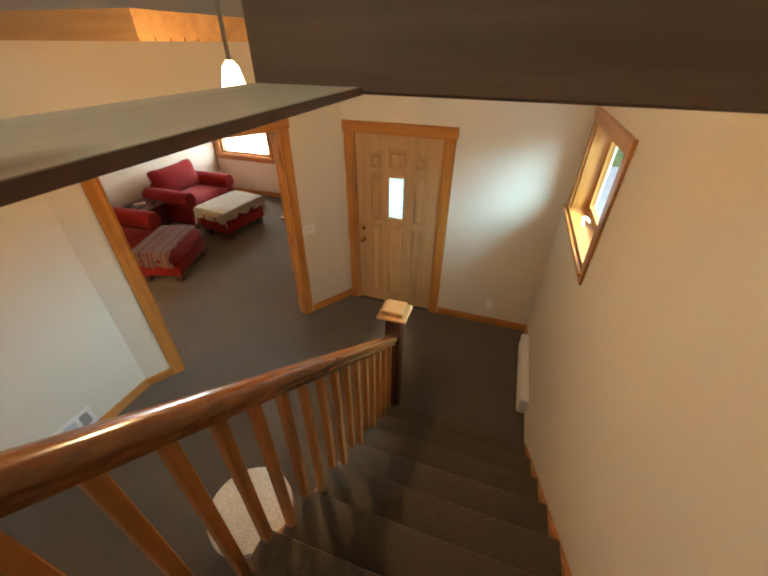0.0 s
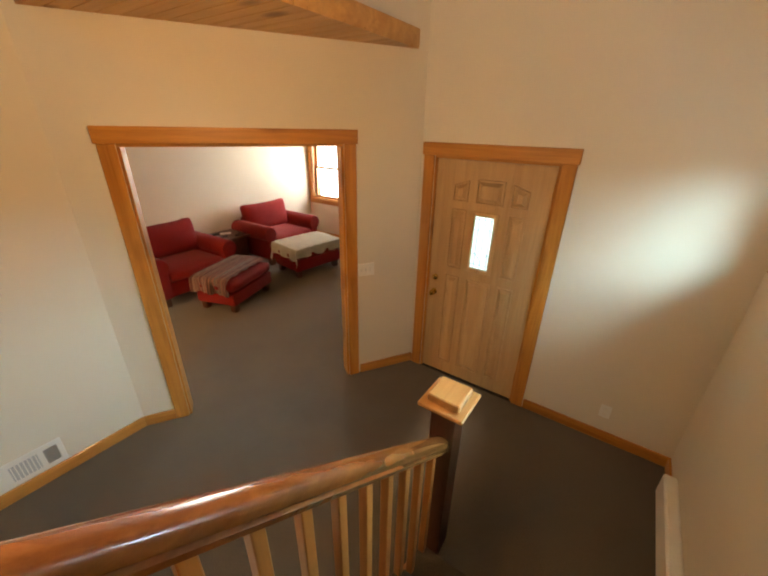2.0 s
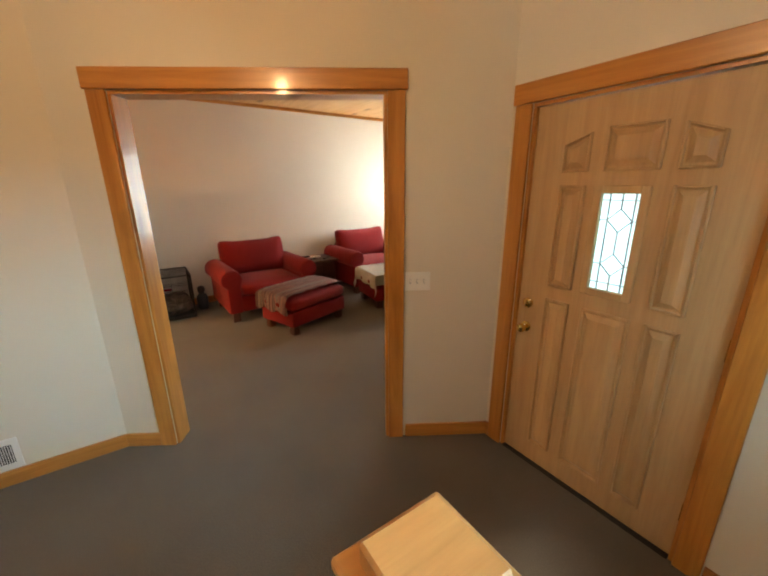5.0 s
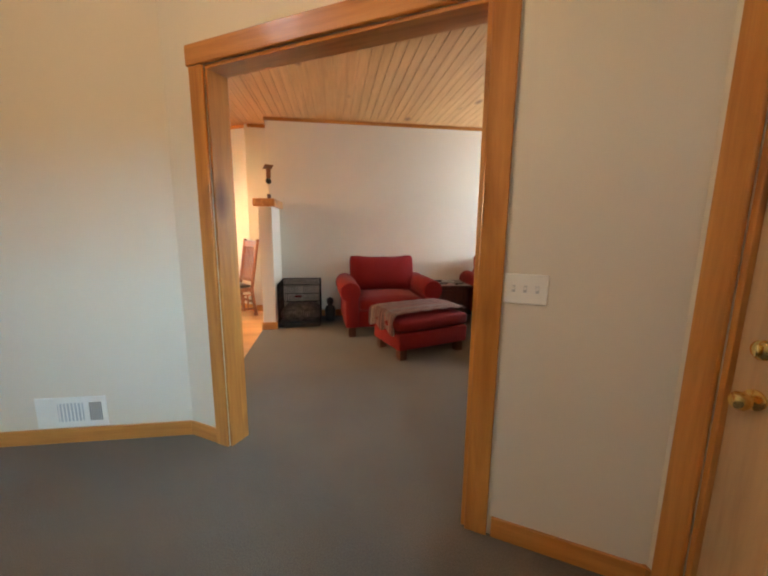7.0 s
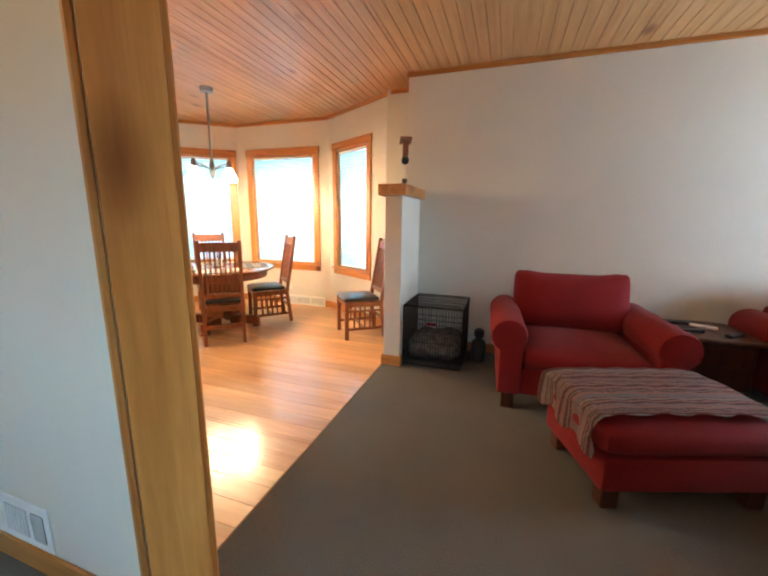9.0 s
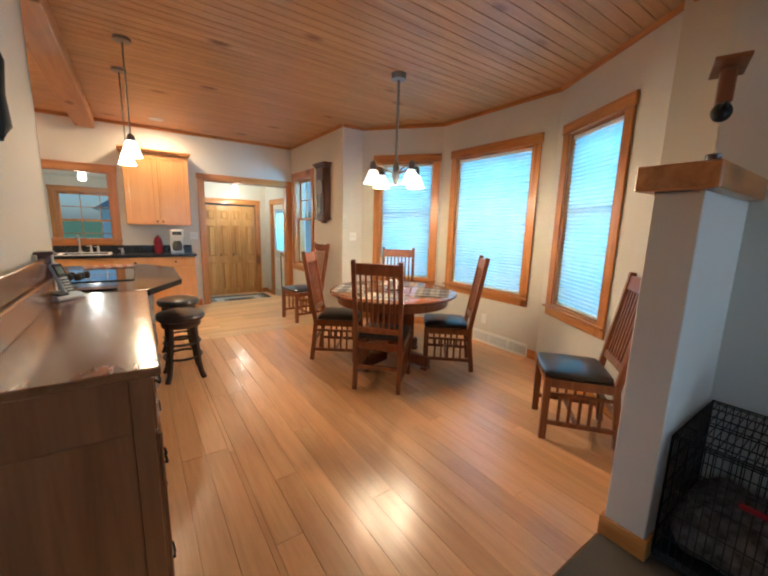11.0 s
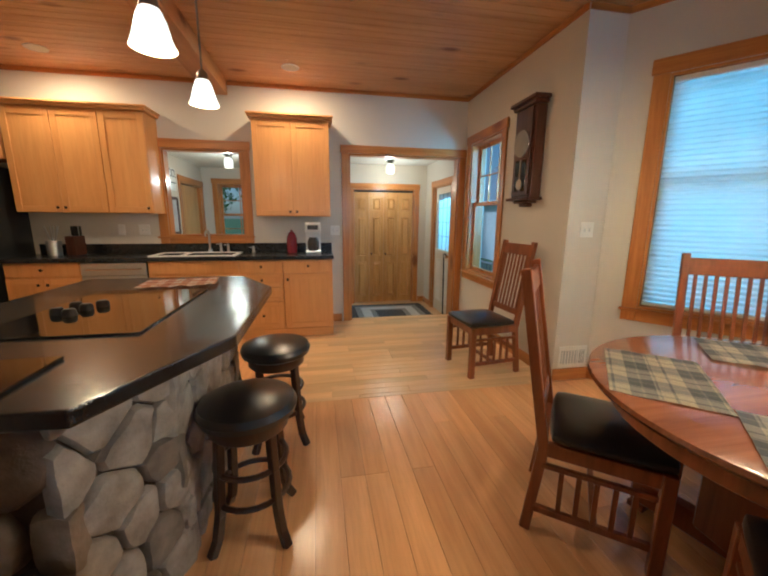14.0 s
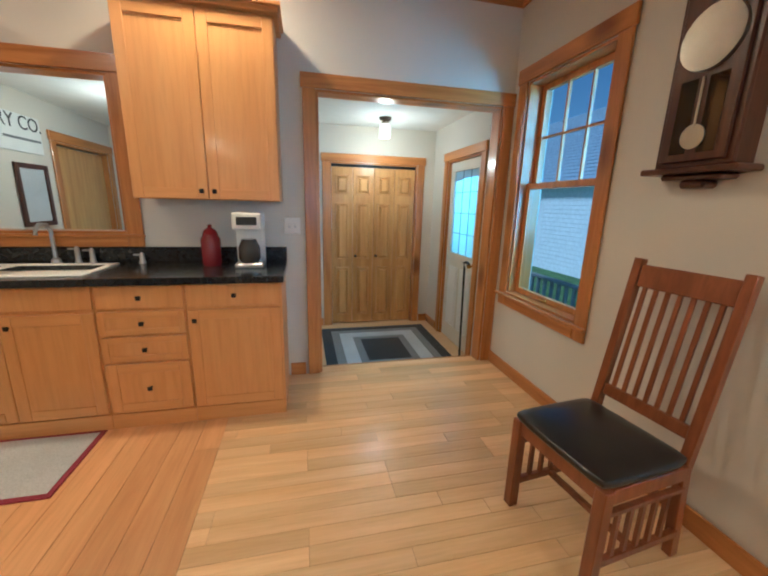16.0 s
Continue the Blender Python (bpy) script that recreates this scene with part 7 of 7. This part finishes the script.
def tree(name, x, y, h, seed):
    rng = random.Random(seed)
    t = thing(name, Matrix.Translation((x, y, -0.62)), "leafy green garden tree", "tree", "trees")
    bm = bmesh.new()
    tube(bm, [(0, 0, 0), (0.05, 0.02, h * 0.3), (0.0, 0.08, h * 0.6), (0.05, 0.05, h * 0.85)], [0.16, 0.12, 0.08, 0.03], 9)
    for k in range(7):
        a = k * 2.4
        z = h * (0.3 + 0.07 * k)
        r = h * 0.26
        tube(bm, [(0.02, 0.03, z), (r * 0.5 * math.cos(a), r * 0.5 * math.sin(a), z + h * 0.10), (r * math.cos(a), r * math.sin(a), z + h * 0.16)], [0.05, 0.03, 0.012], 6)
    part("trunk", bm, M_BARK, t)
    vs, fs = [], []
    for k in range(2600):
        a, u = rng.uniform(0, 6.283), rng.random()
        zz = h * (0.36 + 0.64 * rng.random())
        rr = h * 0.34 * math.sqrt(max(0.02, 1 - ((zz / h - 0.62) / 0.40) ** 2)) * (0.45 + 0.55 * math.sqrt(u)) * (1 + 0.3 * math.sin(3 * a + zz))
        c = Vector((rr * math.cos(a), rr * math.sin(a), zz))
        d1 = Vector((rng.uniform(-1, 1), rng.uniform(-1, 1), rng.uniform(-1, 1))).normalized() * 0.11
        d2 = d1.cross(Vector((rng.uniform(-1, 1), rng.uniform(-1, 1), rng.uniform(-1, 1)))).normalized() * 0.055
        i = len(vs)
        vs += [c - d1, c + d2, c + d1, c - d2]
        fs.append((i, i + 1, i + 2, i + 3))
    me = bpy.data.meshes.new("crown")
    me.from_pydata(vs, [], fs)
    me.materials.append(M_LEAF)
    crown_ = new("crown", me)
    crown_.parent = t


tree("tree", 0.6, -12.5, 5.5, 1)
tree("tree", -8.2, -17.5, 6.5, 2)
tree("tree", -5.2, 15.5, 7.0, 3)

# unseen eave over the stair window, added to block steep sun and sky light
bm = bmesh.new()
bx(bm, 1.005, 1.54, -2.2, 4.2, 2.72, 2.86, 0.004)
solid("eave", bm, M_WHITE, "unseen white eave added to cut light at the stair window", "eave", "structure")
fh = thing("far_house", pose(-4.4, -30.0, -0.62), "pale blue gabled house beyond the utility room window", "house")
box_part("wall", fh, M_SIDING, -3.0, 3.0, -5.0, 0.0, 0.0, 2.7, 0.0, "pale siding wall")
bm = bmesh.new()
tri_ = [(-3.4, 2.7), (3.4, 2.7), (0.0, 5.0)]
lo = [bm.verts.new((x, -5.3, z)) for x, z in tri_]
hi = [bm.verts.new((x, 0.3, z)) for x, z in tri_]
bm.faces.new(lo)
bm.faces.new(hi[::-1])
for k in range(3):
    bm.faces.new((lo[k], hi[k], hi[(k + 1) % 3], lo[(k + 1) % 3]))
part("roof", bm, M_SHINGLE, fh, "blue-grey gabled roof")
box_part("door", fh, M_SHINGLE, -0.5, 0.5, 0.001, 0.04, 0.0, 2.0, 0.004, "blue door")

# ---- floor boards ----


def boards(x0, x1, y0, y1, w, along_y, material, name, seed, keep=lambda x, y: True):
    """Single boards laid side by side, with staggered ends and thin open joints."""
    rng = random.Random(seed)
    cache = {}
    a0, a1, b0, b1 = (x0, x1, y0, y1) if along_y else (y0, y1, x0, x1)
    a = a0
    while a < a1 - 0.01:
        b = b0 - rng.choice((0.0, 0.4, 0.8, 1.2, 1.6))
        while b < b1 - 0.02:
            length = rng.choice((1.2, 1.6, 2.0, 2.4)) if along_y else rng.choice((0.6, 0.8, 1.0))
            s, e = max(b, b0), min(b + length, b1)
            width = min(w, a1 - a)
            if e - s > 0.05 and keep((a + width / 2) if along_y else (s + e) / 2, (s + e) / 2 if along_y else a + width / 2):
                key = (round(e - s, 3), round(width, 3))
                if key not in cache:
                    bm = bmesh.new()
                    L, H = (e - s) / 2 - 0.0007, width / 2 - 0.0007
                    if along_y:
                        bx(bm, -H, H, -L, L, -0.0055, 0.0, 0.0010)
                    else:
                        bx(bm, -L, L, -H, H, -0.0055, 0.0, 0.0010)
                    cache[key] = mesh_of(bm, "plank", material)
                ob = new("plank", cache[key])
                ob.parent = floor_wood
                ob.location = ((a + width / 2, (s + e) / 2, 0.0) if along_y else ((s + e) / 2, a + width / 2, 0.0))
            b += length
        a += w


boards(-7.04, -3.71, -2.32, 1.638, 0.127, True, M_PLANK, "plank", 11, lambda x, y: x > -6.86 and (x > -6.2 or -2.4 < y < 1.3))
boards(-3.71, -2.82, -4.36, 1.638, 0.127, True, M_PLANK, "plank", 12)
boards(-2.82, 0.14, -4.36, -2.0, 0.127, True, M_PLANK, "plank", 14)
boards(-2.82, -1.53, -2.0, -0.79, 0.127, True, M_PLANK, "plank", 15)
boards(-5.785, -3.71, -4.365, -2.32, 0.083, False, M_STRIP, "plank", 13)
